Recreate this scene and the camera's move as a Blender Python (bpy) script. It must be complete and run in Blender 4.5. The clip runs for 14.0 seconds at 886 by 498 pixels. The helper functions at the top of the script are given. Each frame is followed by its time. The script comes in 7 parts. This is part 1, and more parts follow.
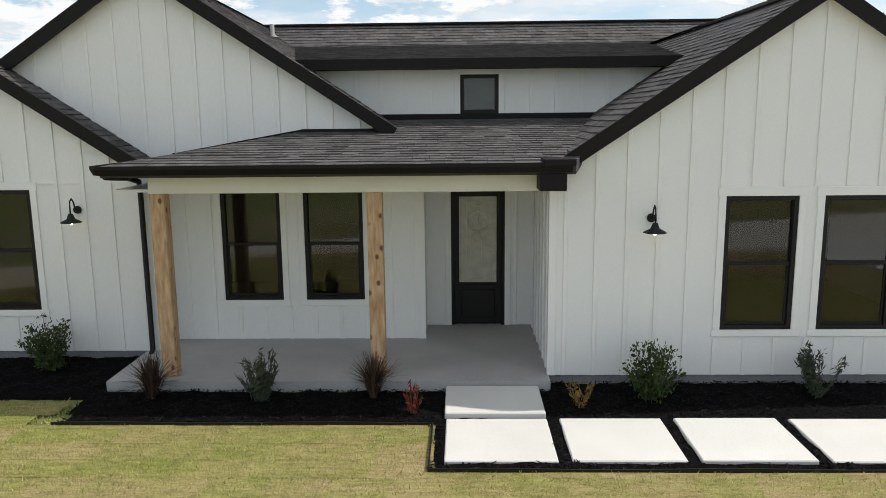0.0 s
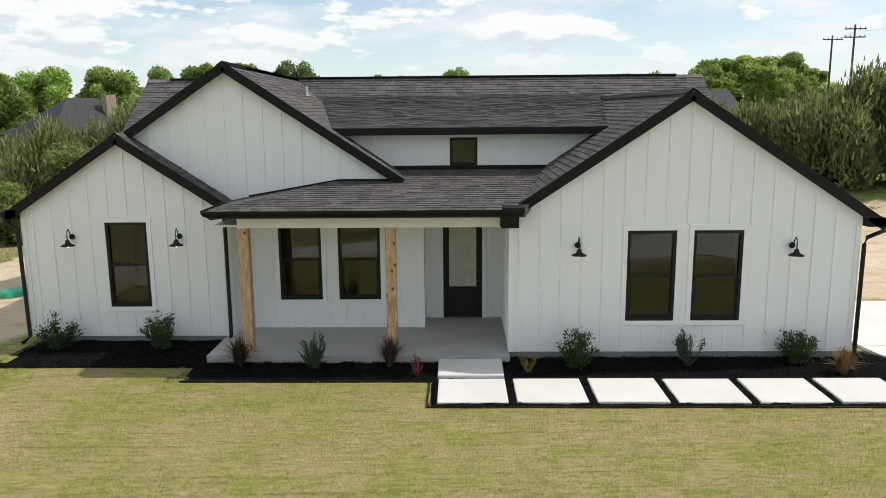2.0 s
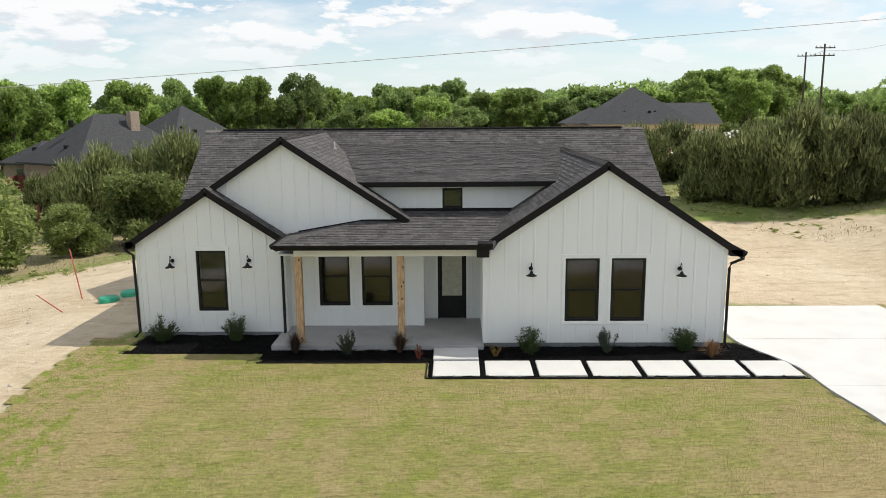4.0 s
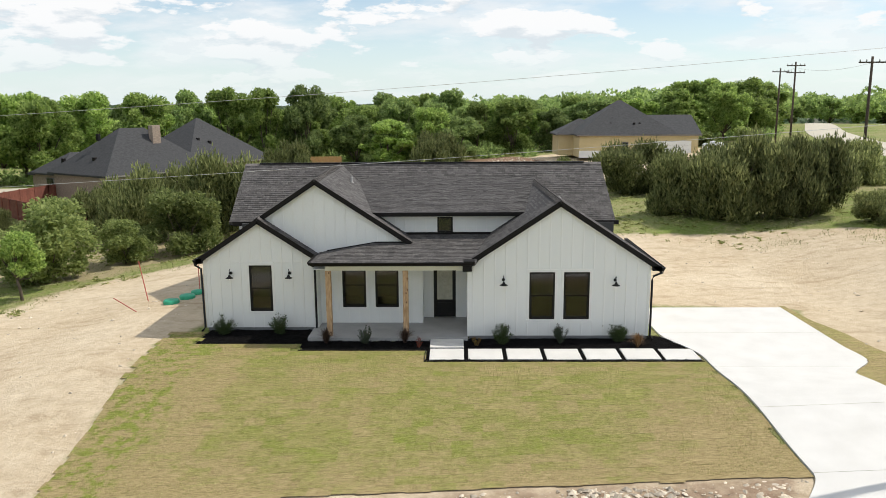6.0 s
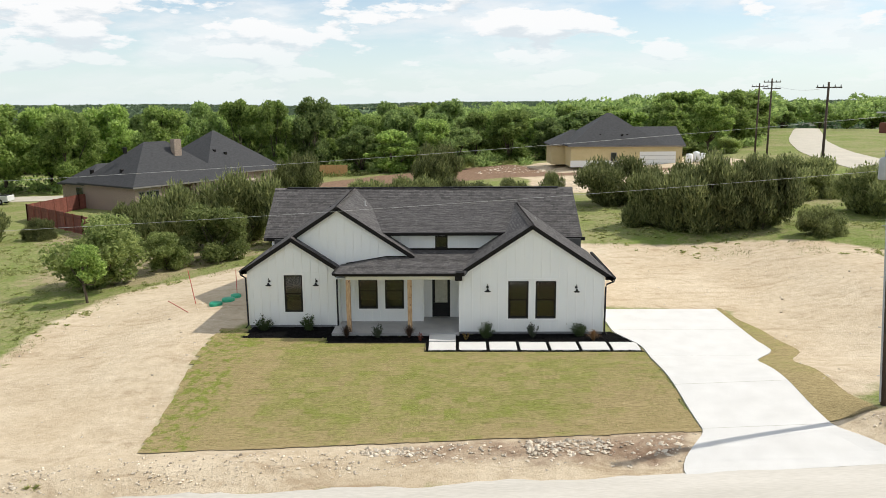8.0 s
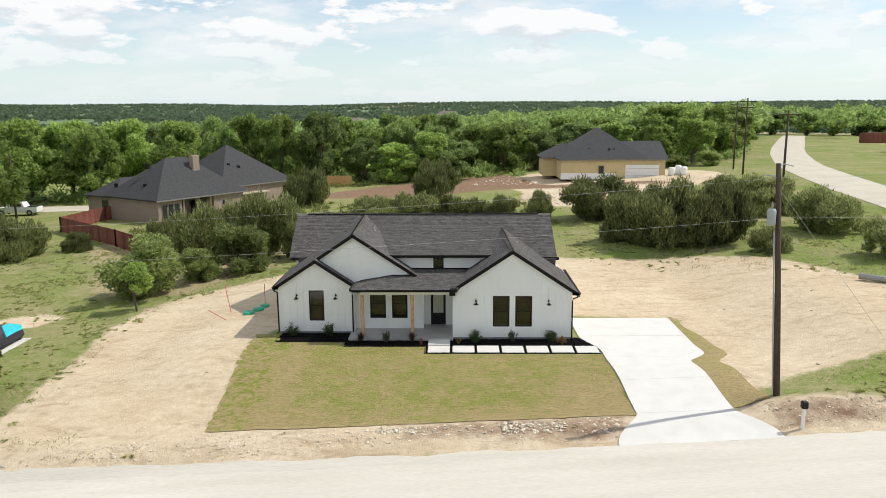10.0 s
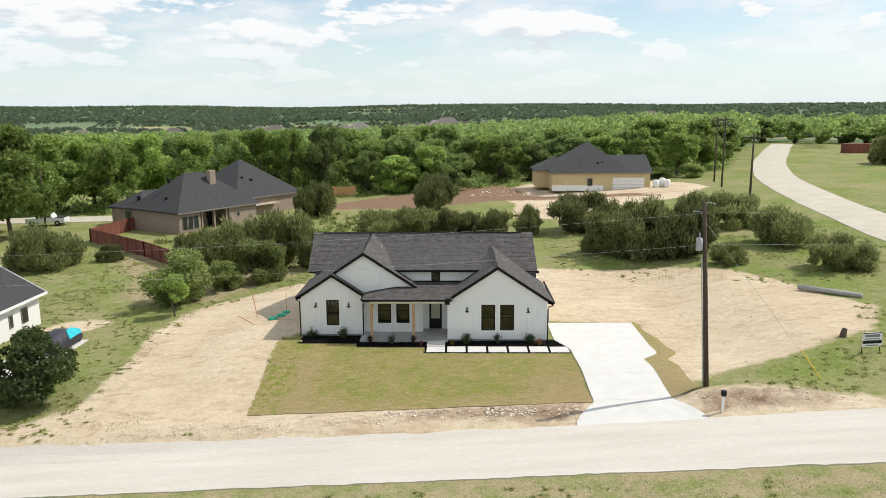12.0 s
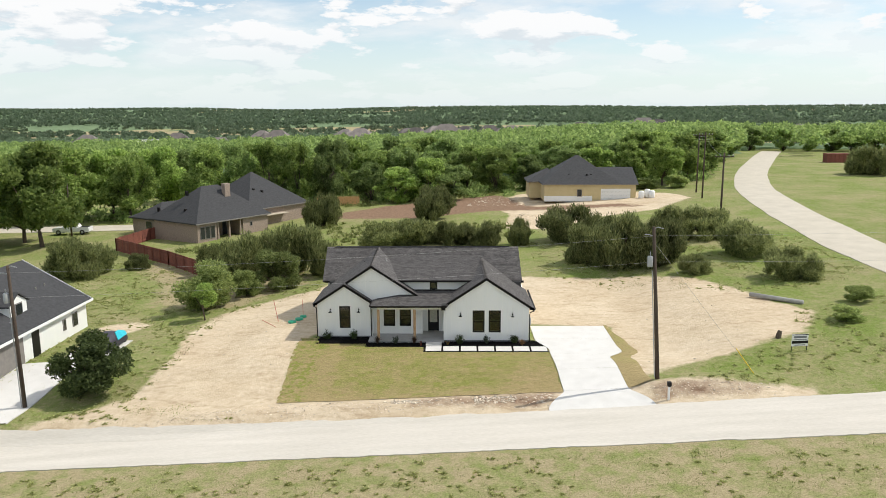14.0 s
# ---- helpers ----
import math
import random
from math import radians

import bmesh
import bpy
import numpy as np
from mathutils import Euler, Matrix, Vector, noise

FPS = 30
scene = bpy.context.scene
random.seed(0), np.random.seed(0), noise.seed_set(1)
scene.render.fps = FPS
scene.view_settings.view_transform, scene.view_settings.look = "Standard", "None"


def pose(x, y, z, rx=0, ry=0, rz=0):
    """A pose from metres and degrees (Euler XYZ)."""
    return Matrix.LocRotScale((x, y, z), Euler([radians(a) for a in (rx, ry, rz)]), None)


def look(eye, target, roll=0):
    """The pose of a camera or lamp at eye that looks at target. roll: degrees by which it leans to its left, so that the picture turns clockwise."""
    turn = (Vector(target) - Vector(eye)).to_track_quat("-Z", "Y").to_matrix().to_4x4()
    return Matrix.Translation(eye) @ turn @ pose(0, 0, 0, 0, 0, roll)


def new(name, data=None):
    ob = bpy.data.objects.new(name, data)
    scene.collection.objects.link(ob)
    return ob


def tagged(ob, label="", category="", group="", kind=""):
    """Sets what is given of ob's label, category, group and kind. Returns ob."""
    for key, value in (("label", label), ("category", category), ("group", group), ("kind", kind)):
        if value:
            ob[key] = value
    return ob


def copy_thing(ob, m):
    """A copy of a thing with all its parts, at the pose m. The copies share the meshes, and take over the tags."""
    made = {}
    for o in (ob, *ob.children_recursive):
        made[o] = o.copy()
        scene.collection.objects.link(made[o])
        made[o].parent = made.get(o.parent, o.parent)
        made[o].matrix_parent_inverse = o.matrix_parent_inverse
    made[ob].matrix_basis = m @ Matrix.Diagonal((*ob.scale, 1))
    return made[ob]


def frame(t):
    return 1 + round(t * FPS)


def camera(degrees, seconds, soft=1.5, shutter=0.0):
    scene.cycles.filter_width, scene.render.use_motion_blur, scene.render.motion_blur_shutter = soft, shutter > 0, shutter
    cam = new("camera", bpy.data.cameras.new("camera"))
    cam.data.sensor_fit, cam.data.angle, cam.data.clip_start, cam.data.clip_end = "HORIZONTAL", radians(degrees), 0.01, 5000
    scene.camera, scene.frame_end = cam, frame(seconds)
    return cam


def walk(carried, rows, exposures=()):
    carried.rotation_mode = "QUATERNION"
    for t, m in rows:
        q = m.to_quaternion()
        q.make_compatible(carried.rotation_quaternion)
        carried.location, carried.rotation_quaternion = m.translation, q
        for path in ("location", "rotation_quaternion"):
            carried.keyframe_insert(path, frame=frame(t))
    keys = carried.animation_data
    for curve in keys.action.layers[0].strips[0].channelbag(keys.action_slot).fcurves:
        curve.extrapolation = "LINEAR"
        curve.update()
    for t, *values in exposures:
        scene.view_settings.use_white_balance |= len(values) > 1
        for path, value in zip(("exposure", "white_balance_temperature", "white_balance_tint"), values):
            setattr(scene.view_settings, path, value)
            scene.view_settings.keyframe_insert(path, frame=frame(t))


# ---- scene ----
cam = camera(61.2, 14.0, soft=0.8)
PATH = [
    (0, (-1.175, -9.878, 3.503), (-1.226, -7.909, 3.157), -0.6),
    (0.5, (-1.186, -10.84, 3.78), (-1.229, -8.871, 3.431), -0.5),
    (1, (-1.116, -11.926, 4.117), (-1.162, -9.959, 3.757), -0.5),
    (1.5, (-1.048, -13.14, 4.428), (-1.093, -11.173, 4.068), -0.5),
    (2, (-0.991, -14.445, 4.753), (-1.034, -12.478, 4.392), -0.5),
    (2.5, (-0.913, -15.856, 5.145), (-0.955, -13.89, 4.783), -0.5),
    (3, (-0.849, -17.357, 5.592), (-0.891, -15.391, 5.229), -0.5),
    (5.5, (-0.45, -25.582, 8.021), (-0.49, -23.617, 7.651), -0.4),
    (6, (-0.379, -27.233, 8.478), (-0.418, -25.268, 8.107), -0.4),
    (6.5, (-0.299, -28.934, 8.955), (-0.338, -26.97, 8.581), -0.4),
    (7, (-0.22, -30.653, 9.424), (-0.26, -28.689, 9.05), -0.4),
    (7.5, (-0.125, -32.39, 9.936), (-0.167, -30.425, 9.562), -0.4),
    (8, (-0.001, -34.141, 10.465), (-0.044, -32.176, 10.092), -0.4),
    (10.5, (0.412, -43.487, 13.761), (0.371, -41.523, 13.386), -0.3),
    (11, (0.532, -45.395, 14.354), (0.49, -43.43, 13.982), -0.3),
    (11.5, (0.639, -47.341, 14.993), (0.597, -45.376, 14.621), -0.3),
    (12, (0.758, -49.408, 15.64), (0.716, -47.443, 15.269), -0.3),
    (12.5, (0.873, -51.514, 16.316), (0.831, -49.549, 15.947), -0.3),
    (13, (0.969, -53.61, 16.951), (0.927, -51.645, 16.582), -0.3),
    (13.5, (1.084, -55.568, 17.586), (1.042, -53.603, 17.218), -0.3),
    (14, (1.196, -57.587, 18.162), (1.154, -55.621, 17.795), -0.3),
]
walk(cam, [(t, look(eye, target, roll)) for t, eye, target, roll in PATH])


# ---- light ----
SUN_WAY = Vector((0.78, 0.20, 1.0)).normalized()          # from the ground towards the sun
ELEV, AZIM = math.asin(SUN_WAY.z), math.atan2(SUN_WAY.x, SUN_WAY.y)
scene.view_settings.exposure = 0.1
world = bpy.data.worlds.new("sky")
scene.world = world
world.use_nodes = True


def build_sky():
    nt = world.node_tree
    N, L = nt.nodes, nt.links
    N.clear()
    out, bg = N.new("ShaderNodeOutputWorld"), N.new("ShaderNodeBackground")
    sky = N.new("ShaderNodeTexSky")
    sky.sky_type, sky.sun_disc = "NISHITA", False
    sky.sun_elevation, sky.sun_rotation = ELEV, AZIM
    sky.air_density, sky.dust_density, sky.ozone_density = 1.0, 0.3, 1.0
    co, sep = N.new("ShaderNodeTexCoord"), N.new("ShaderNodeSeparateXYZ")
    L.new(co.outputs["Generated"], sep.inputs[0])

    def m(op, a, b):
        n = N.new("ShaderNodeMath")
        n.operation = op
        for k, v in enumerate((a, b)):
            if isinstance(v, (int, float)):
                n.inputs[k].default_value = v
            else:
                L.new(v, n.inputs[k])
        return n.outputs[0]
    up = m("ADD", m("MAXIMUM", sep.outputs[2], 0.0), 0.24)
    comb = N.new("ShaderNodeCombineXYZ")
    L.new(m("DIVIDE", sep.outputs[0], up), comb.inputs[0])
    L.new(m("DIVIDE", sep.outputs[1], up), comb.inputs[1])
    mapping = N.new("ShaderNodeMapping")
    mapping.inputs["Scale"].default_value = (1.25, 1.6, 1.0)
    mapping.inputs["Location"].default_value = (1.9, 0.35, 0.0)
    L.new(comb.outputs[0], mapping.inputs[0])
    def noise_at(vector, scale, detail, rough=0.55):
        n = N.new("ShaderNodeTexNoise")
        n.inputs["Scale"].default_value, n.inputs["Detail"].default_value, n.inputs["Roughness"].default_value = scale, detail, rough
        L.new(vector, n.inputs["Vector"])
        return n.outputs["Fac"]

    def spread(value, a, b, lo=0.0, hi=1.0):
        n = N.new("ShaderNodeMapRange")
        n.interpolation_type = "SMOOTHSTEP"
        for key, v in (("From Min", a), ("From Max", b), ("To Min", lo), ("To Max", hi)):
            n.inputs[key].default_value = v
        L.new(value, n.inputs["Value"])
        return n.outputs[0]

    def shifted(dz):
        n = N.new("ShaderNodeMapping")
        n.inputs["Scale"].default_value = (5.6, 5.6, 18.0)
        n.inputs["Location"].default_value = (2.7, 0.6, 1.3 + dz)
        L.new(co.outputs["Generated"], n.inputs[0])
        return n.outputs[0]
    veil = spread(noise_at(mapping.outputs[0], 1.1, 6.0), 0.42, 0.62, 0.06, 0.82)
    here, above = noise_at(shifted(0.0), 1.15, 9.0, 0.58), noise_at(shifted(0.28), 1.15, 9.0, 0.58)
    puff = spread(here, 0.50, 0.555)
    cover = m("MULTIPLY", m("MAXIMUM", veil, puff), spread(sep.outputs[2], 0.0, 0.11, 0.2, 1.0))
    lit = spread(m("SUBTRACT", above, here), -0.06, 0.09, 1.0, 0.0)
    shade = N.new("ShaderNodeValToRGB")
    shade.color_ramp.elements[0].position, shade.color_ramp.elements[1].position = 0.0, 0.75
    shade.color_ramp.elements[0].color, shade.color_ramp.elements[1].color = (5.5, 5.95, 6.3, 1), (7.25, 7.3, 7.35, 1)
    L.new(m("MAXIMUM", m("MULTIPLY", lit, 1.0), m("MULTIPLY", m("SUBTRACT", 1.0, puff), 0.52)), shade.inputs[0])
    mix = N.new("ShaderNodeMix")
    mix.data_type = "RGBA"
    # milky air towards the horizon
    low = N.new("ShaderNodeMapRange")
    low.inputs["From Min"].default_value, low.inputs["From Max"].default_value = 0.0, 0.13
    low.inputs["To Min"].default_value, low.inputs["To Max"].default_value = 0.80, 0.12
    L.new(sep.outputs[2], low.inputs["Value"])
    milk = N.new("ShaderNodeMix")
    milk.data_type = "RGBA"
    L.new(low.outputs[0], milk.inputs["Factor"])
    L.new(sky.outputs[0], milk.inputs["A"])
    milk.inputs["B"].default_value = (5.45, 6.5, 7.0, 1)
    L.new(cover, mix.inputs["Factor"])
    L.new(milk.outputs["Result"], mix.inputs["A"])
    L.new(shade.outputs[0], mix.inputs["B"])
    L.new(mix.outputs["Result"], bg.inputs["Color"])
    bg.inputs["Strength"].default_value = 0.125
    L.new(bg.outputs[0], out.inputs[0])


build_sky()
sun_data = bpy.data.lights.new("sun", "SUN")
sun_data.energy, sun_data.angle, sun_data.color = 3.6, radians(0.5), (1.0, 0.95, 0.86)
sun = new("sun", sun_data)
sun.matrix_world = look((30, 10, 40), Vector((30, 10, 40)) - SUN_WAY)


# ---- materials ----
def shader(name):
    mat = bpy.data.materials.new(name)
    mat.use_nodes = True
    return mat, mat.node_tree.nodes, mat.node_tree.links, mat.node_tree.nodes["Principled BSDF"]


def surface(name, dark, light, scale=8.0, fine=60.0, rough=0.7, bump=0.15, metal=0.0, vary="", spread=0.25, stretch=(1, 1, 1), spec=0.5, dist=0.02):
    """Two colours mixed by a coarse and a fine noise, with fine relief; vary: 'island' or 'object' shifts each piece's tone."""
    mat, N, L, bsdf = shader(name)
    co, mp = N.new("ShaderNodeTexCoord"), N.new("ShaderNodeMapping")
    mp.inputs["Scale"].default_value = stretch
    L.new(co.outputs["Object"], mp.inputs[0])
    a, b = N.new("ShaderNodeTexNoise"), N.new("ShaderNodeTexNoise")
    for n, s, d in ((a, scale, 4.0), (b, fine, 3.0)):
        n.inputs["Scale"].default_value, n.inputs["Detail"].default_value = s, d
        L.new(mp.outputs[0], n.inputs["Vector"])
    mean = N.new("ShaderNodeMath")
    mean.operation = "MULTIPLY_ADD"
    L.new(b.outputs["Fac"], mean.inputs[0])
    mean.inputs[1].default_value = 0.5
    half = N.new("ShaderNodeMath")
    half.operation = "MULTIPLY"
    L.new(a.outputs["Fac"], half.inputs[0])
    half.inputs[1].default_value = 0.5
    L.new(half.outputs[0], mean.inputs[2])
    ramp = N.new("ShaderNodeValToRGB")
    ramp.color_ramp.elements[0].position, ramp.color_ramp.elements[1].position = 0.32, 0.68
    ramp.color_ramp.elements[0].color, ramp.color_ramp.elements[1].color = (*dark, 1), (*light, 1)
    L.new(mean.outputs[0], ramp.inputs[0])
    colour = ramp.outputs[0]
    if vary:
        src = N.new("ShaderNodeNewGeometry").outputs["Random Per Island"] if vary == "island" else N.new("ShaderNodeObjectInfo").outputs["Random"]
        rng = N.new("ShaderNodeMapRange")
        rng.inputs["To Min"].default_value, rng.inputs["To Max"].default_value = 1 - spread, 1 + spread
        L.new(src, rng.inputs["Value"])
        hsv = N.new("ShaderNodeHueSaturation")
        L.new(rng.outputs[0], hsv.inputs["Value"])
        L.new(colour, hsv.inputs["Color"])
        colour = hsv.outputs[0]
    L.new(colour, bsdf.inputs["Base Color"])
    bsdf.inputs["Roughness"].default_value, bsdf.inputs["Metallic"].default_value = rough, metal
    bsdf.inputs["Specular IOR Level"].default_value = spec
    if bump:
        bp = N.new("ShaderNodeBump")
        bp.inputs["Strength"].default_value, bp.inputs["Distance"].default_value = bump, dist
        L.new(b.outputs["Fac"], bp.inputs["Height"])
        L.new(bp.outputs[0], bsdf.inputs["Normal"])
    return mat


def foliage(name, dark, light, through_light=0.52, spread=0.35):
    mat, N, L, bsdf = shader(name)
    geo, ramp = N.new("ShaderNodeNewGeometry"), N.new("ShaderNodeValToRGB")
    ramp.color_ramp.elements[0].color, ramp.color_ramp.elements[1].color = (*dark, 1), (*light, 1)
    L.new(geo.outputs["Random Per Island"], ramp.inputs[0])
    info, rng, hsv = N.new("ShaderNodeObjectInfo"), N.new("ShaderNodeMapRange"), N.new("ShaderNodeHueSaturation")
    rng.inputs["To Min"].default_value, rng.inputs["To Max"].default_value = 1 - spread, 1 + spread
    L.new(info.outputs["Random"], rng.inputs["Value"])
    L.new(rng.outputs[0], hsv.inputs["Value"])
    L.new(ramp.outputs[0], hsv.inputs["Color"])
    L.new(hsv.outputs[0], bsdf.inputs["Base Color"])
    bsdf.inputs["Roughness"].default_value, bsdf.inputs["Specular IOR Level"].default_value = 0.6, 0.25
    tr, mix = N.new("ShaderNodeBsdfTranslucent"), N.new("ShaderNodeMixShader")
    L.new(hsv.outputs[0], tr.inputs["Color"])
    mix.inputs[0].default_value = through_light
    L.new(bsdf.outputs[0], mix.inputs[1])
    L.new(tr.outputs[0], mix.inputs[2])
    L.new(mix.outputs[0], N["Material Output"].inputs["Surface"])
    return mat


def clear_glass(name, tint=(0.75, 0.8, 0.78), rough=0.01):
    mat, N, L, bsdf = shader(name)
    bsdf.inputs["Base Color"].default_value = (*tint, 1)
    bsdf.inputs["Transmission Weight"].default_value, bsdf.inputs["Roughness"].default_value, bsdf.inputs["IOR"].default_value = 1.0, rough, 1.5
    return mat


def ground_material():
    mat, N, L, bsdf = shader("open_ground")
    co = N.new("ShaderNodeTexCoord")

    def noise_tex(s, d=5.0, r=0.6):
        n = N.new("ShaderNodeTexNoise")
        n.inputs["Scale"].default_value, n.inputs["Detail"].default_value, n.inputs["Roughness"].default_value = s, d, r
        L.new(co.outputs["Object"], n.inputs["Vector"])
        return n.outputs["Fac"]

    def ramp(src, *stops):
        r = N.new("ShaderNodeValToRGB")
        e = r.color_ramp.elements
        while len(e) < len(stops):
            e.new(0.5)
        for k, (p, c) in enumerate(stops):
            e[k].position, e[k].color = p, (*c, 1)
        L.new(src, r.inputs[0])
        return r.outputs[0]

    def math_node(op, a, b, c=None):
        n = N.new("ShaderNodeMath")
        n.operation = op
        for k, v in enumerate((a, b, c)):
            if v is None:
                continue
            if isinstance(v, (int, float)):
                n.inputs[k].default_value = v
            else:
                L.new(v, n.inputs[k])
        return n.outputs[0]

    def blend(f, a, b, how="MIX"):
        n = N.new("ShaderNodeMix")
        n.data_type, n.blend_type = "RGBA", how
        if isinstance(f, (int, float)):
            n.inputs["Factor"].default_value = f
        else:
            L.new(f, n.inputs["Factor"])
        L.new(a, n.inputs["A"])
        L.new(b, n.inputs["B"])
        return n.outputs["Result"]

    def zone(name, ragged):
        at = N.new("ShaderNodeAttribute")
        at.attribute_name = name
        v = math_node("ADD", at.outputs["Fac"], math_node("MULTIPLY", math_node("SUBTRACT", noise_tex(0.7, 8.0, 0.7), 0.5), ragged))
        r = N.new("ShaderNodeMapRange")
        r.inputs["From Min"].default_value, r.inputs["From Max"].default_value = 0.40, 0.60
        L.new(v, r.inputs["Value"])
        return r.outputs[0]
    grain = noise_tex(9.0, 8.0, 0.75)
    patch = noise_tex(0.16, 6.0, 0.65)
    fine = noise_tex(2.3, 8.0, 0.7)
    green = ramp(grain, (0.30, (0.080, 0.115, 0.021)), (0.70, (0.25, 0.318, 0.080)))
    straw = ramp(grain, (0.30, (0.20, 0.165, 0.085)), (0.70, (0.47, 0.40, 0.245)))
    mixed = N.new("ShaderNodeMapRange")
    mixed.inputs["From Min"].default_value, mixed.inputs["From Max"].default_value = 0.42, 0.60
    L.new(math_node("MULTIPLY_ADD", patch, 0.5, math_node("MULTIPLY", fine, 0.5)), mixed.inputs["Value"])
    dry = zone("dry", 0.9)
    grass = blend(math_node("MAXIMUM", math_node("MULTIPLY", mixed.outputs[0], 0.8), dry), green, straw)
    sand = blend(math_node("MULTIPLY", grain, 0.7), ramp(patch, (0.30, (0.47, 0.365, 0.24)), (0.70, (0.67, 0.575, 0.435))),
                 ramp(fine, (0.35, (0.39, 0.295, 0.19)), (0.65, (0.67, 0.575, 0.43))))
    # tracks and scrape marks of the grading, running across the lot
    marks = N.new("ShaderNodeMapping")
    marks.inputs["Rotation"].default_value, marks.inputs["Scale"].default_value = (0, 0, 0.35), (0.38, 0.80, 1.0)
    L.new(co.outputs["Object"], marks.inputs[0])
    scrape = N.new("ShaderNodeTexNoise")
    scrape.inputs["Scale"].default_value, scrape.inputs["Detail"].default_value, scrape.inputs["Roughness"].default_value, scrape.inputs["Distortion"].default_value = 1.3, 7.0, 0.70, 1.1
    L.new(marks.outputs[0], scrape.inputs["Vector"])
    scraped = ramp(scrape.outputs["Fac"], (0.34, (0.74, 0.68, 0.62)), (0.47, (1.0, 0.99, 0.97)), (0.68, (1.10, 1.10, 1.10)))
    sand = blend(0.75, sand, scraped, "MULTIPLY")
    soil = ramp(fine, (0.30, (0.145, 0.090, 0.058)), (0.70, (0.31, 0.205, 0.140)))
    colour = blend(zone("dirt", 0.75), grass, sand)
    colour = blend(zone("soil", 0.6), colour, soil)
    # wooded ground toned pale to match the haze painted into the far leaves
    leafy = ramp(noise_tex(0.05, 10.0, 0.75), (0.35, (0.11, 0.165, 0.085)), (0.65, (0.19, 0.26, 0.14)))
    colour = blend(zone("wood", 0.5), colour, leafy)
    L.new(colour, bsdf.inputs["Base Color"])
    bsdf.inputs["Roughness"].default_value, bsdf.inputs["Specular IOR Level"].default_value = 0.95, 0.1
    bp = N.new("ShaderNodeBump")
    bp.inputs["Strength"].default_value, bp.inputs["Distance"].default_value = 0.6, 0.09
    L.new(math_node("ADD", math_node("ADD", grain, fine), scrape.outputs["Fac"]), bp.inputs["Height"])
    L.new(bp.outputs[0], bsdf.inputs["Normal"])
    return mat


M_GROUND = ground_material()
M_SIDING = surface("white_siding", (0.74, 0.75, 0.74), (0.82, 0.82, 0.80), 1.2, 90, 0.55, 0.06, stretch=(1, 1, 0.25))
M_TRIMWHITE = surface("white_trim", (0.76, 0.76, 0.74), (0.82, 0.82, 0.80), 2.0, 120, 0.5, 0.04)
M_BEAM = surface("cream_beam_paint", (0.72, 0.70, 0.60), (0.78, 0.76, 0.67), 2.0, 80, 0.5, 0.05)
M_BLACK = surface("black_metal", (0.005, 0.005, 0.005), (0.010, 0.009, 0.009), 4.0, 90, 0.5, 0.05, spec=0.3)
M_FASCIA = surface("dark_fascia", (0.004, 0.003, 0.003), (0.008, 0.006, 0.006), 3.0, 60, 0.6, 0.06, spec=0.25)
M_SHINGLE = surface("asphalt_shingle", (0.060, 0.057, 0.058), (0.138, 0.129, 0.124), 9.0, 150, 0.93, 0.5, vary="island", spread=0.27, spec=0.2)
M_SHINGLE_PIECE = surface("asphalt_shingle_piece", (0.060, 0.057, 0.058), (0.138, 0.129, 0.124), 9.0, 150, 0.93, 0.5, vary="object", spread=0.27, spec=0.2)
M_FELT = surface("roof_underlay", (0.04, 0.038, 0.038), (0.06, 0.055, 0.055), 5.0, 80, 0.95, 0.2)
M_RIDGE = surface("ridge_shingle", (0.10, 0.092, 0.088), (0.19, 0.175, 0.165), 6.0, 120, 0.93, 0.4, vary="object", spread=0.2, spec=0.2)
M_CONC = surface("pale_concrete", (0.56, 0.545, 0.515), (0.67, 0.655, 0.625), 1.1, 70, 0.85, 0.12)
M_PORCH = surface("grey_porch_concrete", (0.31, 0.31, 0.305), (0.43, 0.42, 0.41), 1.6, 60, 0.7, 0.08)
M_FOUND = surface("grey_foundation", (0.15, 0.16, 0.17), (0.24, 0.245, 0.25), 2.5, 50, 0.85, 0.2)
M_LANE = surface("tan_chip_road", (0.43, 0.39, 0.315), (0.56, 0.51, 0.42), 0.5, 14, 0.92, 0.2)
M_ROAD = surface("pale_chip_road", (0.48, 0.447, 0.385), (0.62, 0.58, 0.515), 1.1, 26, 0.92, 0.3, stretch=(0.10, 1, 1))
M_MULCH = surface("black_mulch", (0.002, 0.002, 0.002), (0.010, 0.009, 0.009), 14.0, 70, 0.95, 0.9, spec=0.05, dist=0.04)
M_CHIP = surface("mulch_chip", (0.003, 0.003, 0.003), (0.016, 0.015, 0.015), 9.0, 60, 0.85, 0.3, vary="island", spread=0.8, spec=0.1)


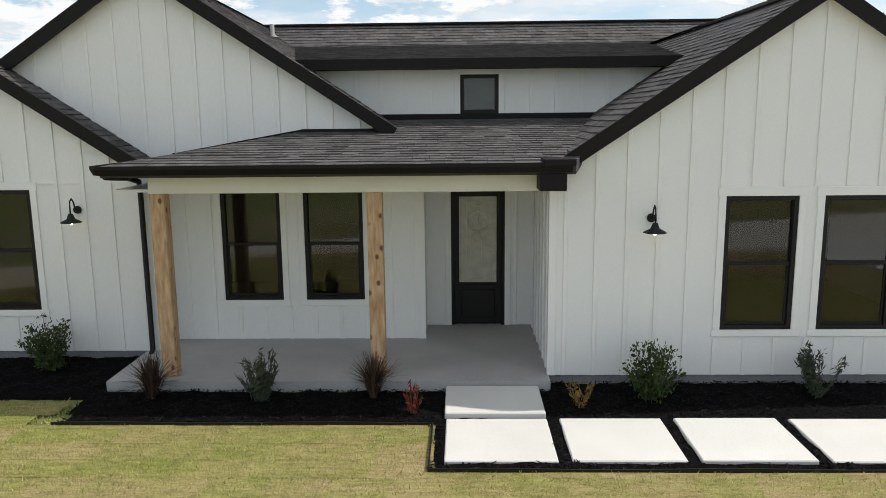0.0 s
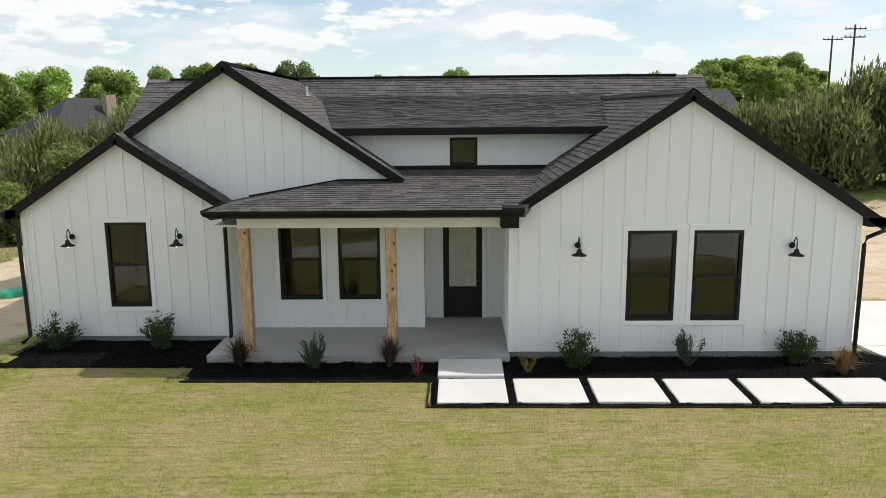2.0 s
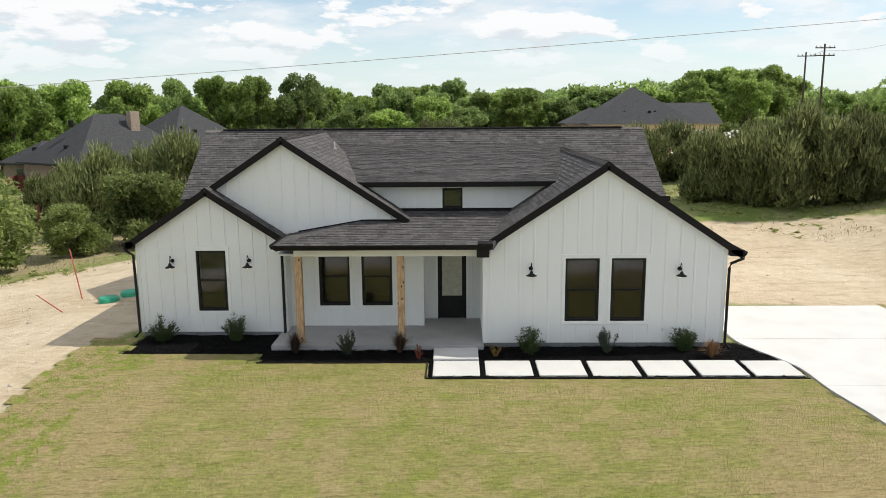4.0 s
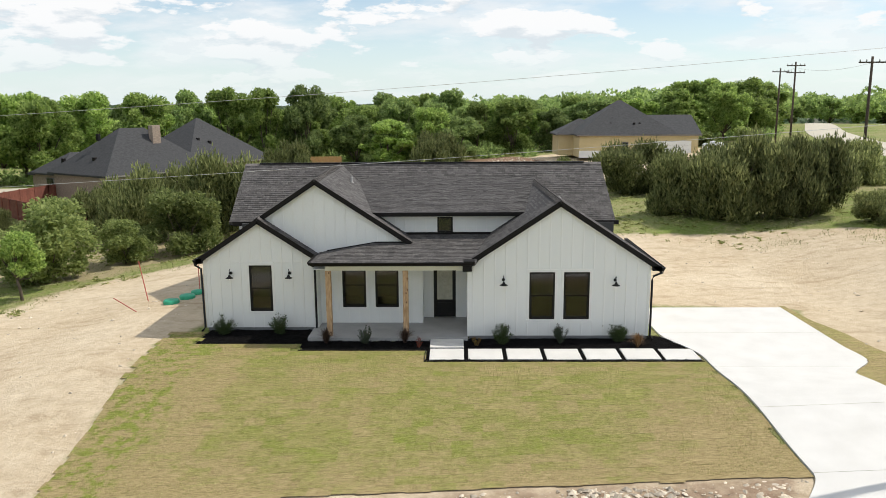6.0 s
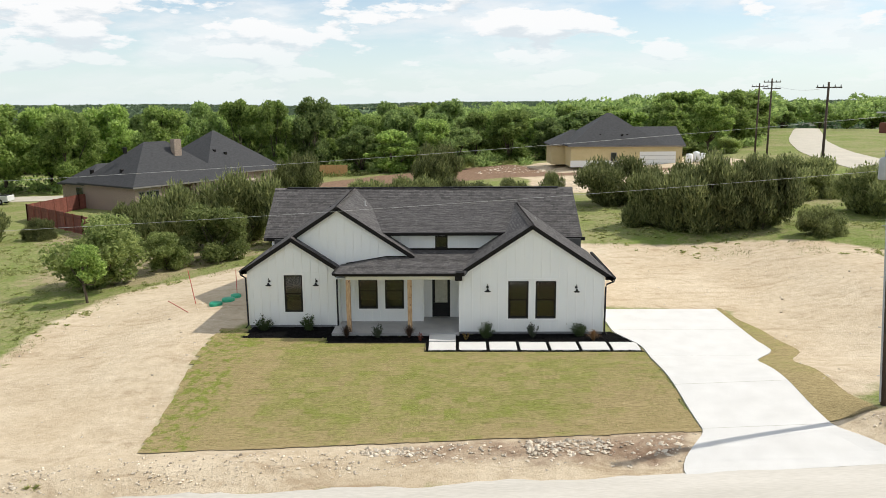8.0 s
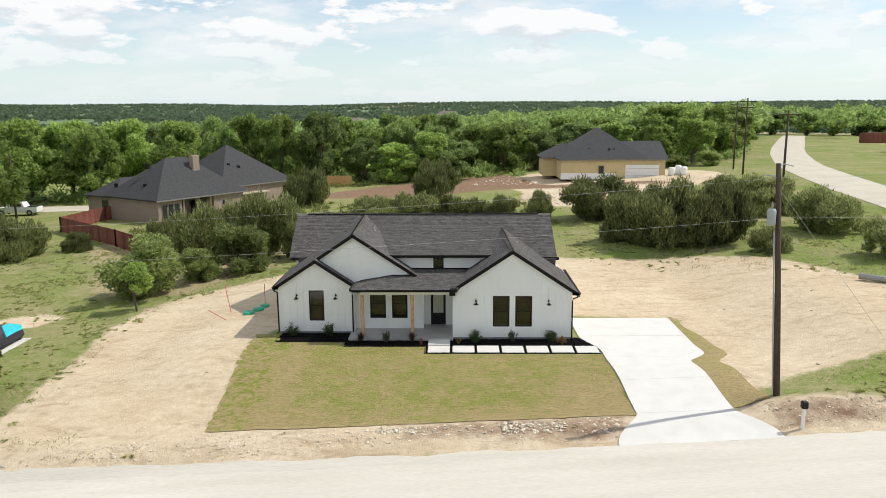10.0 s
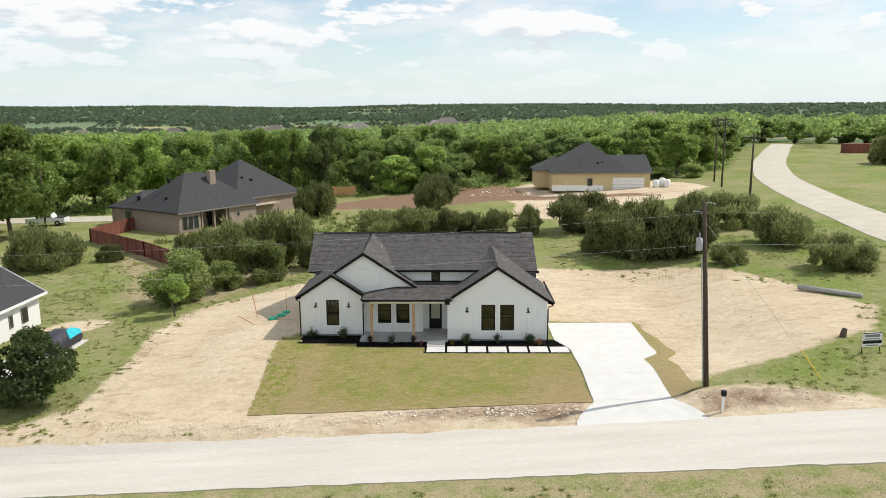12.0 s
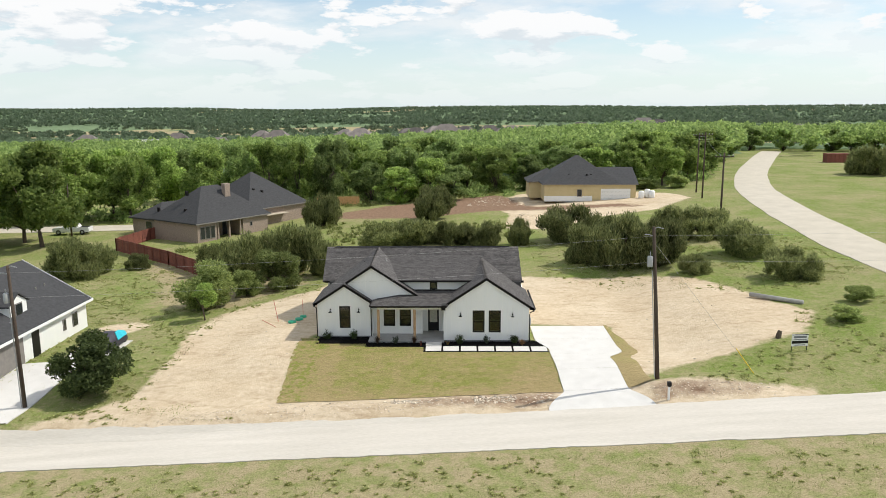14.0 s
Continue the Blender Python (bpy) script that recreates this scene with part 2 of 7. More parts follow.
def sod_material(name, vary):
    """Turf whose green gives way to dry tan in broad patches; each piece has its own tone."""
    mat, N, L, bsdf = shader(name)
    co = N.new("ShaderNodeTexCoord")

    rows = N.new("ShaderNodeMapping")
    rows.inputs["Scale"].default_value = (0.3, 1.0, 1.0)
    L.new(co.outputs["Object"], rows.inputs[0])

    def tex(s, d, r=0.6, along=False):
        n = N.new("ShaderNodeTexNoise")
        n.inputs["Scale"].default_value, n.inputs["Detail"].default_value, n.inputs["Roughness"].default_value = s, d, r
        L.new(rows.outputs[0] if along else co.outputs["Object"], n.inputs["Vector"])
        return n.outputs["Fac"]

    def ramp(src, p0, c0, p1, c1):
        r = N.new("ShaderNodeValToRGB")
        e = r.color_ramp.elements
        e[0].position, e[0].color, e[1].position, e[1].color = p0, (*c0, 1), p1, (*c1, 1)
        L.new(src, r.inputs[0])
        return r.outputs[0]
    piece = N.new("ShaderNodeNewGeometry").outputs["Random Per Island"] if vary == "island" else N.new("ShaderNodeObjectInfo").outputs["Random"]
    def calc(op, a, b):
        m = N.new("ShaderNodeMath")
        m.operation = op
        for k, v in enumerate((a, b)):
            if isinstance(v, (int, float)):
                m.inputs[k].default_value = v
            else:
                L.new(v, m.inputs[k])
        return m.outputs[0]

    def step(v, a, b):
        r = N.new("ShaderNodeMapRange")
        r.interpolation_type = "SMOOTHSTEP"
        r.inputs["From Min"].default_value, r.inputs["From Max"].default_value = a, b
        L.new(v, r.inputs["Value"])
        return r.outputs[0]
    sep = N.new("ShaderNodeSeparateXYZ")
    L.new(co.outputs["Object"], sep.inputs[0])
    wander = calc("MULTIPLY", calc("SUBTRACT", tex(0.8, 5.0, 0.7), 0.5), 3.2)
    px, py = calc("ADD", sep.outputs[0], wander), calc("ADD", sep.outputs[1], wander)
    # sun-scorched turf at the corner by the drive and in a band near the house's end; a shaggy, uneven border
    corner = calc("MULTIPLY", step(px, 3.0, 6.5), step(calc("MULTIPLY", py, -1.0), 5.5, 8.5))
    band = calc("MULTIPLY", step(px, -9.6, -8.7), step(calc("MULTIPLY", px, -1.0), 7.2, 8.2))
    front = step(calc("MULTIPLY", py, -1.0), 8.6, 10.2)
    shaggy = step(calc("MULTIPLY", px, -1.0), 8.6, 9.8)
    scorch = calc("ADD", calc("MULTIPLY", corner, 0.13), calc("ADD", calc("MULTIPLY", band, 0.10), calc("MULTIPLY", front, 0.07)))
    uneven = calc("MULTIPLY", calc("MULTIPLY", calc("SUBTRACT", tex(2.6, 4.0, 0.7), 0.49), shaggy), 1.6)
    total = calc("ADD", calc("ADD", scorch, uneven), 0.035)
    for src, gain in ((tex(0.19, 3.0), 0.26), (tex(1.1, 6.0, 0.7), 0.22), (piece, 0.11), (tex(6.5, 6.0, 0.8, True), 0.36)):
        m = N.new("ShaderNodeMath")
        m.operation = "MULTIPLY_ADD"
        L.new(src, m.inputs[0])
        m.inputs[1].default_value = gain
        L.new(total, m.inputs[2])
        total = m.outputs[0]
    grain = calc("ADD", calc("MULTIPLY", tex(60.0, 4.0, 0.75), 0.5), calc("MULTIPLY", tex(15.0, 5.0, 0.75, True), 0.5))
    mix = N.new("ShaderNodeMix")
    mix.data_type = "RGBA"
    L.new(ramp(total, 0.40, (0, 0, 0), 0.60, (1, 1, 1)), mix.inputs["Factor"])
    L.new(ramp(grain, 0.36, (0.076, 0.096, 0.017), 0.64, (0.30, 0.325, 0.074)), mix.inputs["A"])
    L.new(ramp(grain, 0.36, (0.165, 0.122, 0.052), 0.64, (0.455, 0.365, 0.19)), mix.inputs["B"])
    # open seams between the courses, with soil in them
    course = calc("FRACT", calc("DIVIDE", calc("SUBTRACT", 0.9, sep.outputs[1]), 0.41), 0.0)
    seam = calc("MULTIPLY", step(calc("ABSOLUTE", calc("SUBTRACT", course, 0.5), 0.0), 0.44, 0.495), step(tex(2.2, 3.0, 0.6), 0.46, 0.62))
    dark = N.new("ShaderNodeMix")
    dark.data_type = "RGBA"
    L.new(calc("MULTIPLY", seam, 0.38), dark.inputs["Factor"])
    L.new(mix.outputs["Result"], dark.inputs["A"])
    dark.inputs["B"].default_value = (0.075, 0.058, 0.030, 1)
    L.new(dark.outputs["Result"], bsdf.inputs["Base Color"])
    bsdf.inputs["Roughness"].default_value, bsdf.inputs["Specular IOR Level"].default_value = 0.95, 0.1
    bp = N.new("ShaderNodeBump")
    bp.inputs["Strength"].default_value, bp.inputs["Distance"].default_value = 0.8, 0.03
    L.new(grain, bp.inputs["Height"])
    L.new(bp.outputs[0], bsdf.inputs["Normal"])
    return mat


M_SOD = sod_material("sod", "object")
M_SOD_FAR = sod_material("sod_joined", "island")
M_ROCK = surface("bank_stone", (0.42, 0.35, 0.26), (0.66, 0.58, 0.47), 3.0, 40, 0.9, 0.4, vary="island", spread=0.4)
M_BULB = bpy.data.materials.new("warm_bulb")
M_BULB.use_nodes = True
M_BULB.node_tree.nodes["Principled BSDF"].inputs["Emission Color"].default_value = (1.0, 0.82, 0.55, 1)
M_BULB.node_tree.nodes["Principled BSDF"].inputs["Emission Strength"].default_value = 6.0
M_GLASS = clear_glass("window_glass")
M_LEADED = surface("leaded_glass", (0.34, 0.34, 0.27), (0.55, 0.53, 0.45), 7.0, 60, 0.15, 0.5, dist=0.01)
M_VENT = surface("grey_vent", (0.16, 0.16, 0.16), (0.26, 0.26, 0.25), 9.0, 60, 0.6, 0.05)
M_LEAD = surface("zinc_came", (0.42, 0.40, 0.36), (0.60, 0.58, 0.52), 9.0, 60, 0.35, 0.05, metal=0.7)
M_BARK = surface("bark", (0.06, 0.045, 0.032), (0.15, 0.115, 0.085), 6.0, 40, 0.95, 0.8, stretch=(1, 1, 0.3))
M_POLE = surface("creosote_pole", (0.035, 0.024, 0.018), (0.10, 0.072, 0.052), 4.0, 50, 0.9, 0.5, stretch=(1, 1, 0.12))
# dark colour standing in for the unlit rooms behind the windows
M_ROOM_SHADE = surface("room_shade", (0.05, 0.05, 0.05), (0.08, 0.08, 0.08), 2.0, 20, 0.9, 0.0)
M_BRICK = surface("brown_brick", (0.17, 0.125, 0.10), (0.42, 0.335, 0.275), 4.0, 14, 0.9, 0.4, stretch=(1, 1, 2.6))
M_DARKROOF = surface("charcoal_roof", (0.026, 0.027, 0.029), (0.062, 0.062, 0.065), 3.0, 26, 0.93, 0.4, stretch=(1, 1, 2))
M_YELLOW = surface("yellow_sheathing", (0.52, 0.42, 0.22), (0.62, 0.51, 0.29), 1.0, 12, 0.8, 0.05)
M_FENCE = surface("red_stained_board", (0.13, 0.040, 0.028), (0.24, 0.080, 0.055), 4.0, 40, 0.85, 0.2, vary="object", spread=0.22)
M_OAK = foliage("oak_leaf", (0.14, 0.225, 0.052), (0.46, 0.57, 0.17), 0.58)
M_SCRUB = foliage("scrub_leaf", (0.14, 0.195, 0.055), (0.45, 0.51, 0.185), 0.58)
M_DARKBUSH = foliage("dark_bush_leaf", (0.055, 0.085, 0.028), (0.20, 0.26, 0.09), 0.45)
M_WOODS = foliage("woods_leaf", (0.14, 0.215, 0.068), (0.40, 0.50, 0.175), 0.58)
# distant leaves, paler and bluer: the air's haze is painted into their colour
M_FARWOODS_HAZE = foliage("far_woods_haze_leaf", (0.145, 0.205, 0.125), (0.25, 0.325, 0.20))
M_CEDAR = foliage("juniper_leaf", (0.085, 0.110, 0.040), (0.34, 0.36, 0.145), 0.52)
M_SHRUB = foliage("shrub_leaf", (0.024, 0.046, 0.013), (0.080, 0.118, 0.036), 0.25, 0.15)
M_OLEANDER = foliage("willow_leaf", (0.032, 0.046, 0.028), (0.095, 0.118, 0.072), 0.25, 0.15)
M_REDLEAF = foliage("red_leaf", (0.07, 0.012, 0.012), (0.34, 0.07, 0.03), 0.3, 0.1)
M_GOLDLEAF = foliage("gold_leaf", (0.07, 0.030, 0.012), (0.42, 0.28, 0.05), 0.3, 0.1)
M_PLUME = foliage("purple_grass", (0.045, 0.026, 0.022), (0.13, 0.085, 0.06), 0.2, 0.15)
M_TANPLUME = foliage("tan_grass", (0.16, 0.085, 0.04), (0.34, 0.21, 0.10), 0.2, 0.1)
M_TURF = foliage("turf_blade", (0.15, 0.175, 0.036), (0.58, 0.545, 0.235), 0.3, 0.1)
M_CLUMP = foliage("clump_leaf", (0.22, 0.25, 0.070), (0.56, 0.57, 0.25), 0.55, 0.1)
M_WEED = foliage("weed_blade", (0.11, 0.155, 0.030), (0.40, 0.41, 0.16), 0.3, 0.1)


def cedar_wood():
    mat, N, L, bsdf = shader("knotty_cedar")
    co, mp = N.new("ShaderNodeTexCoord"), N.new("ShaderNodeMapping")
    mp.inputs["Scale"].default_value = (1, 1, 0.16)
    L.new(co.outputs["Object"], mp.inputs[0])
    g, k, kv = N.new("ShaderNodeTexNoise"), N.new("ShaderNodeTexVoronoi"), N.new("ShaderNodeMapping")
    g.inputs["Scale"].default_value, g.inputs["Detail"].default_value = 22.0, 6.0
    L.new(mp.outputs[0], g.inputs["Vector"])
    kv.inputs["Scale"].default_value = (1, 1, 0.7)
    L.new(co.outputs["Object"], kv.inputs[0])
    k.inputs["Scale"].default_value = 6.5
    L.new(kv.outputs[0], k.inputs["Vector"])
    r1, r2, mx = N.new("ShaderNodeValToRGB"), N.new("ShaderNodeValToRGB"), N.new("ShaderNodeMix")
    r1.color_ramp.elements[0].color, r1.color_ramp.elements[1].color = (0.33, 0.19, 0.09, 1), (0.62, 0.43, 0.26, 1)
    r1.color_ramp.elements[0].position, r1.color_ramp.elements[1].position = 0.3, 0.7
    L.new(g.outputs["Fac"], r1.inputs[0])
    r2.color_ramp.elements[0].color, r2.color_ramp.elements[1].color = (1, 1, 1, 1), (0, 0, 0, 1)
    r2.color_ramp.elements[0].position, r2.color_ramp.elements[1].position = 0.11, 0.24
    L.new(k.outputs["Distance"], r2.inputs[0])
    mx.data_type = "RGBA"
    L.new(r2.outputs[0], mx.inputs["Factor"])
    L.new(r1.outputs[0], mx.inputs["A"])
    mx.inputs["B"].default_value = (0.13, 0.055, 0.022, 1)
    L.new(mx.outputs["Result"], bsdf.inputs["Base Color"])
    bsdf.inputs["Roughness"].default_value = 0.75
    return mat


M_CEDARWOOD = cedar_wood()


# ---- building helpers ----
def mesh_of(bm, name, mat, smooth=False):
    me = bpy.data.meshes.new(name)
    bm.normal_update()
    bm.to_mesh(me)
    bm.free()
    me.materials.append(mat)
    if smooth:
        me.polygons.foreach_set("use_smooth", [True] * len(me.polygons))
    return me


def part(name, bm, mat, parent, label="", smooth=False):
    ob = new(name, mesh_of(bm, name, mat, smooth) if isinstance(bm, bmesh.types.BMesh) else bm)
    ob.parent = parent
    if label:
        tagged(ob, label)
    return ob


def thing(name, at, label, category, group="", kind="", rz=0.0):
    ob = new(name)
    ob.empty_display_size = 0.2
    ob.matrix_basis = pose(*at, 0, 0, rz)
    return tagged(ob, label, category, group, kind)


def add_box(bm, lo, hi, bevel=0.0):
    m = Matrix.LocRotScale([(a + b) / 2 for a, b in zip(lo, hi)], None, [b - a for a, b in zip(lo, hi)])
    vs = bmesh.ops.create_cube(bm, size=1.0, matrix=m)["verts"]
    if bevel:
        es = {e for v in vs for e in v.link_edges}
        bmesh.ops.bevel(bm, geom=list(es), offset=bevel, segments=1, affect="EDGES")
    return bm


def box(lo, hi, bevel=0.0):
    return add_box(bmesh.new(), lo, hi, bevel)


def add_beam(bm, p0, p1, w, h, up=(0, 0, 1)):
    """A bar from p0 to p1, w wide and h high."""
    p0, p1 = Vector(p0), Vector(p1)
    d = p1 - p0
    x = d.normalized()
    y = Vector(up).cross(x).normalized()
    z = x.cross(y)
    m = Matrix((x, y, z)).transposed().to_4x4()
    m.translation = (p0 + p1) / 2
    bmesh.ops.create_cube(bm, size=1.0, matrix=m @ Matrix.Diagonal((d.length, w, h, 1)))
    return bm


def beam(p0, p1, w, h, up=(0, 0, 1)):
    return add_beam(bmesh.new(), p0, p1, w, h, up)


def add_tube(bm, pts, radius, seg=8, end=None):
    """A round bar through pts, tapering from radius to end."""
    pts = [Vector(p) for p in pts]
    rings = []
    for k, p in enumerate(pts):
        d = (pts[min(k + 1, len(pts) - 1)] - pts[max(k - 1, 0)]).normalized()
        a = d.cross(Vector((0, 0, 1)) if abs(d.z) < 0.9 else Vector((1, 0, 0))).normalized()
        b = d.cross(a)
        r = radius + ((end if end is not None else radius) - radius) * k / max(1, len(pts) - 1)
        rings.append([bm.verts.new(p + a * math.cos(t) * r + b * math.sin(t) * r) for t in [2 * math.pi * j / seg for j in range(seg)]])
    for r0, r1 in zip(rings, rings[1:]):
        for j in range(seg):
            bm.faces.new((r0[j], r0[(j + 1) % seg], r1[(j + 1) % seg], r1[j]))
    bm.faces.new(rings[0][::-1])
    bm.faces.new(rings[-1])
    return bm


def tube(pts, radius, seg=8, end=None):
    return add_tube(bmesh.new(), pts, radius, seg, end)


def add_lathe(bm, profile, seg=16, at=(0, 0, 0)):
    rings = [[bm.verts.new((at[0] + r * math.cos(2 * math.pi * j / seg), at[1] + r * math.sin(2 * math.pi * j / seg), at[2] + z)) for j in range(seg)] for r, z in profile]
    for r0, r1 in zip(rings, rings[1:]):
        for j in range(seg):
            bm.faces.new((r0[j], r0[(j + 1) % seg], r1[(j + 1) % seg], r1[j]))
    return bm


def add_prism(bm, poly, offset):
    """A flat polygon given by 3D points, thickened by the vector offset."""
    a = [bm.verts.new(p) for p in poly]
    b = [bm.verts.new(Vector(p) + Vector(offset)) for p in poly]
    bm.faces.new(a)
    bm.faces.new(b[::-1])
    for k in range(len(a)):
        j = (k + 1) % len(a)
        bm.faces.new((a[j], a[k], b[k], b[j]))
    bmesh.ops.recalc_face_normals(bm, faces=bm.faces[:])
    return bm


def prism(poly, offset):
    return add_prism(bmesh.new(), poly, offset)


def raw_mesh(name, verts, faces, mat, smooth=False):
    """Mesh from numpy arrays: verts (n, 3); faces (m, 3 or 4)."""
    me = bpy.data.meshes.new(name)
    verts, faces = np.asarray(verts, np.float32), np.asarray(faces, np.int32)
    k = faces.shape[1]
    me.vertices.add(len(verts))
    me.vertices.foreach_set("co", verts.ravel())
    me.loops.add(faces.size)
    me.loops.foreach_set("vertex_index", faces.ravel())
    me.polygons.add(len(faces))
    me.polygons.foreach_set("loop_start", np.arange(0, faces.size, k, dtype=np.int32))
    me.polygons.foreach_set("use_smooth", np.full(len(faces), bool(smooth)))
    me.materials.append(mat)
    me.update(calc_edges=True)
    return me


def leaf_mesh(name, centres, along, size, width, mat, rng, simple=True):
    """Leaves at centres, pointing along: pointed blades, or diamonds folded along the middle."""
    n = len(centres)
    along = along / np.maximum(np.linalg.norm(along, axis=1, keepdims=True), 1e-6)
    side = np.cross(along, rng.normal(size=(n, 3)))
    side /= np.maximum(np.linalg.norm(side, axis=1, keepdims=True), 1e-6)
    lift = np.cross(side, along)
    s = (np.ones(n) * size * rng.uniform(0.6, 1.35, n))[:, None]
    w = s * width
    if simple:
        v = np.stack((centres - along * s * 0.5 - side * w * 0.5, centres - along * s * 0.5 + side * w * 0.5, centres + along * s * 0.5), 1).reshape(-1, 3)
        return raw_mesh(name, v, np.arange(3 * n).reshape(n, 3), mat)
    v = np.stack((centres - along * s * 0.5, centres + side * w * 0.5 + lift * w * 0.18, centres + along * s * 0.5, centres - side * w * 0.5 + lift * w * 0.18), 1).reshape(-1, 3)
    f = np.arange(4 * n).reshape(n, 4)
    return raw_mesh(name, v, f, mat)


def sm(a, b, v):
    t = min(1.0, max(0.0, (v - a) / (b - a)))
    return t * t * (3 - 2 * t)


def inside(x, y, poly):
    hit = False
    for (x0, y0), (x1, y1) in zip(poly, poly[1:] + poly[:1]):
        if (y0 > y) != (y1 > y) and x < (x1 - x0) * (y - y0) / (y1 - y0) + x0:
            hit = not hit
    return hit


def edge_distance(x, y, poly):
    """Distance to the polygon's border, positive inside."""
    best = 1e9
    for (x0, y0), (x1, y1) in zip(poly, poly[1:] + poly[:1]):
        dx, dy = x1 - x0, y1 - y0
        t = min(1, max(0, ((x - x0) * dx + (y - y0) * dy) / (dx * dx + dy * dy)))
        best = min(best, math.hypot(x - x0 - t * dx, y - y0 - t * dy))
    return best if inside(x, y, poly) else -best


# ---- the lie of the land ----
ROAD_FAR = -12.75


def road_near(x):
    return -17.75 - 0.028 * max(-80, min(80, x))


def ground_z(x, y):
    b = 2.7 * math.tanh(x / 60) + 0.03 * max(0, min(x, 60) - 15)
    on_pad = sm(-19, -11.5, x) * (1 - sm(15, 24, x)) * sm(-8, -3, y) * (1 - sm(16, 26, y))
    z = b + (-0.14 - b) * on_pad
    lawn = -0.62 + 0.045 * max(-30, min(x, 30))
    road = -1.13 + 0.065 * max(-45, min(x, 40))
    if y < -3:
        z += (lawn - z) * sm(0, 1, (-3 - y) / 7.5)
    edge = -13.4 + 0.03 * max(-40, min(x, 40))
    if y < edge + 2.2:
        z += (road - z) * sm(0, 1, (edge + 2.2 - y) / 2.2)
    if x > 12.4:
        z += 0.62 * math.exp(-((x - 17) / 5) ** 2 - ((y + 10.2) / 1.5) ** 2) * sm(12.4, 14, x)
    r = math.hypot(x, y)
    if r > 150:
        z += (-15 + 3 * math.sin(x / 260 + 1) - z) * sm(150, 700, r)
        z += (34 + 4 * math.sin(x / 420 + 0.7) + 2.5 * math.sin(x / 171 + y / 390)) * sm(1200, 4000, r)
    return z


DIRT_LEFT = [(-11.3, 24), (-14, 17.5), (-19, 14.2), (-21.5, 10.5), (-22.2, 4), (-21.3, -3), (-21.5, -8.5), (-27, -12.6), (-11, -12.6), (-10.9, -10.2), (-11.6, 0), (-10, 3), (-10, 24)]
DIRT_RIGHT = [(-9, 12), (-9, 21.5), (4, 22.5), (9.3, 22), (19.6, 20.3), (25, 16.2), (27.3, 11), (28.5, 6), (30.5, 2.4), (27.2, -2.6), (22.2, -4.8), (15.8, -7.4), (13, -9.8), (12.5, -4), (14, 4), (7, 5), (6, 12)]
DIRT_BANK = [(-27, -12.4), (-11.2, -10.0), (8.3, -9.9), (8.3, -12.9), (-27, -13.1)]
DIRT_POLE = [(12.2, -9.8), (16, -10.2), (24, -11.5), (24, -12.9), (12.2, -12.9)]
DIRT_SPOT = [(-32, 5.6), (-29.6, 5.0), (-27.4, 6.0), (-26.8, 8.2), (-29.2, 9.2), (-31.4, 8.2)]
DIRT_LOT = [(8, 55), (15, 52), (24, 61), (33, 64), (43, 77), (41, 84), (36, 90), (14, 98), (5, 86), (10, 70)]
SOIL_LOT = [(-22, 74), (-6, 70), (7, 75), (20, 72), (34, 69), (30, 74), (14, 78), (10, 99), (-5, 93), (-13, 89), (-23, 79)]
SOIL_BANKS = [[(-2, -10.5), (8.2, -10.3), (7.2, -12.3), (-2, -11.6)], [(13.4, -10.2), (21, -10.9), (21, -12.0), (13.6, -12.2)]]
DRY_BACK = [(-30, 14), (-21, 12), (-15, 22), (-16, 34), (-26, 36), (-38, 42), (-40, 34), (-33, 24)]


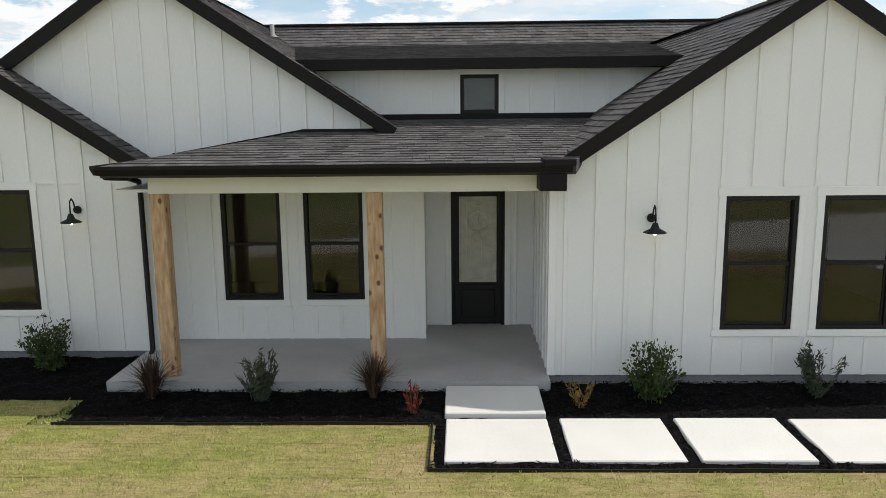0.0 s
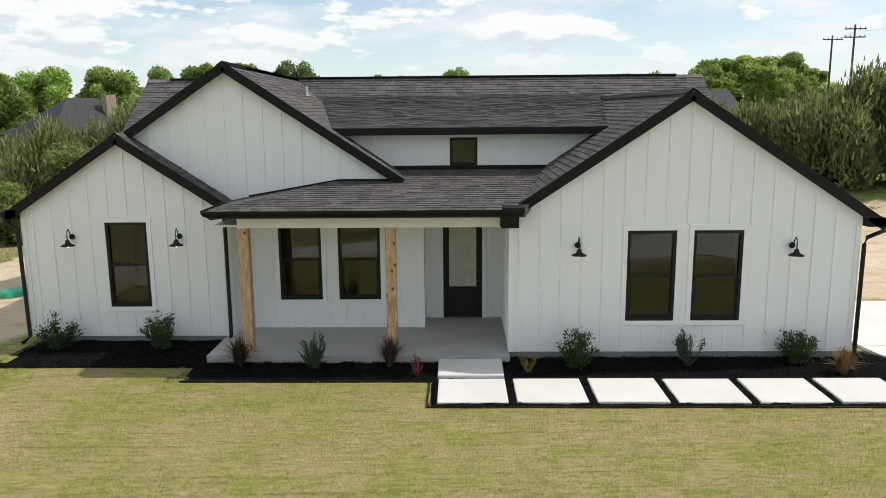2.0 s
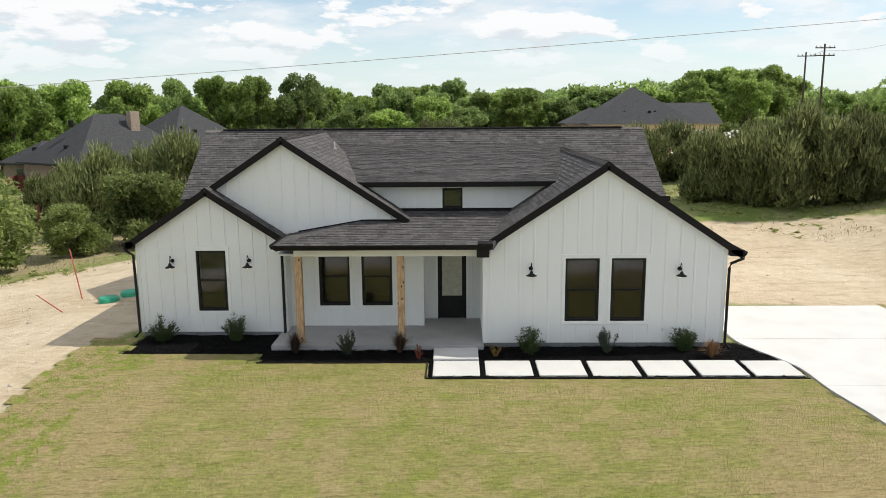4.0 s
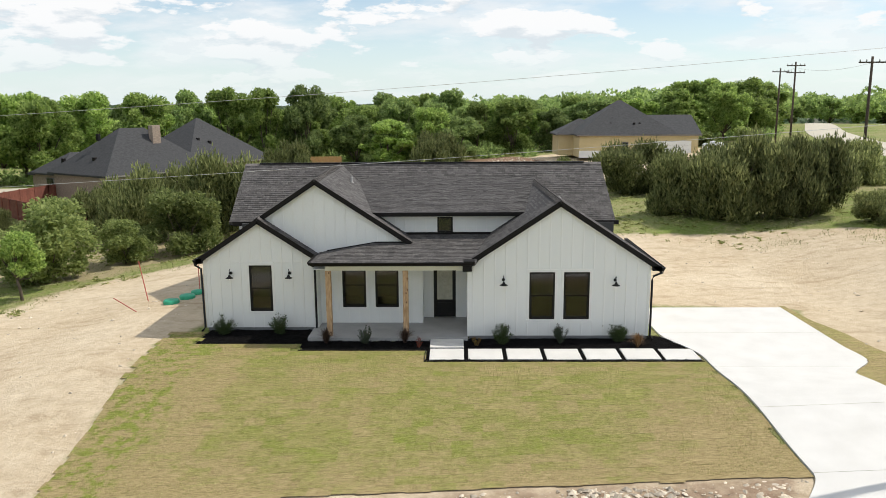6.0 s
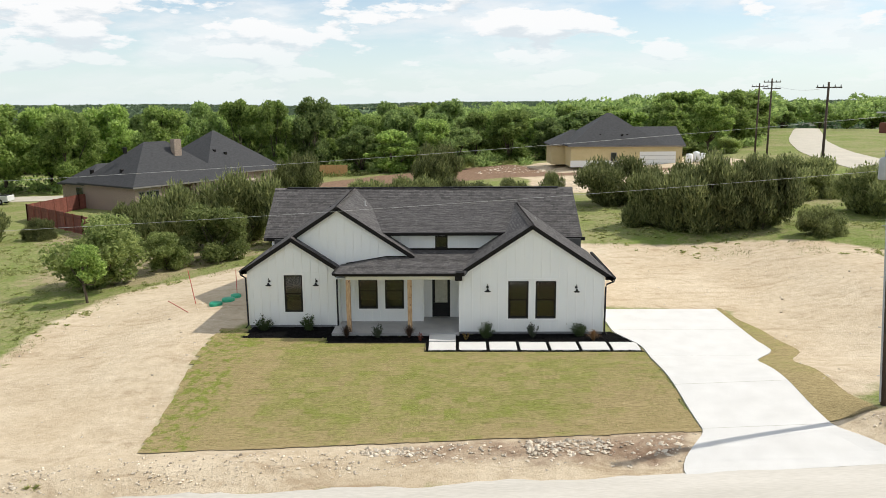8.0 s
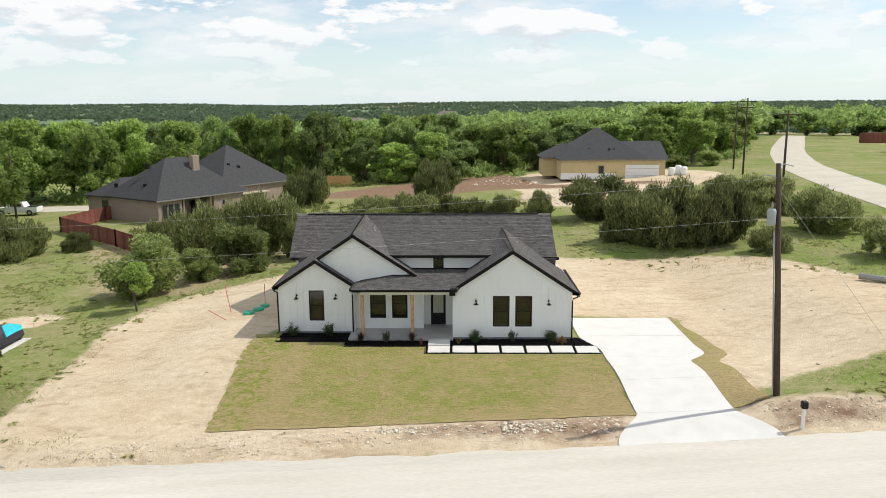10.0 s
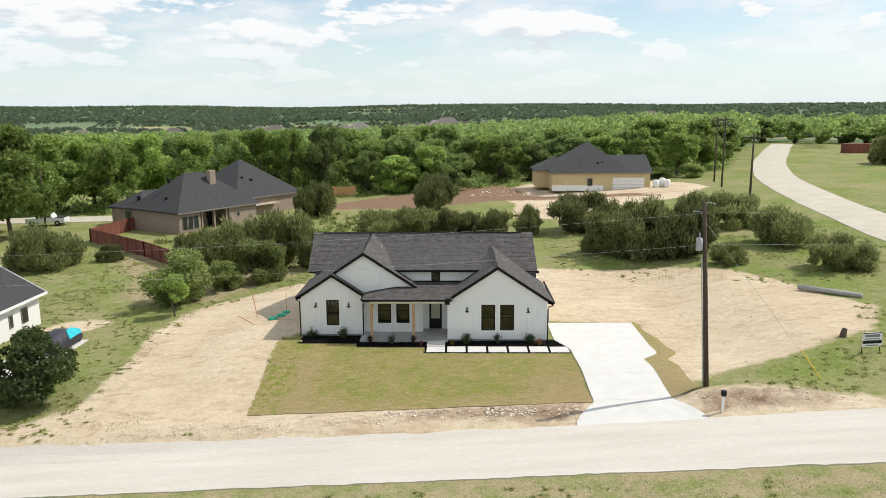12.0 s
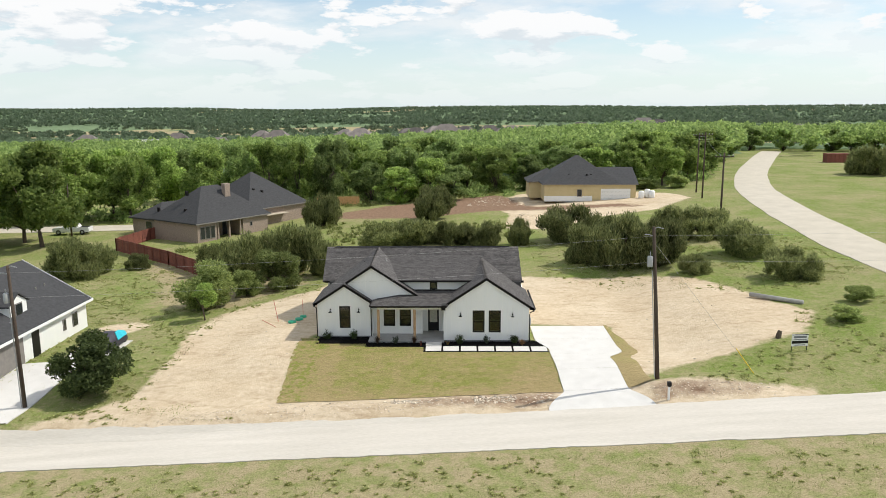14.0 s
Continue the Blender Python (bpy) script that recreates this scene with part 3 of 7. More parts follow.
def build_ground():
    def axis(lo, hi, step, far_lo, far_hi):
        core = list(np.arange(lo, hi + 0.01, step))
        for sign, end, limit in ((1, hi, far_hi), (-1, lo, far_lo)):
            s, v, tail = step, end, []
            while abs(v - limit) > 1e-6 and (limit - v) * sign > 0:
                s *= 1.09
                v = v + sign * s
                if (v - limit) * sign > 0:
                    v = limit
                tail.append(v)
            core = core + tail if sign > 0 else tail[::-1] + core
        return core
    xs, ys = axis(-48, 58, 0.6, -4600, 4600), axis(-26, 46, 0.6, -1500, 4600)
    verts, zones = [], {"dirt": [], "soil": [], "wood": [], "dry": []}
    for y in ys:
        for x in xs:
            z = ground_z(x, y)
            near = abs(x) < 60 and -30 < y < 110
            d, open_land = -9.0, False
            if near:
                for poly in (DIRT_LEFT, DIRT_RIGHT, DIRT_BANK, DIRT_POLE, DIRT_LOT, DIRT_SPOT):
                    d = max(d, edge_distance(x, y, poly))
            dirt = min(1, max(0, 0.5 + d / 2.4))
            if d > 0.6 and not (-19 < x < 16 and -9 < y < 20):
                z += 0.06 * noise.noise((x * 0.35, y * 0.35, 0)) + 0.045 * noise.noise((x * 0.9, y * 1.1, 3))
            if y > 110:
                f = noise.noise((x / 130, y / 60, 3.3))
                dirt = 0.0
                open_land = (620 < y < 1020 and f > 0.12) or (1020 < y < 1420 and f > -0.35) or (y > 2600 and noise.noise((x / 900, y / 260, 8.0)) > 0.15)
            zones["dirt"].append(dirt)
            soil = min(1, max(0, 0.5 + edge_distance(x, y, SOIL_LOT) / 6)) if near else 0.0
            if near and y < -9:
                soil = max(soil, *[min(0.52, max(0, 0.42 + edge_distance(x, y, p) / 4)) for p in SOIL_BANKS])
            zones["soil"].append(soil)
            verge = 0.54 if y < -12.6 else (0.36 if x < -20 and y < 12 else (0.22 if x > 14 else 0.3))
            zones["dry"].append(min(1, max(verge, 0.45 + edge_distance(x, y, DRY_BACK) / 9)) if near else (0.75 if open_land else 0.0))
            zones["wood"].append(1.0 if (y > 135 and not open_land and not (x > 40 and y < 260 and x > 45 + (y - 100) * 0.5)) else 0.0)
            verts.append((x, y, z))
    w = len(xs)
    i = np.arange((len(ys) - 1) * (w - 1))
    a = i // (w - 1) * w + i % (w - 1)
    me = raw_mesh("ground", verts, np.stack((a, a + 1, a + w + 1, a + w), 1), M_GROUND, True)
    for key, values in zones.items():
        me.attributes.new(key, "FLOAT", "POINT").data.foreach_set("value", values)
    tagged(new("ground", me), "sandy building lot, weedy grass and far wooded hills", "ground", kind="structure")


build_ground()


def strip(name, left, right, rise, mat, label, category, across=8, drop=0.25):
    """A road or path between two border lines of equal length, following the ground, with skirts."""
    verts, faces = [], []
    for (x0, y0), (x1, y1) in zip(left, right):
        for k in range(-1, across + 2):
            t = min(1, max(0, k / across))
            x, y = x0 + (x1 - x0) * t, y0 + (y1 - y0) * t
            crown = 0.05 * (1 - (2 * t - 1) ** 2)
            verts.append((x, y, ground_z(x, y) + (rise + crown if 0 <= k <= across else rise - drop)))
    w = across + 3
    for r in range(len(left) - 1):
        for k in range(w - 1):
            faces.append((r * w + k, r * w + k + 1, (r + 1) * w + k + 1, (r + 1) * w + k))
    ob = new(name, raw_mesh(name, verts, faces, mat))
    return tagged(ob, label, category, kind="structure")


xs_road = [-400 + 8 * k for k in range(35)] + [-124 + 8 * k for k in range(9)] + [-54 + 0.5 * k for k in range(220)] + [58 + 8 * k for k in range(43)]
strip("road", [(x, ROAD_FAR + 0.16 * noise.noise((x * 0.4, 0, 0)) + 0.13 * noise.noise((x * 1.7, 4, 0))) for x in xs_road][::-1],
      [(x, road_near(x) + 0.14 * noise.noise((x * 0.35, 9, 0)) + 0.12 * noise.noise((x * 1.9, 2, 0))) for x in xs_road][::-1], 0.05, M_ROAD,
      "pale sun-bleached chip-seal road with ragged edges", "road")


def smooth_line(pts, per=8):
    pts = [Vector((*p, 0)) for p in pts]
    pts = [2 * pts[0] - pts[1]] + pts + [2 * pts[-1] - pts[-2]]
    out = []
    for a, b, c, d in zip(pts, pts[1:], pts[2:], pts[3:]):
        for k in range(per):
            t = k / per
            out.append(0.5 * (2 * b + (c - a) * t + (2 * a - 5 * b + 4 * c - d) * t * t + (3 * b - a - 3 * c + d) * t ** 3))
    return out + [pts[-2]]


mid = smooth_line([(47.5, -17), (46.6, -4), (45.6, 10), (45.9, 21), (46.4, 28.4), (48.2, 40.5), (50.4, 54.7), (55.6, 79.8), (61.7, 98.5), (69.8, 119), (82.4, 147), (105, 197), (112, 212)])
borders = ([], [])
for k, p in enumerate(mid):
    d = (mid[min(k + 1, len(mid) - 1)] - mid[max(k - 1, 0)]).normalized()
    for side, line in ((1, borders[0]), (-1, borders[1])):
        q = p + Vector((-d.y, d.x, 0)) * (3.3 * side + 0.16 * noise.noise((k * 0.4, side, 0)))
        line.append((q.x, q.y))
strip("road", borders[0], borders[1], 0.05, M_LANE, "pale winding country road climbing past the woods", "road")


def build_drive():
    def left(y):
        return 8.15 if y < -2.2 else (8.15 - 0.85 * sm(-2.2, 0.6, y))

    def right(y):
        return 13.52 - 1.12 * sm(-2.4, -4.2, y) + 0.12 * math.sin(max(0, min(1, (-y - 1.2) / 2.2)) * math.pi) + 1.2 * sm(-10.3, -12.7, y)
    drive = thing("driveway", (0, 0, 0), "pale new concrete driveway with a curved edge and flared apron", "driveway", kind="structure")
    rows = [4.3, 0.6, -3.2, -7.0, -10.4, -12.85]
    for y0, y1 in zip(rows, rows[1:]):
        n, across, verts, faces = 10, 8, [], []
        for r in range(n + 1):
            y = y0 - 0.006 + (y1 - y0 + 0.012) * r / n
            flare = -1.25 * sm(-10.3, -12.7, y)
            for k in range(-1, across + 2):
                t = min(1, max(0, k / across))
                x = (left(y) + flare) * (1 - t) + right(y) * t
                verts.append((x, y, ground_z(x, y) + (0.06 if 0 <= k <= across else -0.35)))
        w = across + 3
        for r in range(n):
            for k in range(w - 1):
                faces.append((r * w + k, (r + 1) * w + k, (r + 1) * w + k + 1, r * w + k + 1))
        part("concrete_panel", raw_mesh("concrete_panel", verts, faces, M_CONC), M_CONC, drive)
    # side strip of turf along the right border
    verts, faces = [], []
    rows = np.linspace(4.6, -10.2, 40)
    for y in rows:
        for k in range(5):
            x = right(y) + 0.03 + k / 4 * (0.35 + 0.85 * sm(4.4, -2.0, y) + 0.40 * sm(-2.8, -4.4, y) + 0.10 * noise.noise((y * 0.6, 0, 0)))
            verts.append((x, y, ground_z(x, y) + (0.045 if k < 4 else 0.0)))
    for r in range(len(rows) - 1):
        for k in range(4):
            faces.append((r * 5 + k, (r + 1) * 5 + k, (r + 1) * 5 + k + 1, r * 5 + k + 1))
    ob = new("turf_strip", raw_mesh("turf_strip", verts, faces, M_SOD, True))
    tagged(ob, "narrow curved strip of yellowing turf beside the driveway", "turf", kind="structure")


build_drive()


def build_lawn():
    lawn = thing("lawn", (0, 0, 0), "yellow-green lawn of newly laid sod pieces", "lawn", kind="structure")
    rnd = random.Random(5)

    def x_left(y):
        return -11.65 + 0.06 * (-y) if y > -10.3 else -11.0

    def front(x):
        return -10.35 - 0.012 * (x - 8) * 0 - 0.10 * math.sin(x * 0.5)
    course, far_v, far_f = 0.41, [], []
    rows = []
    yy = 0.9
    while yy > -10.2:
        rows.append(yy)
        yy -= course
    for k, y1 in enumerate(rows):
        y0 = max(y1 - course, -10.45)
        x = x_left((y0 + y1) / 2) - rnd.uniform(0, 0.6)
        while x < 8.1:
            x1 = x + 0.61
            a, b = max(x, x_left((y0 + y1) / 2) + rnd.uniform(-0.08, 0.08)), min(x1, 8.1)
            # the beds, the stepping slabs and the porch keep their ground
            top = y1
            if b > -1.5:
                top = min(top, -2.66)
            elif b > -6.1:
                top = min(top, -1.46)
            else:
                top = min(top, -0.66 if a > -10.3 else 0.9)
            if b - a > 0.15 and top - y0 > 0.05:
                g = -0.002
                low = y0 - (rnd.uniform(0, 0.12) if y0 <= -10.2 else 0)
                bm = bmesh.new()
                nx, ny, grid, lift = 2, 2, [], 0.035 + rnd.uniform(-0.003, 0.003)
                for j in range(ny + 1):
                    for i in range(nx + 1):
                        px, py = a + g + (b - a - 2 * g) * i / nx, low + g + (top - low - 2 * g) * j / ny
                        e = i in (0, nx) or j in (0, ny)
                        grid.append(bm.verts.new((px, py, ground_z(px, py) + lift - (0.003 if e else 0))))
                for j in range(ny):
                    for i in range(nx):
                        q = j * (nx + 1) + i
                        bm.faces.new((grid[q], grid[q + 1], grid[q + nx + 2], grid[q + nx + 1]))
                if y1 > -4.3 and a > -7.5:
                    part("sod_piece", bm, M_SOD, lawn, smooth=True)
                else:
                    base = len(far_v)
                    far_v.extend([tuple(v.co) for v in grid])
                    far_f.extend([[base + grid.index(v) for v in f.verts] for f in bm.faces])
                    bm.free()
            x = x1
    part("sod_pieces", raw_mesh("sod_pieces", far_v, far_f, M_SOD_FAR, True), None, lawn)["kind"] = "stuff"
    return lawn


build_lawn()


# ---- the white house ----
S = 0.66
house = thing("house", (0, 0, 0), "white board-and-batten farmhouse with black trim and grey shingle roof", "house")


def wall(name, x0, x1, top, y, thick, openings=(), base=0.0, label=""):
    """A front wall at y, with openings (x0, x1, z0, z1) through it; top: the outline's (x, z) corners."""
    def height(x):
        for (a, za), (b, zb) in zip(top, top[1:]):
            if a - 1e-6 <= x <= b + 1e-6:
                return za + (zb - za) * (x - a) / (b - a)
    cuts = sorted({x0, x1, *[p[0] for p in top], *[v for o in openings for v in o[:2]]})
    bm = bmesh.new()
    for a, b in zip(cuts, cuts[1:]):
        holes = sorted([o for o in openings if o[0] <= a + 1e-6 and o[1] >= b - 1e-6], key=lambda o: o[2])
        z = base
        for o in holes:
            add_prism(bm, [(a, y, z), (b, y, z), (b, y, o[2]), (a, y, o[2])], (0, thick, 0))
            z = o[3]
        add_prism(bm, [(a, y, z), (b, y, z), (b, y, height(b)), (a, y, height(a))], (0, thick, 0))
    bmesh.ops.remove_doubles(bm, verts=bm.verts, dist=1e-4)
    return part(name, bm, M_SIDING, house, label)


def battens(x0, x1, first, top, y, base, openings=(), skip=None, step=0.406):
    def height(x):
        for (a, za), (b, zb) in zip(top, top[1:]):
            if a <= x <= b:
                return za + (zb - za) * (x - a) / (b - a)
    x = first
    while x < x1 - 0.02:
        if x > x0 + 0.02:
            spans = [(base, height(x) - 0.02)]
            for o in openings:
                if o[0] - 0.15 < x < o[1] + 0.15:
                    spans = [s for a, b in spans for s in ((a, min(b, o[2] - 0.115)), (max(a, o[3] + 0.125), b)) if s[1] - s[0] > 0.08]
            for a, b in spans:
                part("batten", box((x - 0.027, y - 0.02, a), (x + 0.027, y + 0.001, b), 0.004), M_TRIMWHITE, house)
        x += step


def window(x0, x1, z0, z1, y, rail=True, facing=None):
    """A black double-hung window with white casing, set in the wall at y."""
    bm = bmesh.new()
    f = 0.062
    for lo, hi in (((x0, z0), (x0 + f, z1)), ((x1 - f, z0), (x1, z1)), ((x0 + f, z0), (x1 - f, z0 + f)), ((x0 + f, z1 - f), (x1 - f, z1))):
        add_box(bm, (lo[0], y - 0.012, lo[1]), (hi[0], y + 0.09, hi[1]), 0.005)
    w = part("window", bm, M_BLACK, house, "black-framed window with reflecting glass")
    zm = (z0 + z1) / 2
    if rail:
        part("meeting_rail", box((x0 + f, y + 0.012, zm - 0.026), (x1 - f, y + 0.07, zm + 0.026), 0.004), M_BLACK, w)
        bm = bmesh.new()
        for sx0, sx1, sz0, sz1 in ((x0 + f, x0 + f + 0.03, z0 + f, zm - 0.026), (x1 - f - 0.03, x1 - f, z0 + f, zm - 0.026), (x0 + f + 0.03, x1 - f - 0.03, z0 + f, z0 + f + 0.04)):
            add_box(bm, (sx0, y + 0.02, sz0), (sx1, y + 0.06, sz1), 0.003)
        part("sash", bm, M_BLACK, w)
    for a, b in (((z0 + f, zm - 0.026), (zm + 0.026, z1 - f)) if rail else ((z0 + f, z1 - f),)):
        p = part("pane", box((x0 + f, y + 0.035 if a < zm and rail else y + 0.045, a), (x1 - f, y + 0.041 if a < zm and rail else y + 0.051, b)), M_GLASS, w)
        p.visible_shadow = False
    bm = bmesh.new()
    c = 0.095
    for lo, hi in (((x0 - c, z0), (x0, z1)), ((x1, z0), (x1 + c, z1)), ((x0 - c - 0.01, z1), (x1 + c + 0.01, z1 + c + 0.02)), ((x0 - c - 0.015, z0 - c), (x1 + c + 0.015, z0))):
        add_box(bm, (lo[0], y - 0.026, lo[1]), (hi[0], y + 0.002, hi[1]), 0.004)
    part("casing", bm, M_TRIMWHITE, w, "white window casing")


# floor slab, porch slab and foundation band
part("foundation", prism([(-10.24, 1.17, -0.32), (-5.88, 1.17, -0.32), (-5.88, 1.78, -0.32), (0.03, 1.78, -0.32), (0.03, 0.03, -0.32), (6.72, 0.03, -0.32), (6.72, 13.2, -0.32), (-10.24, 13.2, -0.32)], (0, 0, 0.318)), M_FOUND, house, "bare grey concrete foundation")
part("porch_slab", prism([(-6.03, -0.26, -0.30), (0.0, -0.26, -0.30), (0.0, 2.6, -0.30), (-5.86, 2.6, -0.30), (-5.86, 1.12, -0.30), (-6.03, 1.12, -0.30)], (0, 0, 0.305)), M_PORCH, house, "smooth grey concrete porch floor")

W_R = [(2.29, 3.24, 0.64, 2.45), (3.57, 4.53, 0.64, 2.45)]
W_L = [(-8.51, -7.62, 0.66, 2.50)]
W_P = [(-4.97, -4.03, 0.65, 2.46), (-3.66, -2.73, 0.65, 2.46)]
W_D = [(-1.19, -0.57, 3.56, 4.18)]
R_TOP = [(0, 2.78), (3.38, 5.0), (6.75, 2.78)]
L_TOP = [(-10.28, 2.79), (-8.06, 4.24), (-5.84, 2.79)]
wall("wall", 0, 6.75, R_TOP, 0.0, 0.16, W_R)
wall("wall", -10.28, -5.84, L_TOP, 1.14, 0.16, W_L)
wall("wall", -5.84, -1.78, [(-5.84, 2.6), (-1.78, 2.6)], 1.75, 0.16, W_P)
wall("wall", -1.78, 0.0, [(-1.78, 2.6), (0.0, 2.6)], 2.54, 0.14, [(-1.36, -0.46, 0.0, 2.42)])
wall("wall", -8.3, -2.3, [(-8.3, 4.05), (-5.87, 5.66), (-2.3, 3.30)], 1.55, 0.14, (), base=2.62)
wall("wall", -3.9, 2.5, [(-3.9, 4.36), (2.5, 4.36)], 2.5, 0.14, W_D, base=3.25)
for lo, hi in (((0.0, 0.16, 0), (0.14, 2.54, 2.7)), ((-1.92, 1.91, 0), (-1.78, 2.68, 2.6)), ((-5.98, 1.30, 0), (-5.84, 1.91, 2.78)), ((-10.28, 1.30, 0), (-10.14, 12.9, 2.8)),
               ((6.61, 0.16, 0), (6.75, 12.9, 2.8)), ((-10.14, 12.9, 0), (6.61, 13.04, 3.4)), ((-10.28, 6.2, 2.8), (-10.14, 12.9, 3.42)), ((6.45, 6.2, 2.8), (6.61, 12.9, 3.42))):
    part("wall", box(lo, hi), M_SIDING, house)
for x0, x1 in ((-10.28, -10.16), (6.45, 6.57)):
    part("gable_end", prism([(x0, 6.3, 3.42), (x0, 13.0, 3.42), (x0, 9.7, 5.62)], (x1 - x0, 0, 0)), M_SIDING, house)
battens(0, 6.75, 0.20, R_TOP, 0.0, 0.0, W_R)
battens(-10.28, -5.84, -10.06, L_TOP, 1.14, 0.0, W_L)
battens(-5.84, -1.78, -5.55, [(-5.84, 2.56), (-1.78, 2.56)], 1.75, 0.0, W_P)
battens(-1.78, 0, -1.50, [(-1.78, 2.56), (0, 2.56)], 2.54, 0.0, [(-1.36, -0.46, 0.0, 2.6)])
battens(-8.2, -2.3, -8.0, [(-8.3, 4.05), (-5.87, 5.66), (-2.3, 3.30)], 1.55, 2.8)
battens(-3.9, 2.4, -3.70, [(-3.9, 4.3), (2.5, 4.3)], 2.5, 3.3, W_D)
for k in range(6):
    y = 0.30 + 0.406 * k
    part("batten", box((-0.02, y - 0.027, 0.01), (0.001, y + 0.027, 2.55), 0.004), M_TRIMWHITE, house)
for lo, hi in (((-0.022, -0.024, 0.0), (0.085, -0.001, 2.55)), ((-0.022, -0.001, 0.0), (-0.001, 0.085, 2.55)), ((-1.87, 1.726, 0.0), (-1.76, 1.749, 2.55)), ((-10.30, 1.116, 0), (-10.20, 1.139, 2.74)), ((6.67, -0.024, 0), (6.77, -0.001, 2.76))):
    part("corner_board", box(lo, hi, 0.003), M_TRIMWHITE, house)
for x0, x1 in ((-10.2, -8.62), (-7.51, -5.84)):
    part("band_board", box((x0, 1.128, 2.585), (x1, 1.141, 2.61)), M_TRIMWHITE, house)
for o in W_R:
    window(*o, 0.0)
for o in W_L:
    window(*o, 1.14)
for o in W_P:
    window(*o, 1.75)
window(*W_D[0], 2.5, rail=False)
# invented dark floor and backings, added to keep the rooms behind the glass dark
part("dark_inner_floor", box((-10.1, 2.7, -0.02), (6.6, 12.85, 0.004)), M_ROOM_SHADE, house)
part("dark_room_backing", box((-10.1, 6.0, 0.004), (6.6, 6.1, 3.4)), M_ROOM_SHADE, house)
part("dark_attic_backing", box((-3.9, 3.6, 3.2), (2.6, 3.7, 4.4)), M_ROOM_SHADE, house)

# door
DX0, DX1, DY = -1.36, -0.46, 2.54
door = part("door", box((DX0 + 0.05, DY + 0.03, 0.02), (DX1 - 0.05, DY + 0.075, 0.70), 0.006), M_BLACK, house, "black entry door with a leaded glass light")
bm = bmesh.new()
for lo, hi in (((DX0, 0.0), (DX0 + 0.05, 2.42)), ((DX1 - 0.05, 0.0), (DX1, 2.42)), ((DX0 + 0.05, 2.37), (DX1 - 0.05, 2.42))):
    add_box(bm, (lo[0], DY - 0.015, lo[1]), (hi[0], DY + 0.12, hi[1]), 0.004)
part("door_frame", bm, M_BLACK, door)
bm = bmesh.new()
for lo, hi in (((DX0 + 0.05, 0.70), (-1.225, 2.37)), ((-0.595, 0.70), (DX1 - 0.05, 2.37)), ((-1.225, 2.20), (-0.595, 2.37)), ((-1.225, 0.70), (-0.595, 0.74))):
    add_box(bm, (lo[0], DY + 0.03, lo[1]), (hi[0], DY + 0.075, hi[1]), 0.004)
part("stile", bm, M_BLACK, door)
part("raised_panel", box((-1.20, DY + 0.018, 0.14), (-0.62, DY + 0.032, 0.62), 0.012), M_BLACK, door)
part("leaded_pane", box((-1.225, DY + 0.045, 0.74), (-0.595, DY + 0.055, 2.20)), M_LEADED, door, "bevelled decorative glass panel")


def came(points, closed=False, r=0.006):
    return tube(points + points[:1] if closed else points, r, 5)


CX, CZ, CY = -0.91, 1.78, DY + 0.042
ring = [(CX + 0.17 * math.cos(a), CY, CZ + 0.17 * math.sin(a)) for a in [2 * math.pi * k / 28 for k in range(28)]]
part("came", came(ring, True, 0.011), M_LEAD, door)
part("came", came([(CX + 0.145 * math.cos(2 * math.pi * k / 28), CY, CZ + 0.145 * math.sin(2 * math.pi * k / 28)) for k in range(28)], True, 0.006), M_LEAD, door)
star = [(CX + r * math.sin(math.pi * k / 5), CY, CZ + r * math.cos(math.pi * k / 5)) for k, r in enumerate([0.13, 0.052] * 5)]
part("came", came(star, True, 0.009), M_LEAD, door)
for k in range(5):
    part("came", came([(CX, CY, CZ), star[2 * k]], False, 0.005), M_LEAD, door)
for s in (-1, 1):
    for x, z0, z1 in ((0.06, 0.86, 1.60), (0.12, 0.80, 1.62), (0.19, 0.76, 2.18), (0.25, 0.76, 2.18)):
        part("came", came([(CX + s * x, CY, z0), (CX + s * x, CY, z1)], False, 0.004), M_LEAD, door)
    for z0, h, w in ((1.96, 0.20, 0.085), (2.02, 0.13, 0.14), (1.60, -0.20, 0.075), (1.56, -0.12, 0.12)):
        loop = [(CX + s * w * math.sin(math.pi * t) * (0.4 + t * 0.8), CY, z0 + h * t) for t in [k / 10 for k in range(11)]]
        part("came", came(loop, False, 0.007), M_LEAD, door)
for z in (0.84, 1.30, 2.10):
    part("came", came([(-1.22, CY, z), (-0.60, CY, z)], False, 0.004), M_LEAD, door)
part("door_handle", tube([(-1.285, DY + 0.02, 0.95), (-1.285, DY - 0.03, 0.95), (-1.285, DY - 0.03, 1.12), (-1.285, DY + 0.02, 1.12)], 0.011, 6), M_BLACK, door)
bm = bmesh.new()
for lo, hi in (((DX0 - 0.10, 0.0), (DX0, 2.52)), ((DX1, 0.0), (DX1 + 0.10, 2.52)), ((DX0, 2.42), (DX1, 2.52))):
    add_box(bm, (lo[0], DY - 0.024, lo[1]), (hi[0], DY + 0.001, hi[1]), 0.004)
part("casing", bm, M_TRIMWHITE, door, "white door casing")

# porch: ceiling, beam, posts
part("porch_ceiling", box((-5.80, -0.02, 2.56), (-0.001, 2.53, 2.60)), M_TRIMWHITE, house)
part("porch_beam", box((-5.32, -0.10, 2.545), (0.06, 0.12, 2.79), 0.006), M_BEAM, house, "cream painted porch beam")
part("porch_beam", box((-5.32, 0.12, 2.545), (-5.12, 1.74, 2.79), 0.006), M_BEAM, house)
for x in (-5.22, -2.33):
    part("porch_post", box((x - 0.10, -0.085, 0.006), (x + 0.10, 0.115, 2.545), 0.008), M_CEDARWOOD, house, "rough knotty cedar post")


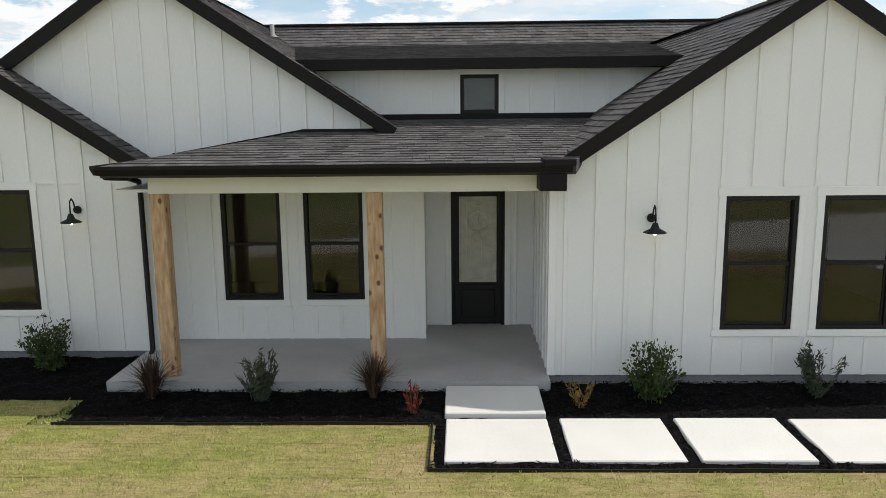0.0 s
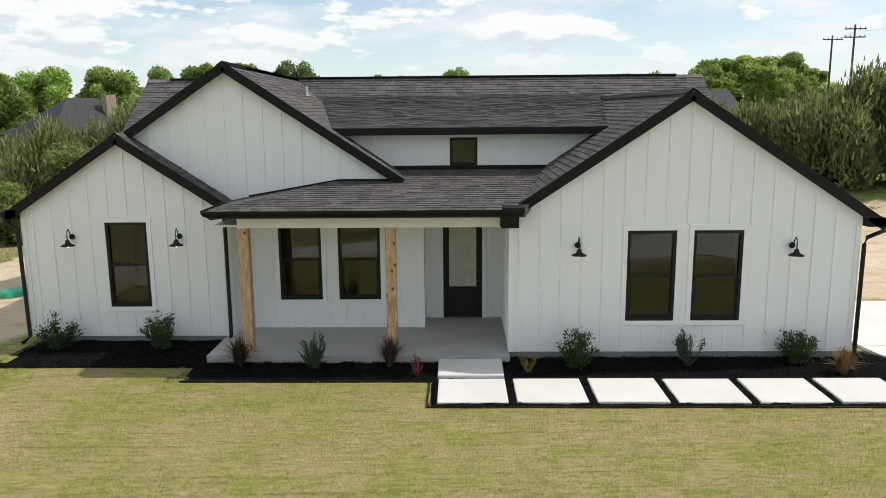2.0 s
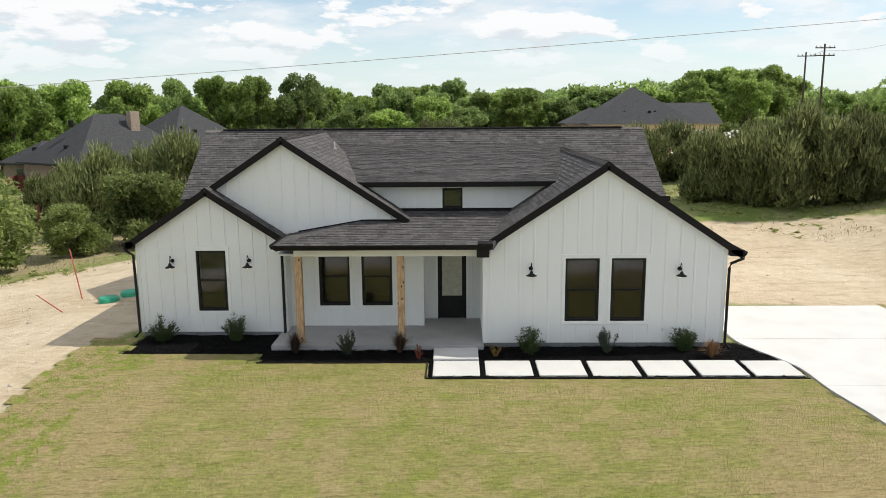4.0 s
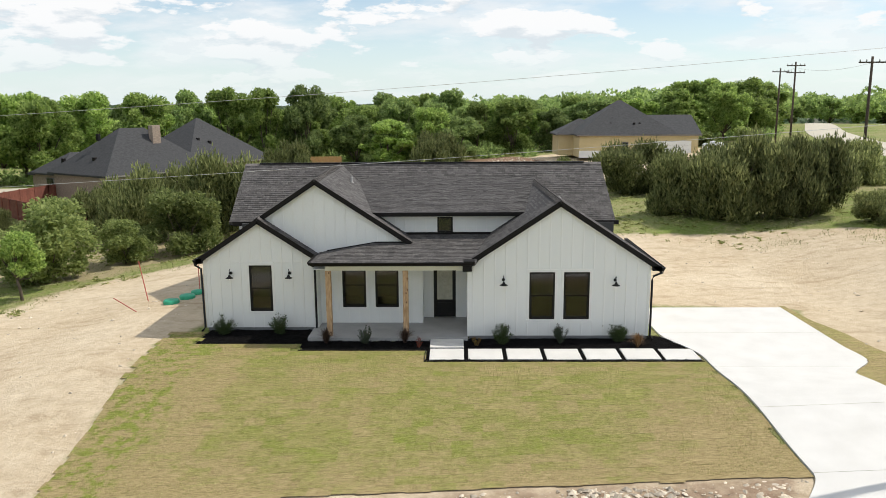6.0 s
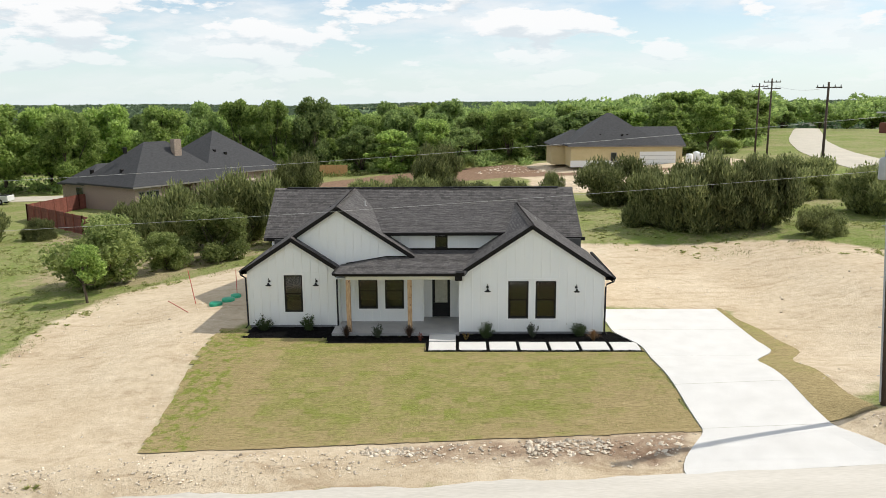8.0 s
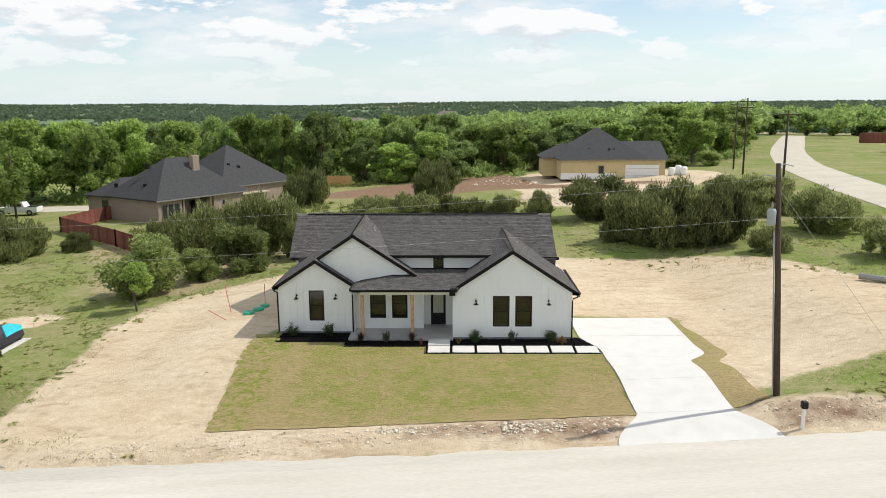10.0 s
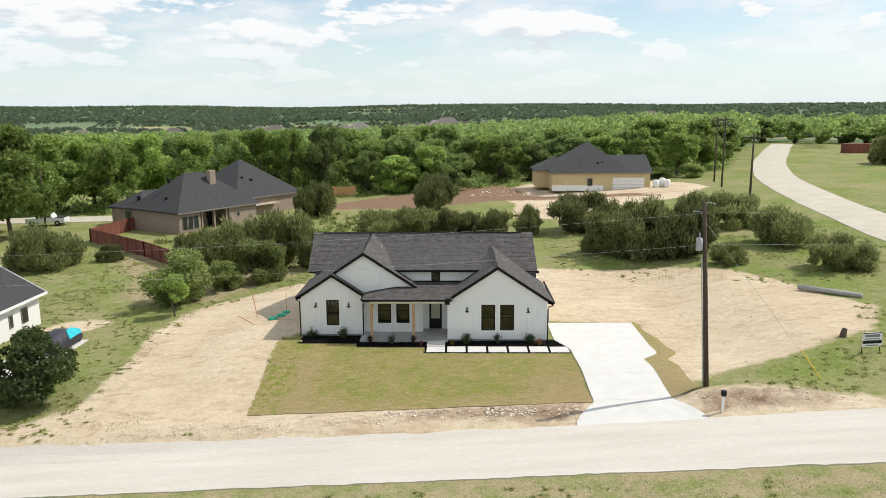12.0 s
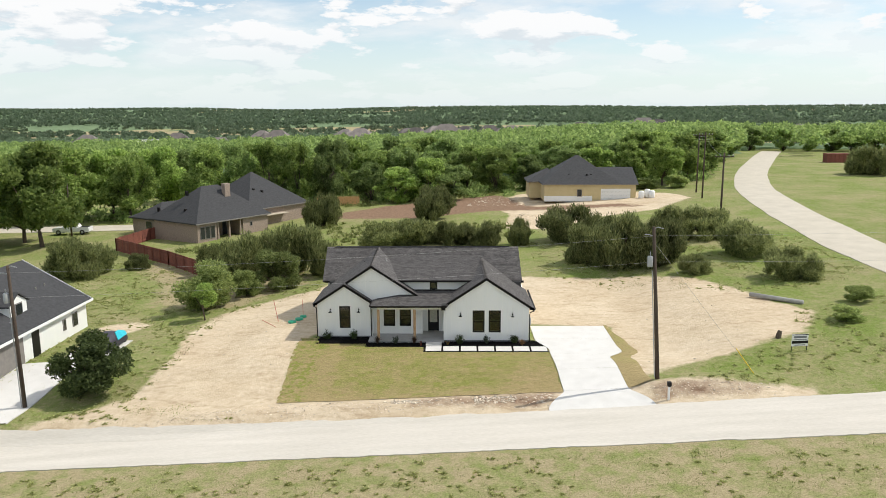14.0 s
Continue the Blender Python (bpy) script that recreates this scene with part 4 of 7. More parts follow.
# roof planes: plan outline, height at a place, uphill way
def plane_of(z0, x_ref, y_ref, gx, gy):
    return lambda x, y: z0 + gx * (x - x_ref) + gy * (y - y_ref)


SH_V, SH_F = [], []
PIECES = []


def lean_back(p):
    """The rear of the house stands slightly out of square."""
    return Vector((p[0] - 0.029 * max(0.0, p[1] - 1.4), p[1], p[2]))


def roof_plane(plan, height, uphill, name="roof_slope", single=False):
    pts = [Vector((x, y, height(x, y))) for x, y in plan]
    part(name, prism([lean_back(p) - Vector((0, 0, 0.012)) for p in pts], (0, 0, -0.13)), M_FELT, house, "grey asphalt shingle roof slope")
    n = Vector((height(0, 0) - height(1, 0), height(0, 0) - height(0, 1), 1)).normalized()
    h = Vector((uphill[0], uphill[1], 0)).normalized()
    v = (h - n * h.dot(n)).normalized()
    u = v.cross(n).normalized()
    o = min(pts, key=lambda p: p.dot(v))
    flat = [((p - o).dot(u), (p - o).dot(v)) for p in pts]
    top, rnd, row, step = max(q[1] for q in flat), random.Random(len(SH_V) + 7), 0, 0.142

    def span(at):
        at = min(max(at, 1e-4), top - 1e-4)
        xs = []
        for (a0, b0), (a1, b1) in zip(flat, flat[1:] + flat[:1]):
            if (b0 - at) * (b1 - at) <= 0 and abs(b1 - b0) > 1e-9:
                xs.append(a0 + (a1 - a0) * (at - b0) / (b1 - b0))
        return (min(xs), max(xs)) if xs else (0, 0)
    while row * step < top:
        b0, b1 = row * step - (0.02 if row == 0 else 0), min(top, (row + 1) * step + 0.05)
        (l0, r0), (l1, r1) = span(b0), span(min(b1, top))
        a = min(l0, l1) - rnd.uniform(0, 0.3)
        while a < max(r0, r1):
            wdt = rnd.choice((0.16, 0.22, 0.29, 0.34))
            q = [(max(a, l0), b0), (min(a + wdt - 0.006, r0), b0), (min(a + wdt - 0.006, r1), b1), (max(a, l1), b1)]
            if q[1][0] - q[0][0] > 0.02 or q[2][0] - q[3][0] > 0.02:
                t = rnd.choice((0.006, 0.009, 0.014))
                q = [(max(min(q[0][0], r0), l0), b0), (max(q[1][0], l0), b0), (max(q[2][0], l1), b1), (max(min(q[3][0], r1), l1), b1)]
                c = [o + u * x + v * y for x, y in q]
                top4 = [c[0] + n * t, c[1] + n * t, c[2] - n * 0.006, c[3] - n * 0.006]
                low2 = [c[0] - n * 0.01, c[1] - n * 0.01]
                if single and len(PIECES) < 300:
                    PIECES.append([tuple(lean_back(p)) for p in top4 + low2])
                else:
                    k = len(SH_V)
                    SH_V.extend([tuple(lean_back(p)) for p in top4 + low2])
                    SH_F.extend([(k, k + 1, k + 2, k + 3), (k + 4, k + 5, k + 1, k)])
            a += wdt
        row += 1


RZ, MZ, LZ = 5.12, 5.80, 5.80 - S * 2.19
main_f = lambda x, y: 5.80 - S * (9.7 - y)
main_b = lambda x, y: 5.80 - S * (y - 9.7)
right_r = lambda x, y: RZ - S * (x - 3.38)
right_l = lambda x, y: RZ - S * (3.38 - x)
mid_r = lambda x, y: MZ - S * (x + 5.87)
left_l = lambda x, y: MZ - S * (-5.87 - x)
left_r = lambda x, y: LZ - S * (x + 8.06)
porch_f = lambda x, y: 2.93 + 0.186 * (y + 0.48)
porch_h = lambda x, y: 2.93 + 0.175 * (x + 5.76)
shed = lambda x, y: 4.40 + 0.123 * (y - 2.15)
roof_plane([(-5.76, -0.48), (0.25, -0.48), (1.2, 2.51), (-2.62, 2.51)], porch_f, (0, 1), single=True)
roof_plane([(-5.76, -0.48), (-3.58, 1.56), (-5.76, 1.56)], porch_h, (1, 0))
roof_plane([(0.0, -0.14), (3.38, -0.14), (3.38, 8.75), (1.1, 2.6), (0.0, 0.4)], right_l, (1, 0))
roof_plane([(3.38, -0.14), (7.16, -0.14), (7.16, 6.3), (5.95, 6.2), (3.38, 8.75)], right_r, (-1, 0))
roof_plane([(-5.87, 1.38), (-2.18, 1.38), (-2.18, 2.55), (-5.87, 9.7)], mid_r, (-1, 0))
roof_plane([(-10.54, 1.38), (-5.87, 1.38), (-5.87, 9.7), (-9.4, 6.17), (-10.54, 6.2)], left_l, (1, 0))
roof_plane([(-10.54, 0.98), (-8.06, 0.98), (-8.06, 1.38), (-10.54, 1.38)], left_l, (1, 0))
roof_plane([(-8.06, 0.98), (-5.85, 0.98), (-5.85, 1.56), (-8.06, 1.56)], left_r, (-1, 0))
roof_plane([(-6.0, 8.85), (3.2, 8.85), (6.85, 6.14), (6.85, 9.7), (-10.58, 9.7), (-10.58, 6.14)][2:] + [], main_f, (0, 1), name="roof_slope")
roof_plane([(-10.58, 13.4), (-10.58, 9.7), (6.85, 9.7), (6.85, 13.4)], main_b, (0, -1))
roof_plane([(-4.3, 2.12), (2.6, 2.12), (3.6, 8.84), (-5.9, 8.84)], shed, (0, 1))
part("shingles", raw_mesh("shingles", SH_V, SH_F, M_SHINGLE), M_SHINGLE, house)["kind"] = "stuff"

# fascias, rakes, gutters
for p0, p1 in (((3.38, RZ), (0.0, right_l(0.0, 0))), ((3.38, RZ), (7.16, right_r(7.16, 0)))):
    part("rake_board", beam((p0[0], -0.155, p0[1] - 0.10), (p1[0], -0.155, p1[1] - 0.10), 0.03, 0.19), M_FASCIA, house)
    part("soffit", beam((p0[0], -0.07, p0[1] - 0.155), (p1[0], -0.07, p1[1] - 0.155), 0.13, 0.02), M_TRIMWHITE, house)
for p0, p1, y in (((-5.87, MZ), (-2.18, mid_r(-2.18, 0)), 1.365), ((-5.87, MZ), (-8.4, left_l(-8.4, 0)), 1.365), ((-8.06, LZ), (-10.54, left_l(-10.54, 0)), 0.965), ((-8.06, LZ), (-5.82, left_r(-5.82, 0)), 0.965)):
    part("rake_board", beam((p0[0], y, p0[1] - 0.10), (p1[0], y, p1[1] - 0.09), 0.03, 0.185), M_FASCIA, house)
part("eave_fascia", box((-4.0, 2.09, 4.25), (2.45, 2.13, 4.41)), M_FASCIA, house)
part("soffit", box((-3.9, 2.13, 4.26), (2.4, 2.5, 4.28)), M_FASCIA, house)
part("eave_fascia", box((-10.56, 6.10, 3.28), (-8.6, 6.14, 3.47)), M_FASCIA, house)
part("eave_fascia", box((5.4, 6.10, 3.28), (6.84, 6.14, 3.47)), M_FASCIA, house)
part("wall_flashing", box((-2.6, 2.44, 3.44), (1.1, 2.5, 3.56)), M_FASCIA, house)
part("wall_flashing", beam((-5.5, 1.53, 3.0), (-3.6, 1.53, 3.325), 0.03, 0.035), M_FASCIA, house)
part("wall_flashing", beam((-3.6, 1.53, 3.325), (-2.3, 1.53, 3.325), 0.03, 0.05), M_FASCIA, house)


def gutter(p0, p1, out, name="gutter"):
    """A K-profile gutter along an eave."""
    p0, p1, out = Vector(p0), Vector(p1), Vector(out)
    prof = [(0, 0), (0, -0.12), (0.07, -0.12), (0.115, -0.045), (0.115, 0), (0.10, 0), (0.10, -0.03), (0.01, -0.03)]
    poly = [p0 + out * a + Vector((0, 0, b)) for a, b in prof]
    part(name, prism(poly, p1 - p0), M_FASCIA, house)


gutter((-5.78, -0.46, 2.94), (0.2, -0.46, 2.94), (0, -1, 0))
gutter((-5.78, 1.0, 2.94), (-5.78, -0.46, 2.94), (-1, 0, 0))
gutter((-10.54, 1.0, 2.74), (-10.54, 6.2, 2.74), (-1, 0, 0))
gutter((7.16, -0.12, 2.64), (7.16, 6.3, 2.64), (1, 0, 0))
part("eave_fascia", box((-5.76, -0.455, 2.79), (0.2, -0.425, 2.92)), M_FASCIA, house)
part("soffit", box((-5.76, -0.425, 2.78), (0.0, -0.10, 2.80)), M_FASCIA, house)
part("eave_return", box((-0.20, -0.50, 2.58), (0.14, -0.03, 2.80), 0.006), M_FASCIA, house, "boxed black eave return")
part("gutter_end", box((-0.16, -0.60, 2.90), (0.24, -0.15, 2.985), 0.006), M_FASCIA, house)
part("eave_return", box((6.80, -0.17, 2.52), (7.14, 0.05, 2.70), 0.006), M_FASCIA, house)
part("eave_return", box((-10.52, 0.95, 2.60), (-10.28, 1.1, 2.80), 0.006), M_FASCIA, house)
for pts in ([(-5.70, -0.46, 2.80), (-5.72, 0.2, 2.74), (-5.92, 1.02, 2.62), (-5.92, 1.05, 2.50), (-5.92, 1.05, 0.05), (-5.92, 0.85, -0.08)],
            [(7.22, -0.05, 2.52), (7.20, -0.06, 2.44), (6.86, -0.06, 2.30), (6.82, -0.06, 2.15), (6.82, -0.06, 0.02), (6.9, -0.22, -0.09)],
            [(-10.60, 1.05, 2.62), (-10.58, 1.06, 2.52), (-10.36, 1.08, 2.38), (-10.34, 1.08, 0.02), (-10.42, 0.9, -0.09)]):
    part("downspout", tube(pts, 0.042, 8), M_BLACK, house, smooth=True)


def ridge_caps(p0, p1):
    p0, p1 = lean_back(p0), lean_back(p1)
    n = max(1, int((p1 - p0).length / 0.15))
    side = Vector((0, 0, 1)).cross((p1 - p0).normalized()) * 0.15
    for k in range(n):
        a, b = p0.lerp(p1, k / n), p0.lerp(p1, (k + 1.15) / n)
        up0, up1 = Vector((0, 0, 0.035)), Vector((0, 0, 0.018))
        dn = Vector((0, 0, -0.15 * S))
        V = [a + side + dn + up0, a + up0, a - side + dn + up0, b + side + dn + up1, b + up1, b - side + dn + up1]
        part("ridge_cap", raw_mesh("ridge_cap", [tuple(v) for v in V], [(0, 1, 4, 3), (1, 2, 5, 4)], M_RIDGE), M_RIDGE, house)


ridge_caps((3.38, -0.14, RZ), (3.38, 8.7, RZ))
ridge_caps((-5.87, 1.38, MZ), (-5.87, 9.7, MZ))
ridge_caps((-8.06, 0.98, LZ), (-8.06, 1.5, LZ))
ridge_caps((-10.58, 9.7, 5.8), (6.85, 9.7, 5.8))
part("ridge_vent", box((-10.1, 9.58, 5.80), (5.8, 9.82, 5.855), 0.01), M_FASCIA, house)
for x, y, h in ((-4.99, 6.3, 0.26), (4.15, 5.1, 0.10)):
    z = (mid_r if x < 0 else right_r)(x, y)
    bm = add_lathe(bmesh.new(), [(0.12, 0.0), (0.05, 0.06), (0.05, h), (0.0, h)], 10, (x - 0.14, y, z - 0.02))
    part("vent_pipe", bm, M_VENT, house, "grey roof vent pipe", True)
for x, y in ((-6.9, 6.2),):
    part("roof_vent", box((x - 0.13, y - 0.13, left_l(x, y) - 0.05), (x + 0.13, y + 0.13, left_l(x, y) + 0.10), 0.03), M_FASCIA, house)


# wall lamps
def wall_lamp(at):
    lamp = thing("wall_lamp", at, "black gooseneck barn lamp with a lit bulb, on the white siding", "wall lamp", "barn lamps on the front walls")
    bm = bmesh.new()
    bmesh.ops.create_cone(bm, cap_ends=True, segments=16, radius1=0.06, radius2=0.055, depth=0.03, matrix=pose(0, -0.03, 0.12, 90))
    part("back_plate", bm, M_BLACK, lamp)
    arm = [(0, -0.04, 0.12), (0, -0.09, 0.14), (0.0, -0.12, 0.24), (0, -0.17, 0.30), (0, -0.22, 0.27), (0, -0.235, 0.18), (0, -0.235, 0.08)]
    part("arm", tube(arm, 0.011, 8), M_BLACK, lamp, smooth=True)
    part("shade", add_lathe(bmesh.new(), [(0.0, 0.09), (0.03, 0.085), (0.045, 0.05), (0.06, 0.01), (0.145, -0.035), (0.15, -0.045), (0.14, -0.04), (0.05, 0.0), (0.0, 0.02)], 20, (0, -0.235, 0)), M_BLACK, lamp, smooth=True)
    bm = bmesh.new()
    bmesh.ops.create_uvsphere(bm, u_segments=10, v_segments=6, radius=0.03, matrix=Matrix.Translation((0, -0.235, -0.05)))
    part("bulb", bm, M_BULB, lamp, "small warm glowing bulb", True)
    return lamp


first_lamp = wall_lamp((1.32, 0.0, 2.05))
for at in ((5.46, 0.0, 2.03), (-9.22, 1.14, 2.08), (-6.92, 1.14, 2.08)):
    copy_thing(first_lamp, pose(*at))

# steps slabs
G0 = ground_z(0, -2)
tagged(new("step_slab", mesh_of(box((-1.40, -1.24, G0 - 0.08), (-0.17, -0.30, G0 + 0.10), 0.012), "step_slab", M_CONC)), "pale concrete walkway slab in front of the porch", "concrete slab", "stepping slabs along the house")
for k in range(7):
    x0 = -1.38 + 1.362 * k
    x1 = x0 + 1.215
    if x1 > 8.3:
        x1 = 8.3
    s = new("stepping_slab", mesh_of(box((x0, -2.44, G0 - 0.08), (x1, -1.30, G0 + 0.05 + 0.006 * (k % 3)), 0.012), "stepping_slab", M_CONC))
    tagged(s, "square pale concrete stepping slab set in dark mulch", "concrete slab", "stepping slabs along the house")



# ---- planting beds ----
BED_LEFT = [(-10.25, 1.25), (-10.25, -0.62), (-6.25, -0.62), (-6.12, -1.42), (-1.52, -1.42), (-1.52, -2.60), (0.25, -2.62), (0.25, -0.20), (-6.0, -0.20), (-6.0, 1.25)]
BED_RIGHT = [(-0.1, 0.10), (-0.1, -2.62), (8.05, -2.62), (8.12, -1.6), (8.0, -0.7), (7.75, -0.1), (7.25, 0.35), (6.70, 0.4), (6.70, 0.10)]
for poly, words in ((BED_LEFT, "bed of black shredded mulch beside the porch"), (BED_RIGHT, "bed of black shredded mulch round the stepping slabs")):
    step, verts, index, faces = 0.10, [], {}, []
    x_lo, x_hi = min(p[0] for p in poly), max(p[0] for p in poly)
    y_lo, y_hi = min(p[1] for p in poly), max(p[1] for p in poly)
    nx, ny = int((x_hi - x_lo) / step) + 2, int((y_hi - y_lo) / step) + 2
    for j in range(ny):
        for i in range(nx):
            x, y = x_lo + i * step, y_lo + j * step
            d = edge_distance(x, y, poly)
            if d > -step:
                index[i, j] = len(verts)
                rise = 0.028 * noise.noise((x * 3, y * 3, 0)) + 0.018 * noise.noise((x * 9, y * 9, 5))
                verts.append((x, y, ground_z(x, y) + (0.025 + rise if d > 0.03 else -0.03)))
    for i, j in index:
        q = [(i, j), (i + 1, j), (i + 1, j + 1), (i, j + 1)]
        if all(c in index for c in q):
            faces.append([index[c] for c in q])
    tagged(new("mulch_bed", raw_mesh("mulch_bed", verts, faces, M_MULCH, True)), words, "mulch bed", kind="structure")


def scatter(polys, n, rng, avoid=()):
    out = []
    boxes = [(min(p[0] for p in q), max(p[0] for p in q), min(p[1] for p in q), max(p[1] for p in q)) for q in polys]
    areas = np.array([(b[1] - b[0]) * (b[3] - b[2]) for b in boxes])
    while len(out) < n:
        k = rng.choice(len(polys), p=areas / areas.sum())
        b = boxes[k]
        x, y = rng.uniform(b[0], b[1]), rng.uniform(b[2], b[3])
        if inside(x, y, polys[k]) and not any(a[0] < x < a[1] and a[2] < y < a[3] for a in avoid):
            out.append((x, y))
    return out


rng = np.random.default_rng(11)
chips = scatter([BED_LEFT, BED_RIGHT], 9000, rng, [(-1.40 + 1.362 * k, -0.16 + 1.362 * k, -2.44, -1.30) for k in range(7)] + [(-1.4, -0.17, -1.3, -0.26)])
V, F = [], []
for x, y in chips:
    z = ground_z(x, y) + 0.028 + 0.028 * noise.noise((x * 3, y * 3, 0)) + 0.018 * noise.noise((x * 9, y * 9, 5)) + rng.uniform(0, 0.012)
    m = Euler((rng.normal(0, 0.35), rng.normal(0, 0.35), rng.uniform(0, 6.3))).to_matrix()
    a, b, c = rng.uniform(0.02, 0.055), rng.uniform(0.005, 0.012), rng.uniform(0.003, 0.006)
    k = len(V)
    for p in ((-a, -b, -c), (a, -b * 0.5, -c), (a * 0.8, b, -c), (-a * 0.9, b * 0.7, -c), (0, 0, c)):
        q = m @ Vector(p)
        V.append((x + q.x, y + q.y, z + q.z))
    F.extend([(k, k + 1, k + 4), (k + 1, k + 2, k + 4), (k + 2, k + 3, k + 4), (k + 3, k, k + 4)])
tagged(new("mulch_chips", raw_mesh("mulch_chips", V, F, M_CHIP)), "shredded black mulch chips", "mulch", kind="stuff")
for pts, words in (([(-6.15, -1.45), (-1.54, -1.45), (-1.54, -2.65), (8.06, -2.65)], "thin black edging strip along the mulch bed"),):
    bm = bmesh.new()
    for p, q in zip(pts, pts[1:]):
        n = max(1, int(math.hypot(q[0] - p[0], q[1] - p[1]) / 0.4))
        for k in range(n):
            a, b = [(p[0] + (q[0] - p[0]) * t / n, p[1] + (q[1] - p[1]) * t / n) for t in (k, k + 1)]
            add_beam(bm, (*a, ground_z(*a) + 0.035 + 0.008 * math.sin(k)), (*b, ground_z(*b) + 0.035 + 0.008 * math.sin(k + 1)), 0.016, 0.065)
    tagged(new("bed_edging", mesh_of(bm, "bed_edging", M_BLACK)), words, "edging", kind="structure")


# ---- planted shrubs ----
def shrub(at, height, width, kind, seed):
    rnd = np.random.default_rng(seed)
    words = {"leafy": "small leafy evergreen shrub with dark glossy leaves, in mulch", "willow": "upright shrub with narrow grey-green leaves, in mulch",
             "plume": "clump of purple-brown fountain grass, in mulch", "tan": "clump of tan fountain grass, in mulch",
             "red": "small plant with bright red leaves, in mulch", "gold": "small plant with gold and red leaves, in mulch"}[kind]
    x, y = at
    base = thing("shrub" if kind in ("leafy", "willow") else "ornamental_plant", (x, y, ground_z(x, y) + 0.01), words, "shrub" if kind in ("leafy", "willow") else "plant", "shrubs in the front beds")
    if kind in ("plume", "tan"):
        n = 420
        ang, lean = rnd.uniform(0, 6.283, n), np.abs(rnd.normal(0, 0.45, n))
        ln = height * rnd.uniform(0.6, 1.1, n)
        V, F = [], []
        for a, l, h in zip(ang, lean, ln):
            d = np.array((math.cos(a), math.sin(a), 0))
            p0 = d * 0.05 * rnd.uniform()
            p1 = p0 + d * math.sin(l * 0.6) * h * 0.55 + np.array((0, 0, math.cos(l * 0.6) * h * 0.55))
            p2 = p1 + d * math.sin(min(1.6, l * 1.7)) * h * 0.45 + np.array((0, 0, math.cos(min(1.6, l * 1.7)) * h * 0.45))
            s = np.array((-d[1], d[0], 0)) * 0.005
            k = len(V)
            V.extend([p0 - s, p0 + s, p1 - s * 1.4, p1 + s * 1.4, p2 - s * 0.4, p2 + s * 0.4])
            F.extend([(k, k + 1, k + 3, k + 2), (k + 2, k + 3, k + 5, k + 4)])
        part("grass_tuft", raw_mesh("grass_tuft", V, F, M_PLUME if kind == "plume" else M_TANPLUME), None, base)
        return base
    stems, tips = bmesh.new(), []
    for k in range({"leafy": 16, "willow": 15}.get(kind, 9)):
        a, r = rnd.uniform(0, 6.283), width * 0.5 * math.sqrt(rnd.uniform(0.02, 1))
        h = height * (1 - 0.5 * (r / (width * 0.5)) ** 2) * rnd.uniform(0.75, 1.08)
        p = [(0.02 * math.cos(a), 0.02 * math.sin(a), 0), (r * 0.55 * math.cos(a), r * 0.55 * math.sin(a), h * 0.45), (r * math.cos(a), r * math.sin(a), h)]
        add_tube(stems, p, 0.008, 4, 0.003)
        tips.append([np.array(q) for q in p])
    part("stems", stems, M_BARK, base)
    n = {"leafy": 2300, "willow": 950}.get(kind, 200)
    size, wid = {"leafy": (0.055, 0.5), "willow": (0.12, 0.16)}.get(kind, (0.075, 0.26))
    C, A = [], []
    for _ in range(n):
        p = tips[rnd.integers(len(tips))]
        t = rnd.uniform(0.12, 1.0)
        q = p[0] * (1 - t) ** 2 + 2 * t * (1 - t) * p[1] + t * t * p[2]
        C.append(q + rnd.normal(0, width * (0.065 if kind == "leafy" else 0.035), 3) * np.array((1, 1, 0.8)))
        A.append(np.array((q[0], q[1], 0)) / width * 1.5 + rnd.normal(0, 0.5, 3) + np.array((0, 0, 0.75)))
    C = np.array(C)
    C[:, 2] = np.maximum(C[:, 2], 0.03)
    mat = {"leafy": M_SHRUB, "willow": M_OLEANDER, "red": M_REDLEAF, "gold": M_GOLDLEAF}[kind]
    part("leaves", leaf_mesh("leaves", C, np.array(A), size, wid, mat, rnd, False), None, base)
    return base


for k, (x, y, h, w, kind) in enumerate(((-9.45, 0.62, 0.80, 0.85, "leafy"), (-7.25, 0.62, 0.82, 0.80, "leafy"), (1.25, -0.62, 0.92, 0.75, "leafy"), (5.58, -0.35, 0.80, 0.72, "leafy"),
                                        (-3.80, -0.62, 0.80, 0.62, "willow"), (3.45, -0.50, 0.80, 0.72, "willow"), (-5.28, -0.55, 0.58, 0.6, "plume"), (-2.35, -0.52, 0.58, 0.6, "plume"),
                                        (6.15, -0.98, 0.5, 0.6, "tan"), (-1.80, -1.05, 0.50, 0.24, "red"), (0.30, -0.88, 0.46, 0.42, "gold"))):
    shrub((x, y), h, w, kind, 100 + k)

# ---- turf and weeds ----
rng = np.random.default_rng(21)


def blades(name, places, height, width, mat, words, category):
    P = np.array([(x, y, ground_z(x, y)) for x, y in places])
    n = len(P)
    a = rng.uniform(0, 6.283, n)
    h = height * rng.uniform(0.5, 1.3, n)
    s = np.stack((np.cos(a), np.sin(a), np.zeros(n)), 1) * (width * rng.uniform(0.6, 1.4, n))[:, None]
    bend = np.stack((rng.normal(0, 0.5, n), rng.normal(0, 0.5, n), np.ones(n)), 1) * h[:, None]
    V = np.stack((P - s, P + s, P + bend), 1).reshape(-1, 3)
    tagged(new(name, raw_mesh(name, V, np.arange(3 * n).reshape(n, 3), mat)), words, category, kind="stuff")


